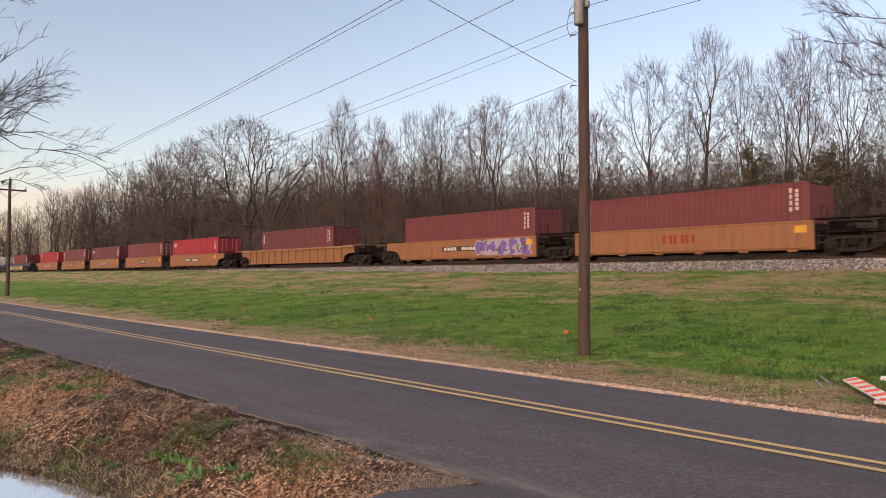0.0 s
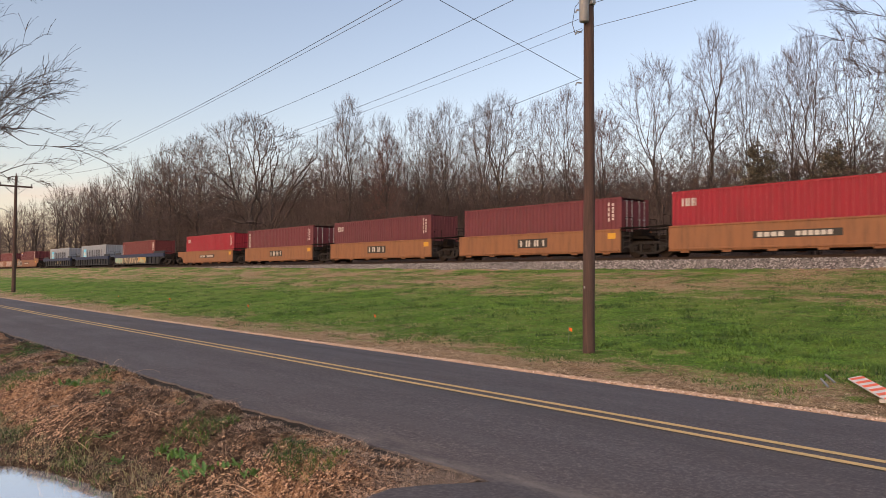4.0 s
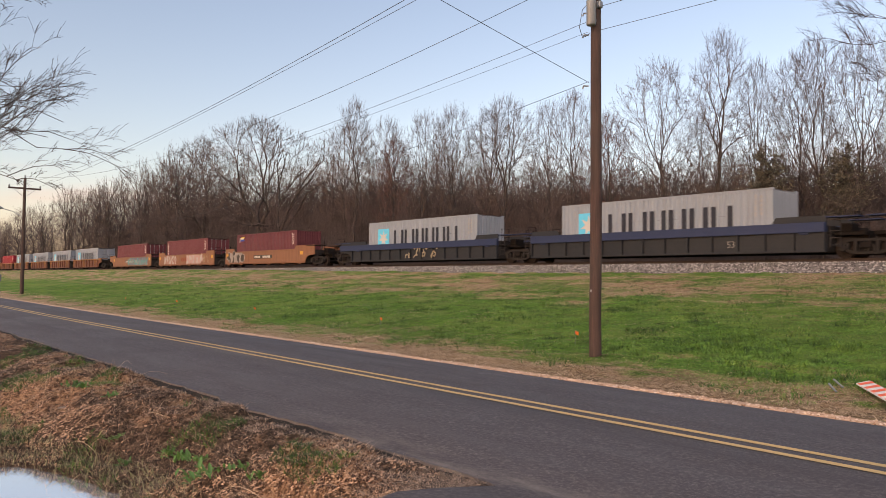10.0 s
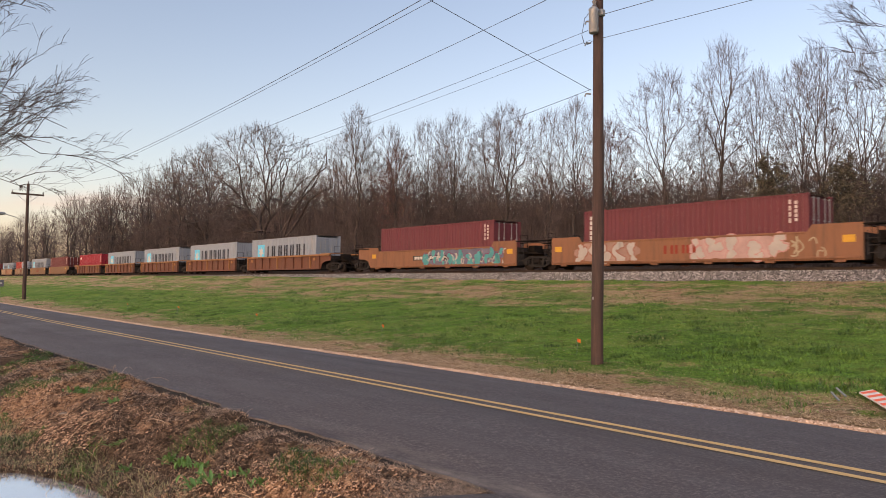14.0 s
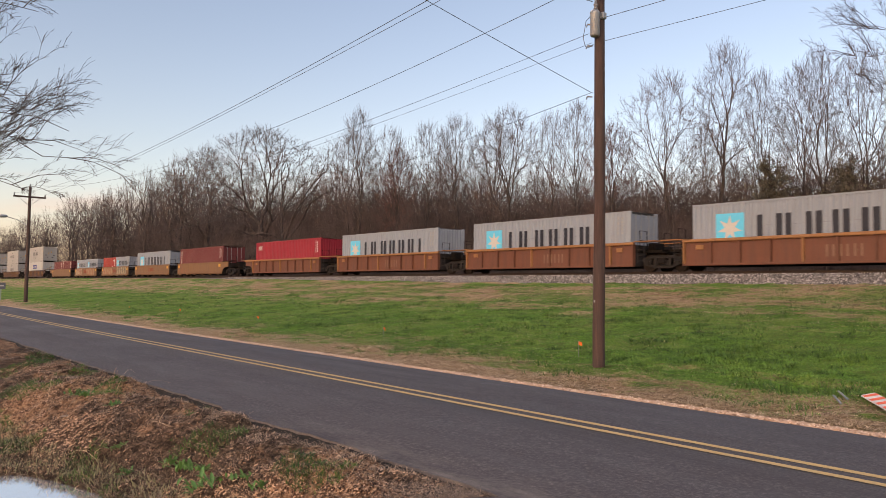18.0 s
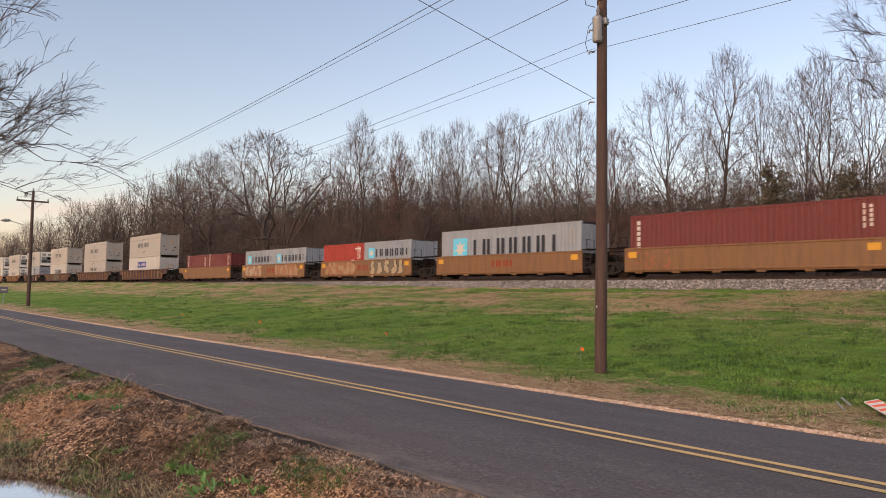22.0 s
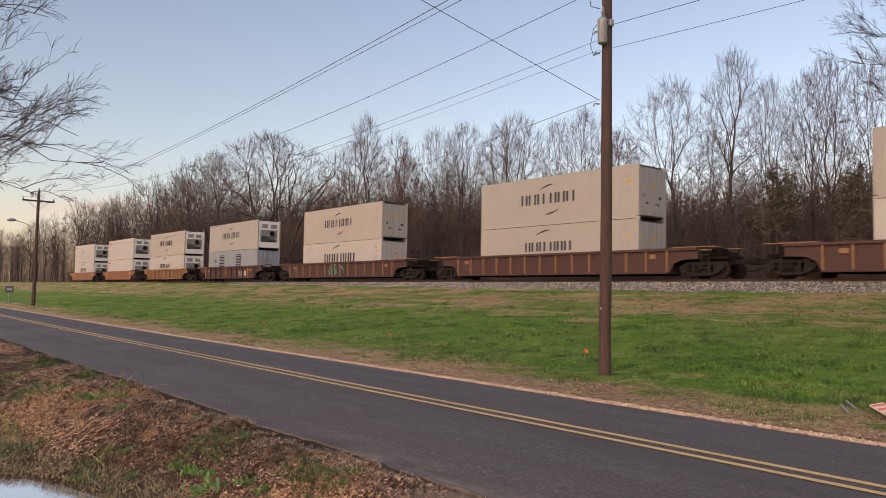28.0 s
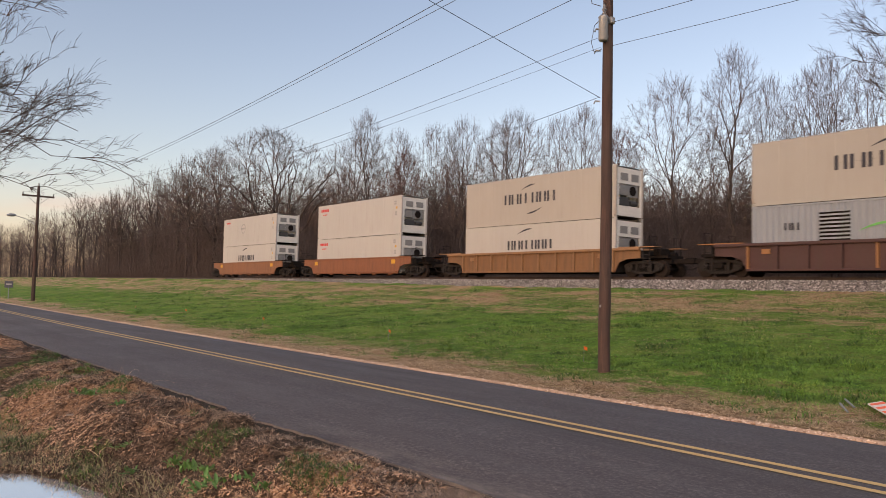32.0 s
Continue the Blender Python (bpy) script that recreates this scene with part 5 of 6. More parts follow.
PX, PY = -9.74, 12.34
near_pole = utility_pole(PX, PY, -0.02, 9.9, 0.130, 0.098, "dark creosoted wooden utility pole with a grey transformer")
tank = part("transformer", Shape().tube([(0, 0, 0), (0, 0, 0.02), (0, 0, 0.47), (0, 0, 0.50), (0, 0, 0.55)], [0.085, 0.098, 0.098, 0.108, 0.07], 18), GALV, near_pole, "grey cylindrical transformer tank", pose(0.05, -0.205, 6.89), True)
for zz in (0.1, 0.38):
    part("tank_bracket", Shape().box(-0.05, 0.03, 0.06, 0.2, zz, zz + 0.05), GALV, tank)
part("bushing", Shape().tube([(0, 0, 0), (0, 0, 0.05), (0, 0, 0.07), (0, 0, 0.14), (0, 0, 0.16), (0, 0, 0.25)], [0.03, 0.05, 0.03, 0.05, 0.03, 0.02], 10), PORCELAIN, tank, "ribbed porcelain bushing", pose(0.02, 0, 0.53))
part("cutout_box", Shape().box(0.07, 0.17, -0.08, 0.04, 7.28, 7.42, 0.015), GALV, near_pole, "small grey bracket box")
part("jumper_wire", Shape().tube([(0.0, -0.2, 7.4), (-0.14, -0.26, 7.25), (-0.2, -0.28, 6.9), (-0.17, -0.24, 6.72), (-0.12, -0.18, 6.7), (-0.06, -0.1, 6.78)], 0.007, 5), WIRE, near_pole, "thin looping jumper wire")
part("jumper_wire", Shape().tube([(-0.12, -0.1, 8.4), (-0.35, -0.15, 8.05), (-0.3, -0.15, 7.8), (-0.1, -0.1, 7.7)], 0.009, 5), WIRE, near_pole, "thin looping jumper wire")
part("cross_arm", Shape().box(-0.06, 0.06, -1.2, 1.2, 9.2, 9.32, 0.01), POLE, near_pole)
for yy in (-1.1, 0.35, 1.1):
    part("insulator", Shape().tube([(0, 0, 0), (0, 0, 0.06), (0, 0, 0.1), (0, 0, 0.16)], [0.03, 0.05, 0.035, 0.05], 10), PORCELAIN, near_pole, "small insulator", pose(0, yy, 9.32))
for zz in (5.66, 6.74, 7.2):
    part("hook", Shape().tube([(-0.1, -0.1, zz), (-0.17, -0.17, zz + 0.01), (-0.19, -0.19, zz - 0.05)], 0.018, 6), GALV, near_pole, "small wire hook")
part("tag", Shape().box(-0.018, 0.018, -0.15, -0.144, 1.36, 1.41), GALV, near_pole, "small metal tag")

FX, FY, FZ = -65.7, 12.3, 0.36
far_pole = utility_pole(FX, FY, FZ, 8.85, 0.15, 0.10, "dark wooden utility pole with cross arm and street lamp")
part("cross_arm", Shape().box(-0.06, 0.06, -1.15, 1.15, 7.95, 8.08, 0.01), POLE, far_pole)
part("arm_brace", Shape().tube([(-0.07, -0.75, 7.95), (-0.07, 0, 7.3)], 0.02, 4).tube([(-0.07, 0.75, 7.95), (-0.07, 0, 7.3)], 0.02, 4), GALV, far_pole)
for yy in (-1.08, 0.0, 1.08):
    part("insulator", Shape().tube([(0, 0, 0), (0, 0, 0.08), (0, 0, 0.14), (0, 0, 0.2)], [0.03, 0.06, 0.04, 0.05], 8), PORCELAIN, far_pole, "small insulator", pose(0, yy, 8.85 if yy == 0 else 8.08))
part("lamp_arm", Shape().tube([(0, -0.1, 5.75), (0.1, -0.8, 6.15), (0.15, -1.6, 6.35)], 0.03, 6), GALV, far_pole, "curved grey lamp arm")
part("lamp_head", Shape().tube([(0.15, -1.5, 6.36), (0.16, -1.65, 6.37), (0.17, -1.95, 6.36), (0.17, -2.15, 6.32)], [0.05, 0.12, 0.13, 0.04], 10), GALV, far_pole, "grey cobra-head street lamp, unlit")


def cable(a, b, sag, r, label):
    n = 28
    pts = []
    for i in range(n + 1):
        k = i / n
        p = Vector(a).lerp(Vector(b), k)
        pts.append((p.x, p.y, p.z - sag * 4 * k * (1 - k)))
    return solid("overhead_wire", Shape().tube(pts, r, 5), WIRE, label, "wire", "overhead wires")


RX = 46.0  # the next pole on, out of sight
cable((-3.0, 7.52, 6.84), (FX, FY - 1.08, FZ + 8.26), 1.03, 0.0065, "thin dark power line crossing above the road")
cable((-3.0, 9.23, 7.83), (FX, FY + 1.08, FZ + 8.26), 0.49, 0.0065, "thin dark power line crossing above the road")
cable((-9.7, 12.1, 8.05), (FX, FY, FZ + 9.0), 1.5, 0.007, "dark power line between the poles")
cable((PX - 0.1, PY - 0.2, 6.97), (FX, FY - 0.12, FZ + 6.5), 0.9, 0.005, "thin dark service line between the poles")
cable((PX - 0.1, PY - 0.1, 6.795), (FX, FY - 0.12, FZ + 6.0), 0.77, 0.004, "thin grey service line between the poles")
cable((PX - 0.1, PY - 0.1, 5.738), (FX, FY - 0.12, FZ + 5.0), 1.5, 0.005, "thin dark communication line between the poles")
cable((PX + 0.12, PY, 7.3), (RX, PY, 6.9), 0.5, 0.006, "thin dark service line leading on from the pole")
cable((PX + 0.12, PY, 6.8), (RX, PY, 5.9), 0.4, 0.005, "thin dark service line leading on from the pole")
cable((PX - 0.1, PY - 0.1, 5.72), (-9.95, 3.22, 7.48), 0.02, 0.006, "dark service drop crossing the road to a house")


# ---- trees ----
def crown_points(rng, n, h, width, low, belly, lobes):
    """Places of the twig ends: scattered through a rounded crown, more of them near its outside, with bays between its lobes."""
    pts = []
    while len(pts) < n:
        k, a = rng.random() ** 0.75, rng.uniform(0, 2 * math.pi)
        rise = k / belly if k < belly else (1 - k) / (1 - belly)
        r = 0.5 * width * math.sqrt(max(0.0, 1 - (1 - rise) ** 2.2)) * (0.88 + 0.22 * math.sin(lobes * a + 5 * k) * math.sin(2.3 * a + 1))
        q = r * rng.random() ** 0.4
        pts.append(Vector((q * math.cos(a), q * math.sin(a), h * (low + (1 - low) * k * (1 - 0.18 * (q / (0.5 * width)) ** 2)))))
    return pts


def crown_tree(seed, h, width, low=0.4, belly=0.55, tips=300, trunk_r=0.2, fork=0.3, lobes=3, tip=0.005, spray=5, twig=0.06, lean=0.0, droop=0.0, thin=0.48):
    """A leafless tree. Wood runs from the trunk to every twig end, parting in two again and again; the thickness follows the
    number of twigs that each limb carries. Trunk and limbs make one mesh, the finer wood the other."""
    rng = random.Random(seed)
    wood, crown = Shape(), Shape()
    ends = crown_points(rng, tips, h, width, low, belly, lobes)
    off = Vector((lean * h, 0, 0))
    ends = [p + off * (p.z / h) for p in ends]

    def gauss(s):
        return Vector((rng.gauss(0, s), rng.gauss(0, s), rng.gauss(0, s)))

    def sliver(p, q, w):
        a = (q - p).cross(gauss(1)).normalized() * w
        crown.add([tuple(p - a), tuple(p + a), tuple(q)], [(0, 1, 2)])

    def tuft(p, d, length, n):
        """A twig end: a short stem with finer ones beside it, bending up, or down where the crown droops."""
        d = (d + gauss(0.15)).normalized()
        m = p + d * length * 0.5 + Vector((0, 0, (0.08 - droop) * length))
        e = m + d * length * 0.5 + Vector((0, 0, (0.16 - 2 * droop) * length)) + gauss(0.05 * length)
        a = d.cross(gauss(1)).normalized() * 1.5 * tip
        crown.add([tuple(p - a), tuple(p + a), tuple(m + a * 0.8), tuple(m - a * 0.8), tuple(e)], [(0, 1, 2, 3), (3, 2, 4)])
        for i in range(n):
            k = (i + rng.random()) / n
            q = p.lerp(m, 2 * k) if k < 0.5 else m.lerp(e, 2 * k - 1)
            w = (d + gauss(0.42) + Vector((0, 0, 0.5 - 5 * droop))).normalized()
            f = q + w * length * rng.uniform(0.3, 0.65)
            sliver(q, f, 1.35 * tip)
            sliver(q.lerp(f, 0.4), q.lerp(f, 0.4) + (w + gauss(0.6)).normalized() * length * rng.uniform(0.15, 0.35), 1.1 * tip)

    def grow(p, d, group, r):
        n = len(group)
        mid = Vector((0, 0, 0))
        for g in group:
            mid += g
        mid /= n
        if n == 1:
            way = mid - p
            q = p + way * 0.75
            bend = p + way * 0.4 + d * way.length * 0.08 + gauss(0.03 * way.length)
            crown.tube([tuple(p), tuple(bend), tuple(q)], [max(r, 1.9 * tip), 1.7 * tip, 1.5 * tip], 3, False)
            for k in (0.3, 0.6):
                tuft(p.lerp(bend, k) if k < 0.5 else bend.lerp(q, k), (way.normalized() + gauss(0.5)).normalized(), twig * h * rng.uniform(0.5, 0.8), spray - 2)
            tuft(q, (way.normalized() + Vector((0, 0, 0.35 - 5 * droop))).normalized(), twig * h * rng.uniform(0.7, 1.15), spray)
            return
        way = mid - p
        f = rng.uniform(0.17, 0.27) if n > tips / 12 else rng.uniform(0.26, 0.38) if n > 5 else rng.uniform(0.36, 0.5)
        q = p + way * f + d * way.length * f * 0.10 + gauss(0.014 * way.length)
        bend = p + way * f * 0.5 + d * way.length * f * 0.16 + gauss(0.010 * way.length)
        r1 = max(1.6 * tip, trunk_r * (n / tips) ** thin * 0.86)
        thick = n > tips / 40
        (wood if thick else crown).tube([tuple(p), tuple(bend), tuple(q)], [r, (r + r1) / 2, r1], 6 if n > tips / 8 else 4 if thick else 3, False)
        if not thick and rng.random() < 0.6:
            tuft(bend, (way.normalized() + gauss(0.7)).normalized(), twig * h * rng.uniform(0.5, 0.9), spray - 2)
        axis = gauss(1.0)
        for _ in range(3):
            t = Vector((0, 0, 0))
            for g in group:
                t += (g - mid) * axis.dot(g - mid)
            axis = t.normalized() if t.length > 1e-6 else gauss(1.0).normalized()
        order = sorted(group, key=lambda g: axis.dot(g))
        cut = min(n - 1, max(1, round(n * rng.uniform(0.36, 0.64))))
        for side in (order[:cut], order[cut:]):
            grow(q, (q - bend).normalized(), side, max(1.5 * tip, min(r1, trunk_r * (len(side) / tips) ** thin)))

    top = Vector((lean * h * fork * 0.5 + rng.gauss(0, 0.01) * h, rng.gauss(0, 0.01) * h, fork * h))
    n = 5
    stem = [Vector((0, 0, -0.4)).lerp(top, i / n) + gauss(0.006 * h) * (0 < i < n) for i in range(n + 1)]
    wood.tube([tuple(v) for v in stem], [trunk_r * (1.25 if i == 0 else 1.0 - 0.03 * i) for i in range(n + 1)], 9, False)
    grow(top, Vector((0, 0, 1)), ends, trunk_r * 0.85)
    return wood, crown


def tree_kind(name, label, twig_mat, *args, **kw):
    wood, crown = crown_tree(*args, **kw)
    t = thing(name, label, "tree", "bare trees behind the track", pose(0, 200, -60))
    part("trunk", wood, BARK, t, "", None, True)
    part("crown", crown, twig_mat, t, "bare branches and fine twigs")
    return t


SLIM, BROOM, SPREADING = "tall leafless tree with slender ascending branches", "leafless many-stemmed tree with a broom-like crown", "broad leafless tree with a wide twiggy crown"
# kinds, ten metres tall, built once and copied
VASE = [tree_kind("bare_tree", SLIM, TWIG, 11 + i, 10, (4.2, 3.8, 4.8, 3.0)[i], low=(0.36, 0.32, 0.30, 0.24)[i], belly=(0.66, 0.68, 0.64, 0.74)[i], tips=(560, 520, 580, 540)[i], trunk_r=(0.10, 0.10, 0.10, 0.12)[i], fork=(0.10, 0.14, 0.07, 0.2)[i], lobes=(3, 2, 3, 2)[i], tip=0.0025, spray=6, twig=0.045, thin=0.56) for i in range(4)]
MANY = [tree_kind("bare_tree", BROOM, TWIG, 21 + i, 10, 5.4, low=0.34, belly=0.68, tips=700, trunk_r=0.12, fork=0.05, lobes=4, tip=0.0026, spray=6, twig=0.04, thin=0.5) for i in range(2)]
OAK = [tree_kind("bare_tree", SPREADING, TWIG, 31 + i, 10, (10.5, 8.0)[i], low=(0.14, 0.2)[i], belly=(0.66, 0.64)[i], tips=(1300, 800)[i], trunk_r=(0.26, 0.17)[i], fork=(0.17, 0.2)[i], lobes=(4, 3)[i], tip=0.0040, spray=6, twig=0.045, droop=0.03, thin=0.54) for i in range(2)]
REDDISH = [tree_kind("budding_tree", "leafless tree with reddish budding twigs", RED_TWIG, 51, 10, 4.6, low=0.24, belly=0.6, tips=420, trunk_r=0.12, fork=0.15, lobes=3, tip=0.0046, spray=7, twig=0.055)]
SMALL = [tree_kind("bare_sapling", "thin leafless understorey tree among the woods", TWIG, 61 + i, 10, (4.0, 5.0, 3.2)[i], low=0.15, belly=0.6, tips=80, trunk_r=0.075, fork=0.08, lobes=2, tip=0.0058, spray=5, twig=0.08) for i in range(3)]
FAR = [tree_kind("bare_tree", "leafless tree deeper in the woods", TWIG, 71 + i, 10, (4.4, 5.2, 3.8)[i], low=0.22, belly=0.62, tips=140, trunk_r=0.11, fork=0.2, lobes=3, tip=0.0052, spray=5, twig=0.075) for i in range(3)]


def plant(kind, x, y, tall, turn, wide=1.0):
    t = copy_thing(kind, pose(x, y, ground_z(x, y) - 0.1, 0, 0, turn))
    t.scale = (0.1 * tall * wide, 0.1 * tall * wide, 0.1 * tall)
    return t


def dead_tree(x, y, seed):
    """A half-dead tree with bare broken limbs that end in stubs."""
    rng = random.Random(seed)
    t = thing("dead_tree", "half-dead tree with thick broken limbs standing above the woods", "tree", "", pose(x, y, ground_z(x, y) - 0.1))
    part("trunk", Shape().tube([(0, 0, -0.3), (0.1, 0, 2.5), (0.5, 0, 5.0)], [0.42, 0.34, 0.26], 9, False), BARK, t, "", None, True)
    # limbs: their slope to the side and along, their length, their thickness
    for side, along, length, r in ((0.7, 0.1, 12.5, 0.19), (0.12, 0.0, 11.2, 0.16), (-0.42, 0.1, 10.5, 0.15), (0.36, -0.2, 12.6, 0.15), (-0.15, 0.25, 11.4, 0.14)):
        limb, p, d = Shape(), Vector((0.5, 0, 4.6)), Vector((side, along, 1)).normalized()
        pts = [p.copy()]
        for i in range(8):
            d = (d + Vector((rng.gauss(0, 0.24), rng.gauss(0, 0.16), rng.gauss(0.0, 0.13)))).normalized()
            p = p + d * length / 8
            pts.append(p.copy())
        limb.tube([tuple(q) for q in pts], [r * (1 - 0.085 * i) for i in range(9)], 7)
        for i in (3, 4, 5, 6, 7, 8):
            e = (d + Vector((rng.gauss(0, 0.7), rng.gauss(0, 0.5), rng.gauss(0.2, 0.3)))).normalized() * rng.uniform(0.7, 2.6)
            m = pts[i] + e * 0.5 + Vector((0, 0, 0.12))
            limb.tube([tuple(pts[i]), tuple(m), tuple(pts[i] + e + Vector((0, 0, 0.4)))], [r * 0.42, r * 0.34, r * 0.2], 5)
        part("limb", limb, BARK, t, "thick broken limb", None, True)


def build_woods():
    rng = random.Random(77)
    # trees that stand out against the sky: x, y, kind, height, width factor
    marked = [(-113, 46, OAK[1], 22.4, 1.0), (-94, 46, OAK[0], 22.4, 1.05), (-75, 48, OAK[1], 19.0, 0.8), (-69.6, 45.5, VASE[3], 20.6, 0.95), (-66.5, 48, VASE[0], 18.2, 0.9), (-61.5, 45, REDDISH[0], 14.8, 0.9), (-57.5, 46, VASE[2], 17.0, 0.9), (-53.2, 46, VASE[0], 17.0, 1.0), (-50, 48, MANY[1], 16.4, 0.9), (-45.8, 45.5, MANY[0], 16.4, 1.0), (-41, 46, VASE[2], 15.2, 0.9), (-38.3, 46, VASE[1], 15.6, 1.0), (-35, 46, REDDISH[0], 13.2, 1.0), (-30.6, 46, VASE[2], 16.4, 1.08), (-25.7, 46, VASE[3], 17.4, 1.05), (-28.3, 48, VASE[1], 12.6, 1.0), (-23.4, 46, VASE[1], 14.8, 0.85), (-21.2, 47, VASE[0], 15.0, 0.9), (-19.2, 45, VASE[1], 15.0, 1.0), (-16.9, 46, VASE[2], 15.0, 0.9), (-14.3, 46, VASE[0], 14.6, 0.9), (-11.4, 45, VASE[1], 15.0, 0.9), (-7, 46, VASE[2], 15.0, 0.9)]
    for x, y, kind, tall, wide in marked:
        plant(kind, x, y, 0.945 * tall, rng.uniform(0, 360), wide)
    dead_tree(-86.5, 45, 4)
    for x in spaced([(-122, -64, 4.2), (-62, 0, 4.6)]):
        plant(rng.choice(FAR), x + rng.uniform(-2, 2), rng.uniform(51, 66), rng.uniform(9.5, 13.0) * (1.45 if x < -66 else 1.0 if x < -36 else 0.78), rng.uniform(0, 360))
    for x in spaced([(-130, -60, 3.0), (-59, 0, 3.0)]):
        plant(rng.choice(SMALL), x + rng.uniform(-1.5, 1.5), rng.uniform(40.5, 49), rng.uniform(5.5, 9.5) * (1.25 if x < -60 else 1.0), rng.uniform(0, 360))
    for x in spaced([(-400, -190, 9.0), (-190, -112, 4.4)]):
        for y in (rng.uniform(43, 48), rng.uniform(52, 62)):
            plant(rng.choice(FAR), x + rng.uniform(-3, 3), y, rng.uniform(17.2, 20.6) * (1.0 if x > -200 else 0.92), rng.uniform(0, 360), 1.2)
    # thicket of thin stems at the foot of the woods and behind the front rows
    def slivers(s, a, b, n, size, w):
        for _ in range(n):
            q = a.lerp(b, rng.uniform(0.25, 1.0))
            e = q + Vector((rng.gauss(0, 0.5), rng.gauss(0, 0.35), rng.uniform(0.0, 0.9))) * size
            p = (e - q).cross(Vector((rng.gauss(0, 0.4), 1, rng.gauss(0, 0.4)))).normalized() * w
            s.add([tuple(q - p), tuple(q + p), tuple(e)], [(0, 1, 2)])

    s = Shape()
    for _ in range(26000):
        x = 10 - 185 * rng.random() ** 1.15
        y = rng.uniform(39.5, 74)
        h = rng.uniform(1.2, 4.6) if y < 46 else rng.uniform(3.5, 9.0 + 3 * noise.noise((x * 0.12, y * 0.1, 6)))
        if x < -66:
            h *= 1.45
        lx, ly = rng.gauss(0, 0.26), rng.gauss(0, 0.22)
        r = rng.uniform(0.012, 0.028) * (1.0 if y < 48 else 1.6)
        a, b = Vector((x, y, 1.5)), Vector((x + lx * h, y + ly * h, 1.5 + h))
        s.tube([tuple(a), tuple(b)], [r, r * 0.25], 3, False)
        slivers(s, a, b, 10, h * 0.22, r * 0.6)
    for i in range(13000):
        x = rng.uniform(-190, -48) if i < 9500 else rng.uniform(-50, 4)
        y = rng.uniform(50, 74)
        h = rng.uniform(7, 14.5 + 4 * noise.noise((x * 0.08, 3, 6))) if x < -60 else rng.uniform(5, 9.5 + 2 * noise.noise((x * 0.12, 3, 6))) * (1.0 if x < -36 else 0.62)
        lx, ly, r = rng.gauss(0, 0.14), rng.gauss(0, 0.14), rng.uniform(0.025, 0.05)
        a, b = Vector((x, y, 1.5)), Vector((x + lx * h, y + ly * h, 1.5 + h))
        s.tube([tuple(a), tuple(b)], [r, r * 0.25], 3, False)
        slivers(s, a, b, 14, h * 0.17, r * 0.6)
    solid("thicket", s, BRUSH, "tangled brown brush and thin stems at the woods' edge", "undergrowth", "", "stuff")
    # farther woods closing the view
    s = Shape()
    for i in range(11000):
        x = rng.uniform(-700, 30) if i < 7000 else rng.uniform(-150, 20)
        y = rng.uniform(74 if i < 7000 else 62, 130 if i < 7000 else 95) if x > -420 else rng.uniform(20, 140)
        h = rng.uniform(9, 16) if i < 7000 else rng.uniform(8, 13)
        lx = rng.gauss(0, 0.1)
        r = rng.uniform(0.03, 0.07)
        p = [(x, y, 1.3), (x + lx * h * 0.5, y, 1.3 + h * 0.5), (x + lx * h * 1.2, y, 1.3 + h)]
        s.tube(p, [r, r * 0.7, r * 0.15], 3, False)
        slivers(s, Vector(p[0]), Vector(p[2]), 22, h * 0.14, r * 0.6)
    solid("far_woods", s, BRUSH, "distant bare brown woods", "woods", "", "stuff")


def pine(x, y, h, seed):
    rng = random.Random(seed)
    t = thing("pine_tree", "young dark green pine among bare trees", "tree", "pines in the woods", pose(x, y, ground_z(x, y) - 0.1))
    trunk, needles = Shape().tube([(0, 0, -0.2), (0.1, 0, h * 0.5), (0, 0.1, h)], [0.16, 0.1, 0.03], 7), Shape()
    for i in range(110):
        a, u, v = rng.uniform(0, 2 * math.pi), rng.uniform(-1, 1), rng.random() ** 0.45
        l = 0.2 * h * v * math.sqrt(1 - u * u) * (1 - 0.25 * u)
        e = Vector((math.cos(a) * l, math.sin(a) * l, h * (0.68 + 0.30 * u * v)))
        p = Vector((0, 0, max(0.3 * h, e.z - 0.35 * l)))
        trunk.tube([tuple(p), tuple(e)], [0.028, 0.01], 4, False)
        for j in range(8):
            c = p.lerp(e, rng.uniform(0.5, 1.05)) + Vector((rng.gauss(0, 0.14), rng.gauss(0, 0.14), rng.gauss(0, 0.14)))
            for _ in range(8):
                d = Vector((rng.gauss(0, 1), rng.gauss(0, 1), rng.gauss(0.3, 0.8))).normalized() * rng.uniform(0.16, 0.3)
                w = d.cross(Vector((rng.gauss(0, 1), rng.gauss(0, 1), rng.gauss(0, 1)))).normalized() * 0.022
                n = len(needles.v)
                needles.v.extend([tuple(c - w), tuple(c + w), tuple(c + d)])
                needles.f.append((n, n + 1, n + 2))
    part("trunk", trunk, BARK, t, "", None, True)
    part("needles", needles, NEEDLE, t, "dark green needle clumps")


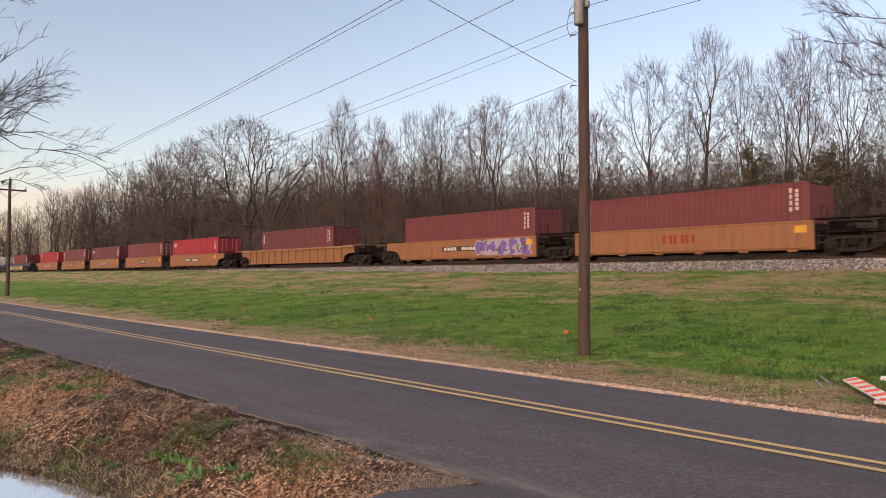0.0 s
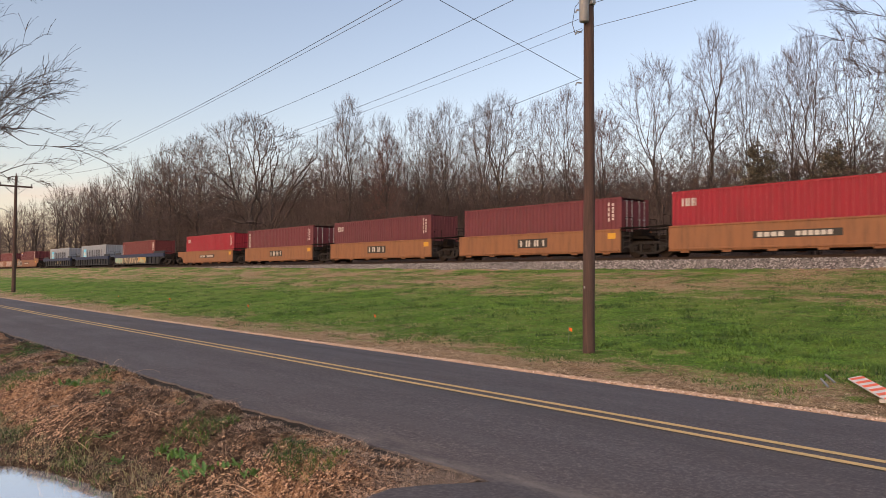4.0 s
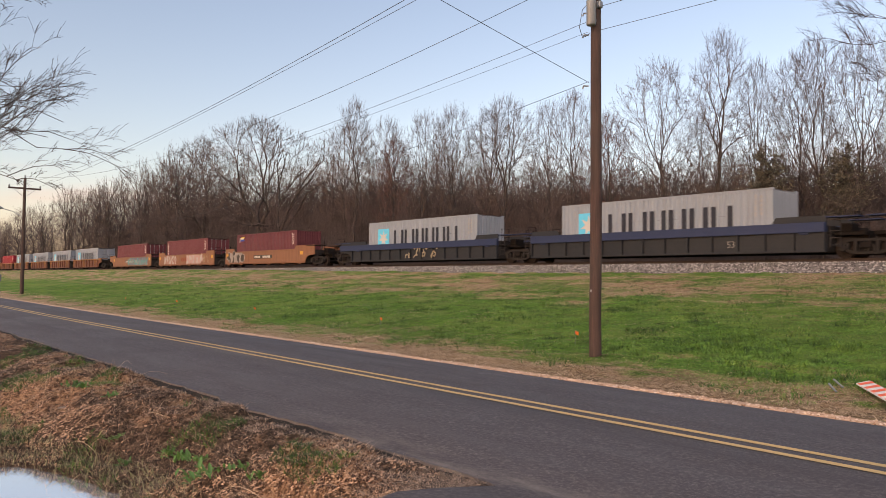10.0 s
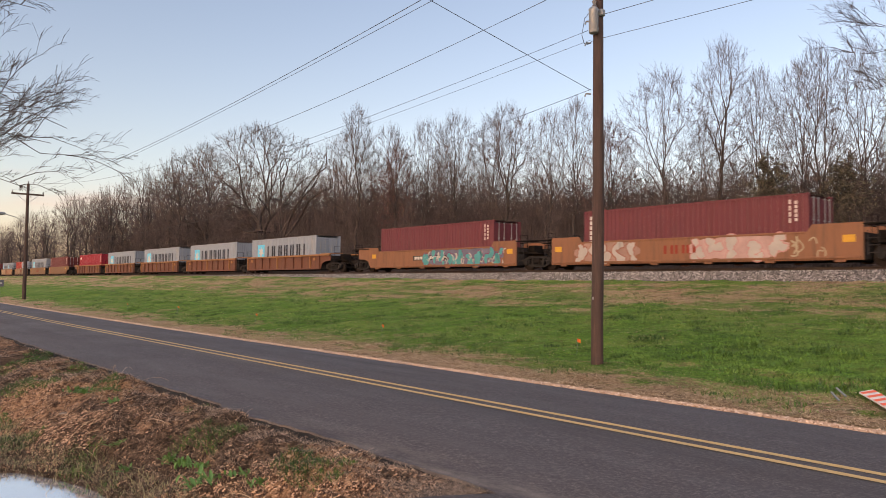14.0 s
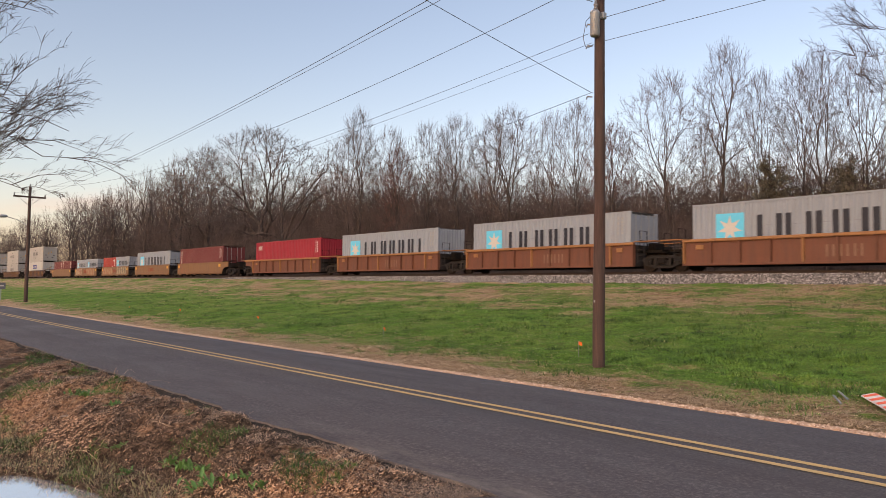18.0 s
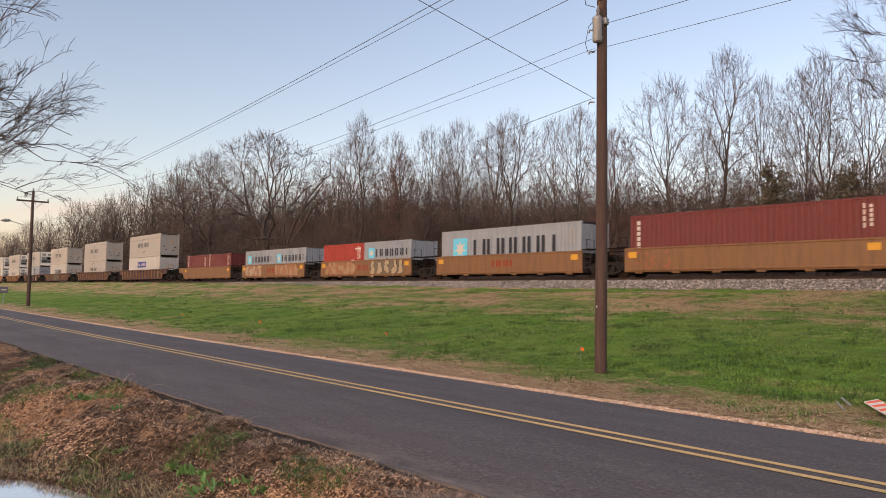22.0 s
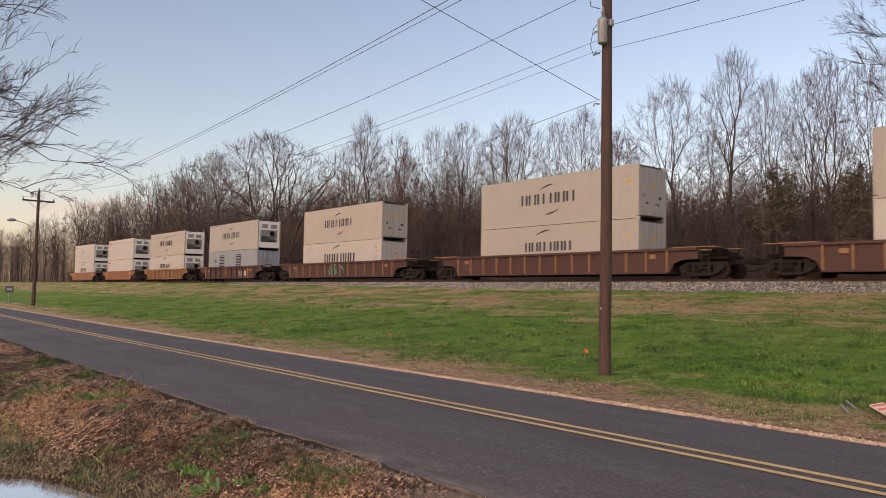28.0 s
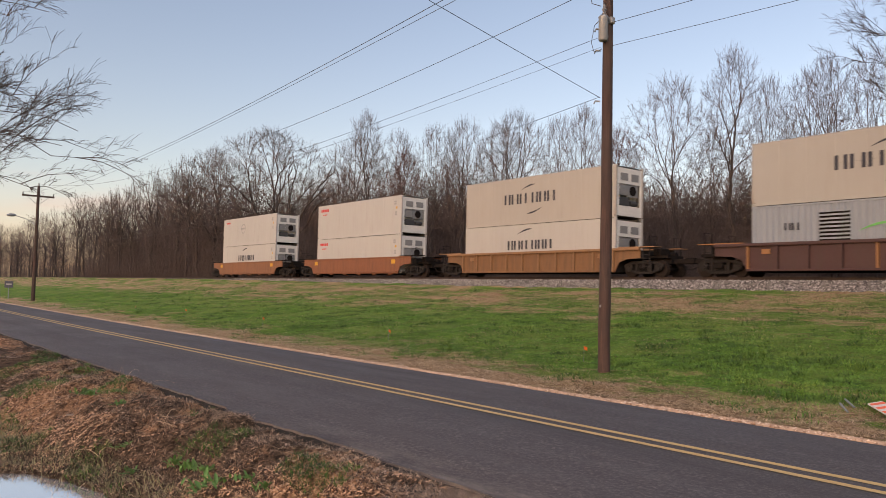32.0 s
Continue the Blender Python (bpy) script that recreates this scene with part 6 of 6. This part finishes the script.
def overhang(name, base, label, seed, aims, r, twig, limb):
    """A bare tree beside the view whose limbs reach into it. aims: limb starts (height on the trunk) and ends."""
    rng = random.Random(seed)
    t = thing(name, label, "tree", "", pose(*base))
    h = 11.0
    wood, crown = Shape().tube([(0, 0, -0.4), (0.1, 0.05, h * 0.4), (-0.1, 0.1, h * 0.75), (0, 0, h)], [r, r * 0.8, r * 0.5, r * 0.15], 10), Shape()

    def spread(shape, p, q, r0, depth):
        p, q = Vector(p), Vector(q)
        d = q - p
        n = 9 if depth == 3 else 5 if depth == 2 else 3
        pts = [tuple(p.lerp(q, i / n) + Vector((rng.gauss(0, 0.012), rng.gauss(0, 0.012), rng.gauss(0, 0.012) + 0.10 * math.sin(math.pi * i / n) )) * d.length * (0 if i == 0 else 1)) for i in range(n + 1)]
        shape.tube(pts, [max(0.003, r0 * (1 - 0.75 * i / n)) for i in range(n + 1)], 5 if depth == 3 else 4 if depth == 2 else 3, False)
        if depth == 0:
            return
        for i in range(twig if depth == 3 else twig // 2):
            k = rng.uniform(0.3, 1.0) if depth == 3 else rng.uniform(0.1, 1.0)
            f = k * n
            j = min(int(f), n - 1)
            s0 = Vector(pts[j]).lerp(Vector(pts[j + 1]), f - j)
            a = d.normalized().cross(Vector((rng.gauss(0, 1), rng.gauss(0, 1), rng.gauss(0, 1)))).normalized()
            e = s0 + (d.normalized() * rng.uniform(0.6, 1.0) + a * rng.uniform(0.3, 0.7) + Vector((0, 0, 0.12))) * d.length * (rng.uniform(0.10, 0.24) if depth == 3 else rng.uniform(0.25, 0.55))
            spread(crown, tuple(s0), tuple(e), r0 * 0.42, depth - 1)

    for z0, end in aims:
        spread(wood, (0, 0, z0), end, limb, 3)
    part("trunk", wood, BARK, t, "", None, True)
    part("crown", crown, BARK, t, "bare arching branches and fine twigs")


build_woods()
pine(-21.6, 43.5, 8.6, 3)
pine(-17.4, 44.5, 7.9, 4)
pine(-10.6, 41.5, 6.5, 5)
overhang("bare_tree", (-17.4, -1.6, -0.7), "leafless roadside tree whose branches overhang the road", 8, [(4.3, (2.40, 5.15, 4.54)), (4.6, (2.48, 5.08, 5.20)), (6.5, (2.77, 4.39, 7.05)), (5.1, (2.39, 4.31, 5.65)), (3.8, (2.15, 4.40, 4.00)), (6.3, (2.61, 3.80, 6.90)), (4.5, (2.17, 4.03, 4.67)), (4.6, (2.32, 4.68, 4.79)), (4.8, (2.39, 4.51, 5.40)), (5.2, (2.40, 4.00, 5.60))], 0.3, 13, 0.022)
overhang("bare_tree", (-5.2, 28.8, 1.5), "leafless tree on the slope with spreading fine branches", 9, [(5.6, (-5.22, -1.98, 8.27)), (6.2, (-4.85, -2.07, 9.15)), (7.0, (-4.01, -1.89, 9.70)), (5.0, (-4.67, -1.46, 7.05)), (4.6, (-3.82, -1.03, 6.55)), (7.6, (-3.61, -1.64, 10.70)), (5.4, (-3.12, -0.98, 7.70))], 0.2, 15, 0.03)


# ---- ground cover and small things ----
def blades(rng, spots, name, mat, label, height, width, lean=0.5):
    s = Shape()
    for x, y, z in spots:
        h, a = height * rng.uniform(0.5, 1.4), rng.uniform(0, 2 * math.pi)
        c, d = math.cos(a), math.sin(a)
        w, l = width * rng.uniform(0.6, 1.3), h * lean * rng.uniform(0.2, 1.5)
        n = len(s.v)
        s.v.extend([(x - d * w, y + c * w, z), (x + d * w, y - c * w, z), (x + c * l * 0.35 + d * w * 0.7, y + d * l * 0.35 - c * w * 0.7, z + h * 0.6), (x + c * l * 0.35 - d * w * 0.7, y + d * l * 0.35 + c * w * 0.7, z + h * 0.6), (x + c * l, y + d * l, z + h)])
        s.f.extend([(n, n + 1, n + 2, n + 3), (n + 3, n + 2, n + 4)])
    return solid(name, s, mat, label, name.replace("_", " "), "", "stuff")


GREEN_BLADE = island("green_grass", [(0.024, 0.072, 0.008), (0.084, 0.205, 0.023), (0.15, 0.30, 0.038), (0.30, 0.41, 0.085)], 0.7, 1.1, 0.75)
TUFT_BLADE = island("dark_green_tufts", [(0.017, 0.046, 0.008), (0.048, 0.115, 0.014), (0.13, 0.23, 0.032)], 0.7, 1.1, 0.7)
DRY_BLADE = island("dry_grass", [(0.13, 0.078, 0.046), (0.42, 0.28, 0.17), (0.80, 0.60, 0.40)], 0.85, 0.4, 0.3)
CHIP = island("bark_chips", [(0.06, 0.031, 0.020), (0.18, 0.096, 0.058), (0.37, 0.205, 0.122), (0.66, 0.43, 0.28)], 0.9, 0.6, 0.2)
MATTED = island("matted_grass", [(0.016, 0.010, 0.007), (0.075, 0.048, 0.034), (0.21, 0.135, 0.092), (0.60, 0.43, 0.31)], 0.9, 0.7, 0.2)
SHORE = island("grey_dead_grass", [(0.03, 0.022, 0.014), (0.12, 0.088, 0.055), (0.26, 0.20, 0.13), (0.36, 0.34, 0.18)], 0.9, 0.9, 0.3)
WEED = island("weed_leaves", [(0.03, 0.09, 0.02), (0.07, 0.17, 0.035), (0.13, 0.26, 0.06)], 0.55, 0.8)


def lawn_share(x, y):
    k = table(y, [(10, -0.2), (11.3, 0.0), (12.6, 0.6), (14, 1.0), (18.5, 0.95), (21.5, 0.35), (27, 0.12), (29, 0.45)])
    return k + 0.6 * noise.noise((x * 0.09, y * 0.16, 11)) + 0.35 * noise.noise((x * 0.5, y * 0.5, 2))


def build_cover():
    rng = random.Random(21)
    green, dry, tall = Shape(), Shape(), Shape()

    def blade(s, x, y, h, w, lean):
        a, z = rng.uniform(0, 2 * math.pi), ground_z(x, y) - 0.01
        c, d, l = math.cos(a), math.sin(a), h * lean * rng.uniform(0.2, 1.5)
        s.add([(x - d * w, y + c * w, z), (x + d * w, y - c * w, z), (x + c * l, y + d * l, z + h)], [(0, 1, 2)])

    for _ in range(330000):
        y = 10.2 + 19.3 * rng.random() ** 1.35
        x = -y * math.tan(radians(rng.uniform(16, 79)))
        if x < -75:
            continue
        clump = noise.noise((x * 1.1, y * 0.8, 30)) + 0.6 * noise.noise((x * 3.1, y * 2.3, 33))
        far = 1 + 0.02 * abs(x)
        if rng.random() < lawn_share(x, y):
            h = (0.03 + 0.05 * max(0, clump)) * rng.uniform(0.6, 1.4)
            if clump > 0.40:
                blade(tall, x, y, 1.5 * h, 0.008 * far, 0.9)
            else:
                blade(green, x, y, h, 0.008 * far, 1.7)
        else:
            blade(dry, x, y, (0.022 + 0.03 * max(0, clump)) * rng.uniform(0.5, 1.4), 0.006 * far, 3.6)
    for _ in range(2300):
        y = 10.8 + 18.2 * rng.random() ** 1.25
        x = -y * math.tan(radians(rng.uniform(16, 76)))
        wet = lawn_share(x, y)
        if noise.noise((x * 0.35, y * 0.45, 50)) < 0.0 or x < -70:
            continue
        size = rng.uniform(0.5, 1.7) * (1.0 if wet > 0.3 else 0.75)
        for _ in range(26):
            a, r = rng.uniform(0, 6.28), abs(rng.gauss(0, 0.13)) * size
            straw = wet < 0.1 and rng.random() < 0.6
            blade(dry if straw else tall, x + 1.5 * r * math.cos(a), y + r * math.sin(a), rng.uniform(0.03, 0.085) * size * (0.35 if straw else 1.0), 0.010 * (1 + 0.02 * abs(x)), 3.0 if straw else 1.2)
    solid("grass", green, GREEN_BLADE, "short bright green spring grass on the slope", "grass", "", "stuff")
    solid("grass_tufts", tall, TUFT_BLADE, "darker taller tufts of grass", "grass", "", "stuff")
    solid("dry_grass", dry, DRY_BLADE, "flattened straw-coloured dead grass", "grass", "", "stuff")
    # the strip of orange grit along the far edge of the road
    s = Shape()
    xs = spaced([(-300, -60, 6), (-60, 6, 0.3)])
    rows = []
    for x in xs:
        w = 0.30 + 0.10 * noise.noise((x * 0.6, 1, 0)) + 0.05 * noise.noise((x * 2.3, 4, 0))
        rows.append([(x, ROAD_OUT + 0.0, road_z(x, ROAD_OUT) - 0.03), (x, ROAD_OUT + 0.06, road_z(x, ROAD_OUT) + 0.012), (x, ROAD_OUT + w * 0.7, ground_z(x, 10.1) + 0.03), (x, ROAD_OUT + w + 0.1, ground_z(x, 10.2) - 0.05)])
    s.v = [v for r in rows for v in r]
    s.f = [(i * 4 + j, i * 4 + 4 + j, i * 4 + 5 + j, i * 4 + 1 + j) for i in range(len(xs) - 1) for j in range(3)]
    solid("gravel_shoulder", s, plain("orange_grit", (0.48, 0.31, 0.21), 0.95, 0, 30, 0.5), "narrow strip of orange gravel along the asphalt", "shoulder", "", "structure", True)
    spots = []
    for _ in range(5000):
        x = 3 - 45 * rng.random() ** 1.6
        y = ROAD_OUT + abs(rng.gauss(0.12, 0.16))
        spots.append((x, y, road_z(x, ROAD_OUT) + 0.01 if y < 10.0 else ground_z(x, y)))
    stones(rng, spots, "gravel", GRAVEL, "loose orange and pink gravel at the road's edge", 0.022)
    # bark chips, straw and weeds on the bank
    s = Shape()
    for _ in range(90000):
        x = -4.6 - 14 * rng.random() ** 1.5
        y = rng.uniform(1.9, 4.42)
        if noise.noise((x * 0.45, y * 0.7, 40)) < 0.02 and rng.random() < 0.85:
            continue
        if y > 3.75 + 0.3 * noise.noise((x * 0.8, 3, 9)) and rng.random() < 0.75:
            continue
        z = ground_z(x, y)
        if z < -0.96:
            continue
        a, l, w = rng.uniform(0, math.pi), rng.uniform(0.006, 0.022), rng.uniform(0.0015, 0.0042)
        c, d = math.cos(a), math.sin(a)
        t, u = rng.uniform(-0.5, 0.5) * l, rng.uniform(0.002, 0.010)
        s.add([(x - c * l - d * w, y - d * l + c * w, z - t + u), (x - c * l + d * w, y - d * l - c * w, z - t), (x + c * l + d * w, y + d * l - c * w, z + t + u), (x + c * l - d * w, y + d * l + c * w, z + t + 2 * u), (x, y, z - 0.01)], [(0, 1, 2, 3), (1, 0, 4), (3, 2, 4)])
    solid("bark_mulch", s, CHIP, "orange-brown bark chips strewn over the bank", "mulch", "", "stuff")
    straw, greens = [], []
    for _ in range(95000):
        x = -4.6 - 16 * rng.random() ** 1.4
        y = rng.uniform(1.7, 4.4)
        z = ground_z(x, y)
        if z > -0.99 and noise.noise((x * 0.45, y * 0.7, 40)) < 0.3 + 0.5 * (y > 3.6):
            straw.append((x, y, z - 0.005))
        if z > -1.0 and noise.noise((x * 0.9, y * 1.2, 80)) + 0.2 * noise.noise((x * 6, y * 6, 3)) + 0.25 * (y < 2.9) + 0.16 * (3.6 < y < 4.15) + 0.15 * smooth_step(-11, -15, x) > 0.42:
            greens.append((x, y, z - 0.01))
    blades(rng, straw, "dead_grass", MATTED, "matted brown dead grass on the bank", 0.034, 0.0026, 4.5)
    blades(rng, greens, "bank_grass", TUFT_BLADE, "sparse green grass on the bank", 0.055, 0.0045, 1.5)
    shore = []
    for _ in range(30000):
        x, y = -6 - 9 * rng.random(), rng.uniform(0.6, 3.2)
        z = ground_z(x, y)
        if -1.0 < z < -0.76 + 0.1 * noise.noise((x * 2, y * 2, 4)):
            shore.append((x, y, z - 0.01))
    blades(rng, shore, "shore_grass", SHORE, "grey-brown dead grass along the water", 0.09, 0.004, 1.4)
    stalks = Shape()
    for _ in range(60):
        x = -5.4 - 9 * rng.random()
        y = rng.uniform(2.3, 3.9)
        z, a, l = ground_z(x, y), rng.uniform(0, 6.28), rng.uniform(0.25, 0.7)
        c, d = math.cos(a), math.sin(a)
        top = rng.uniform(0.25, 0.8)
        stalks.tube([(x + c * l * q, y + d * l * q, z - 0.02 + l * top * math.sin(q * 2.2)) for q in (0, 0.15, 0.3, 0.45, 0.6, 0.8, 1.0)], [0.0028, 0.0026, 0.0024, 0.002, 0.0017, 0.0013, 0.0008], 3, False)
    solid("dry_stalks", stalks, DRY_BLADE, "long pale dry stalks bending over the bank", "stalks", "", "stuff")
    for x, y, k in ((-8.85, 3.45, 1.3), (-9.2, 3.42, 1.0), (-8.2, 3.33, 1.3), (-7.9, 3.37, 1.4), (-8.45, 3.5, 0.9), (-14.0, 3.5, 1.3), (-13.4, 3.45, 1.1), (-10.7, 3.23, 1.1), (-9.9, 3.1, 1.0), (-7.5, 3.57, 0.9), (-7.0, 3.5, 1.0), (-7.3, 2.75, 1.1), (-12.2, 3.6, 0.9)):
        weed = thing("weed", "low leafy green weed on the mulch bank", "weed", "weeds on the bank", pose(x, y, ground_z(x, y) - 0.01))
        for _ in range(36):
            a, r = rng.uniform(0, 360), abs(rng.gauss(0, 0.1)) * k
            at = pose(r * math.cos(a), r * math.sin(a), 0, 0, rng.uniform(-75, -15), a) @ Matrix.Scale(k * rng.uniform(0.4, 0.95), 4)
            part("leaf", shared(("weed_leaf",), lambda: Shape().add([(0, 0, 0), (0.05, -0.022, 0.012), (0.05, 0, 0), (0.05, 0.022, 0.012), (0.10, -0.014, 0.006), (0.10, 0, -0.006), (0.10, 0.014, 0.006), (0.13, 0, -0.02)], [(0, 1, 2), (0, 2, 3), (1, 4, 5, 2), (2, 5, 6, 3), (4, 7, 5), (5, 7, 6)]), WEED, "leaf", True), WEED, weed, "", at)


build_cover()


def marker_flag(x, y, turn):
    z = ground_z(x, y)
    f = thing("marker_flag", "small orange utility marker flag on a wire", "marker flag", "marker flags in the grass", pose(x, y, z, 0, 0, turn))
    part("wire_stem", Shape().tube([(0, 0, -0.05), (0.01, 0, 0.22), (0, 0, 0.36)], 0.004, 5), GALV, f)
    s = Shape()
    for i in range(5):
        k = i / 4
        s.v.extend([(0.085 * k, 0.02 * math.sin(k * 5), 0.36 - 0.03 * k), (0.085 * k, 0.02 * math.sin(k * 5) + 0.004, 0.29 - 0.04 * k)])
    s.f = [(2 * i, 2 * i + 2, 2 * i + 3, 2 * i + 1) for i in range(4)]
    part("cloth", s, FLAG, f, "bright orange plastic flag")


for x, y, turn in ((-27.0, 13.1, 40), (-18.2, 12.9, 20), (-11.0, 13.2, 70), (-41.5, 12.7, 10), (-35.0, 13.0, 60)):
    marker_flag(x, y, turn)


def barricade():
    """A traffic barricade lying broken in the grass."""
    z = ground_z(-4.6, 12.2)
    b = thing("traffic_barricade", "collapsed white and orange striped traffic barricade lying in grass", "barricade", "", pose(-4.6, 12.2, z + 0.03))
    for x, y, rx, ry, rz in ((0, -0.15, 14, 2, -54), (0.35, 0.35, 8, 1, 15)):
        board = part("board", Shape().box(0, 2.3, 0, 0.2, 0, 0.025, 0.006), plain("white_board", (0.68, 0.66, 0.64)), b, "white board with orange stripes", pose(x, y, 0.03, 0, ry, rz) @ pose(0, 0, 0, rx))
        for i in range(8):
            part("stripe", shared(("stripe",), lambda: Shape().add([(0, 0.004, 0.0285), (0.15, 0.004, 0.0285), (0.17, 0.196, 0.0285), (0.02, 0.196, 0.0285)], [(0, 1, 2, 3)]), TAPE_RED, "stripe"), TAPE_RED, board, "", pose(0.06 + i * 0.30, 0, 0))
    part("leg", Shape().box(0, 1.1, 0, 0.045, 0, 0.045), WHITE, b, "white metal leg", pose(0.9, -1.5, -0.05, 0, 0, 10))
    for x, y, a in ((-4.93, 11.85, -58), (-5.02, 12.25, -56)):
        st = solid("metal_stake", Shape().box(0, 0.6, 0, 0.025, 0, 0.02), GALV, "pale metal stake lying in the grass", "stake", "stakes in the grass")
        st.matrix_basis = pose(x, y, ground_z(x, y) + 0.06, 0, 4, a)


barricade()


def plank_scrap(x, y, turn):
    s = Shape().box(-0.09, 0.09, -0.03, 0.03, 0, 0.02, 0.005)
    ob = solid("plank_scrap", s, plain("weathered_grey_wood", (0.26, 0.21, 0.18), 0.9, 0, 12, 0.3), "short weathered scrap of wood on the bank", "plank")
    ob.matrix_basis = pose(x, y, ground_z(x, y) + 0.01, 8, -6, turn)


plank_scrap(-12.9, 3.05, 35)


def road_sign(x, y):
    z = ground_z(x, y)
    s = thing("road_sign", "small grey sign on a thin post beside the road", "sign", "", pose(x, y, z))
    part("post", Shape().box(-0.03, 0.03, -0.03, 0.03, -0.3, 1.5), GALV, s)
    part("sign_face", Shape().box(0.03, 0.05, -0.32, 0.32, 0.95, 1.5, 0.008), plain("dark_sign_face", (0.10, 0.10, 0.12)), s, "dark square sign face")
    part("marks", Shape().box(0.05, 0.054, -0.2, 0.2, 1.18, 1.3), WHITE, s, "pale bars on the sign")


road_sign(-72.0, 11.6)


# ---- movement ----
def motions():
    times = [0, 4, 8, 12, 16, 20, 24, 28, 32]
    for ob, u, y, z in MOVING:
        walk(ob, [(t, pose(u + run(t), y, z)) for t in times])


motions()
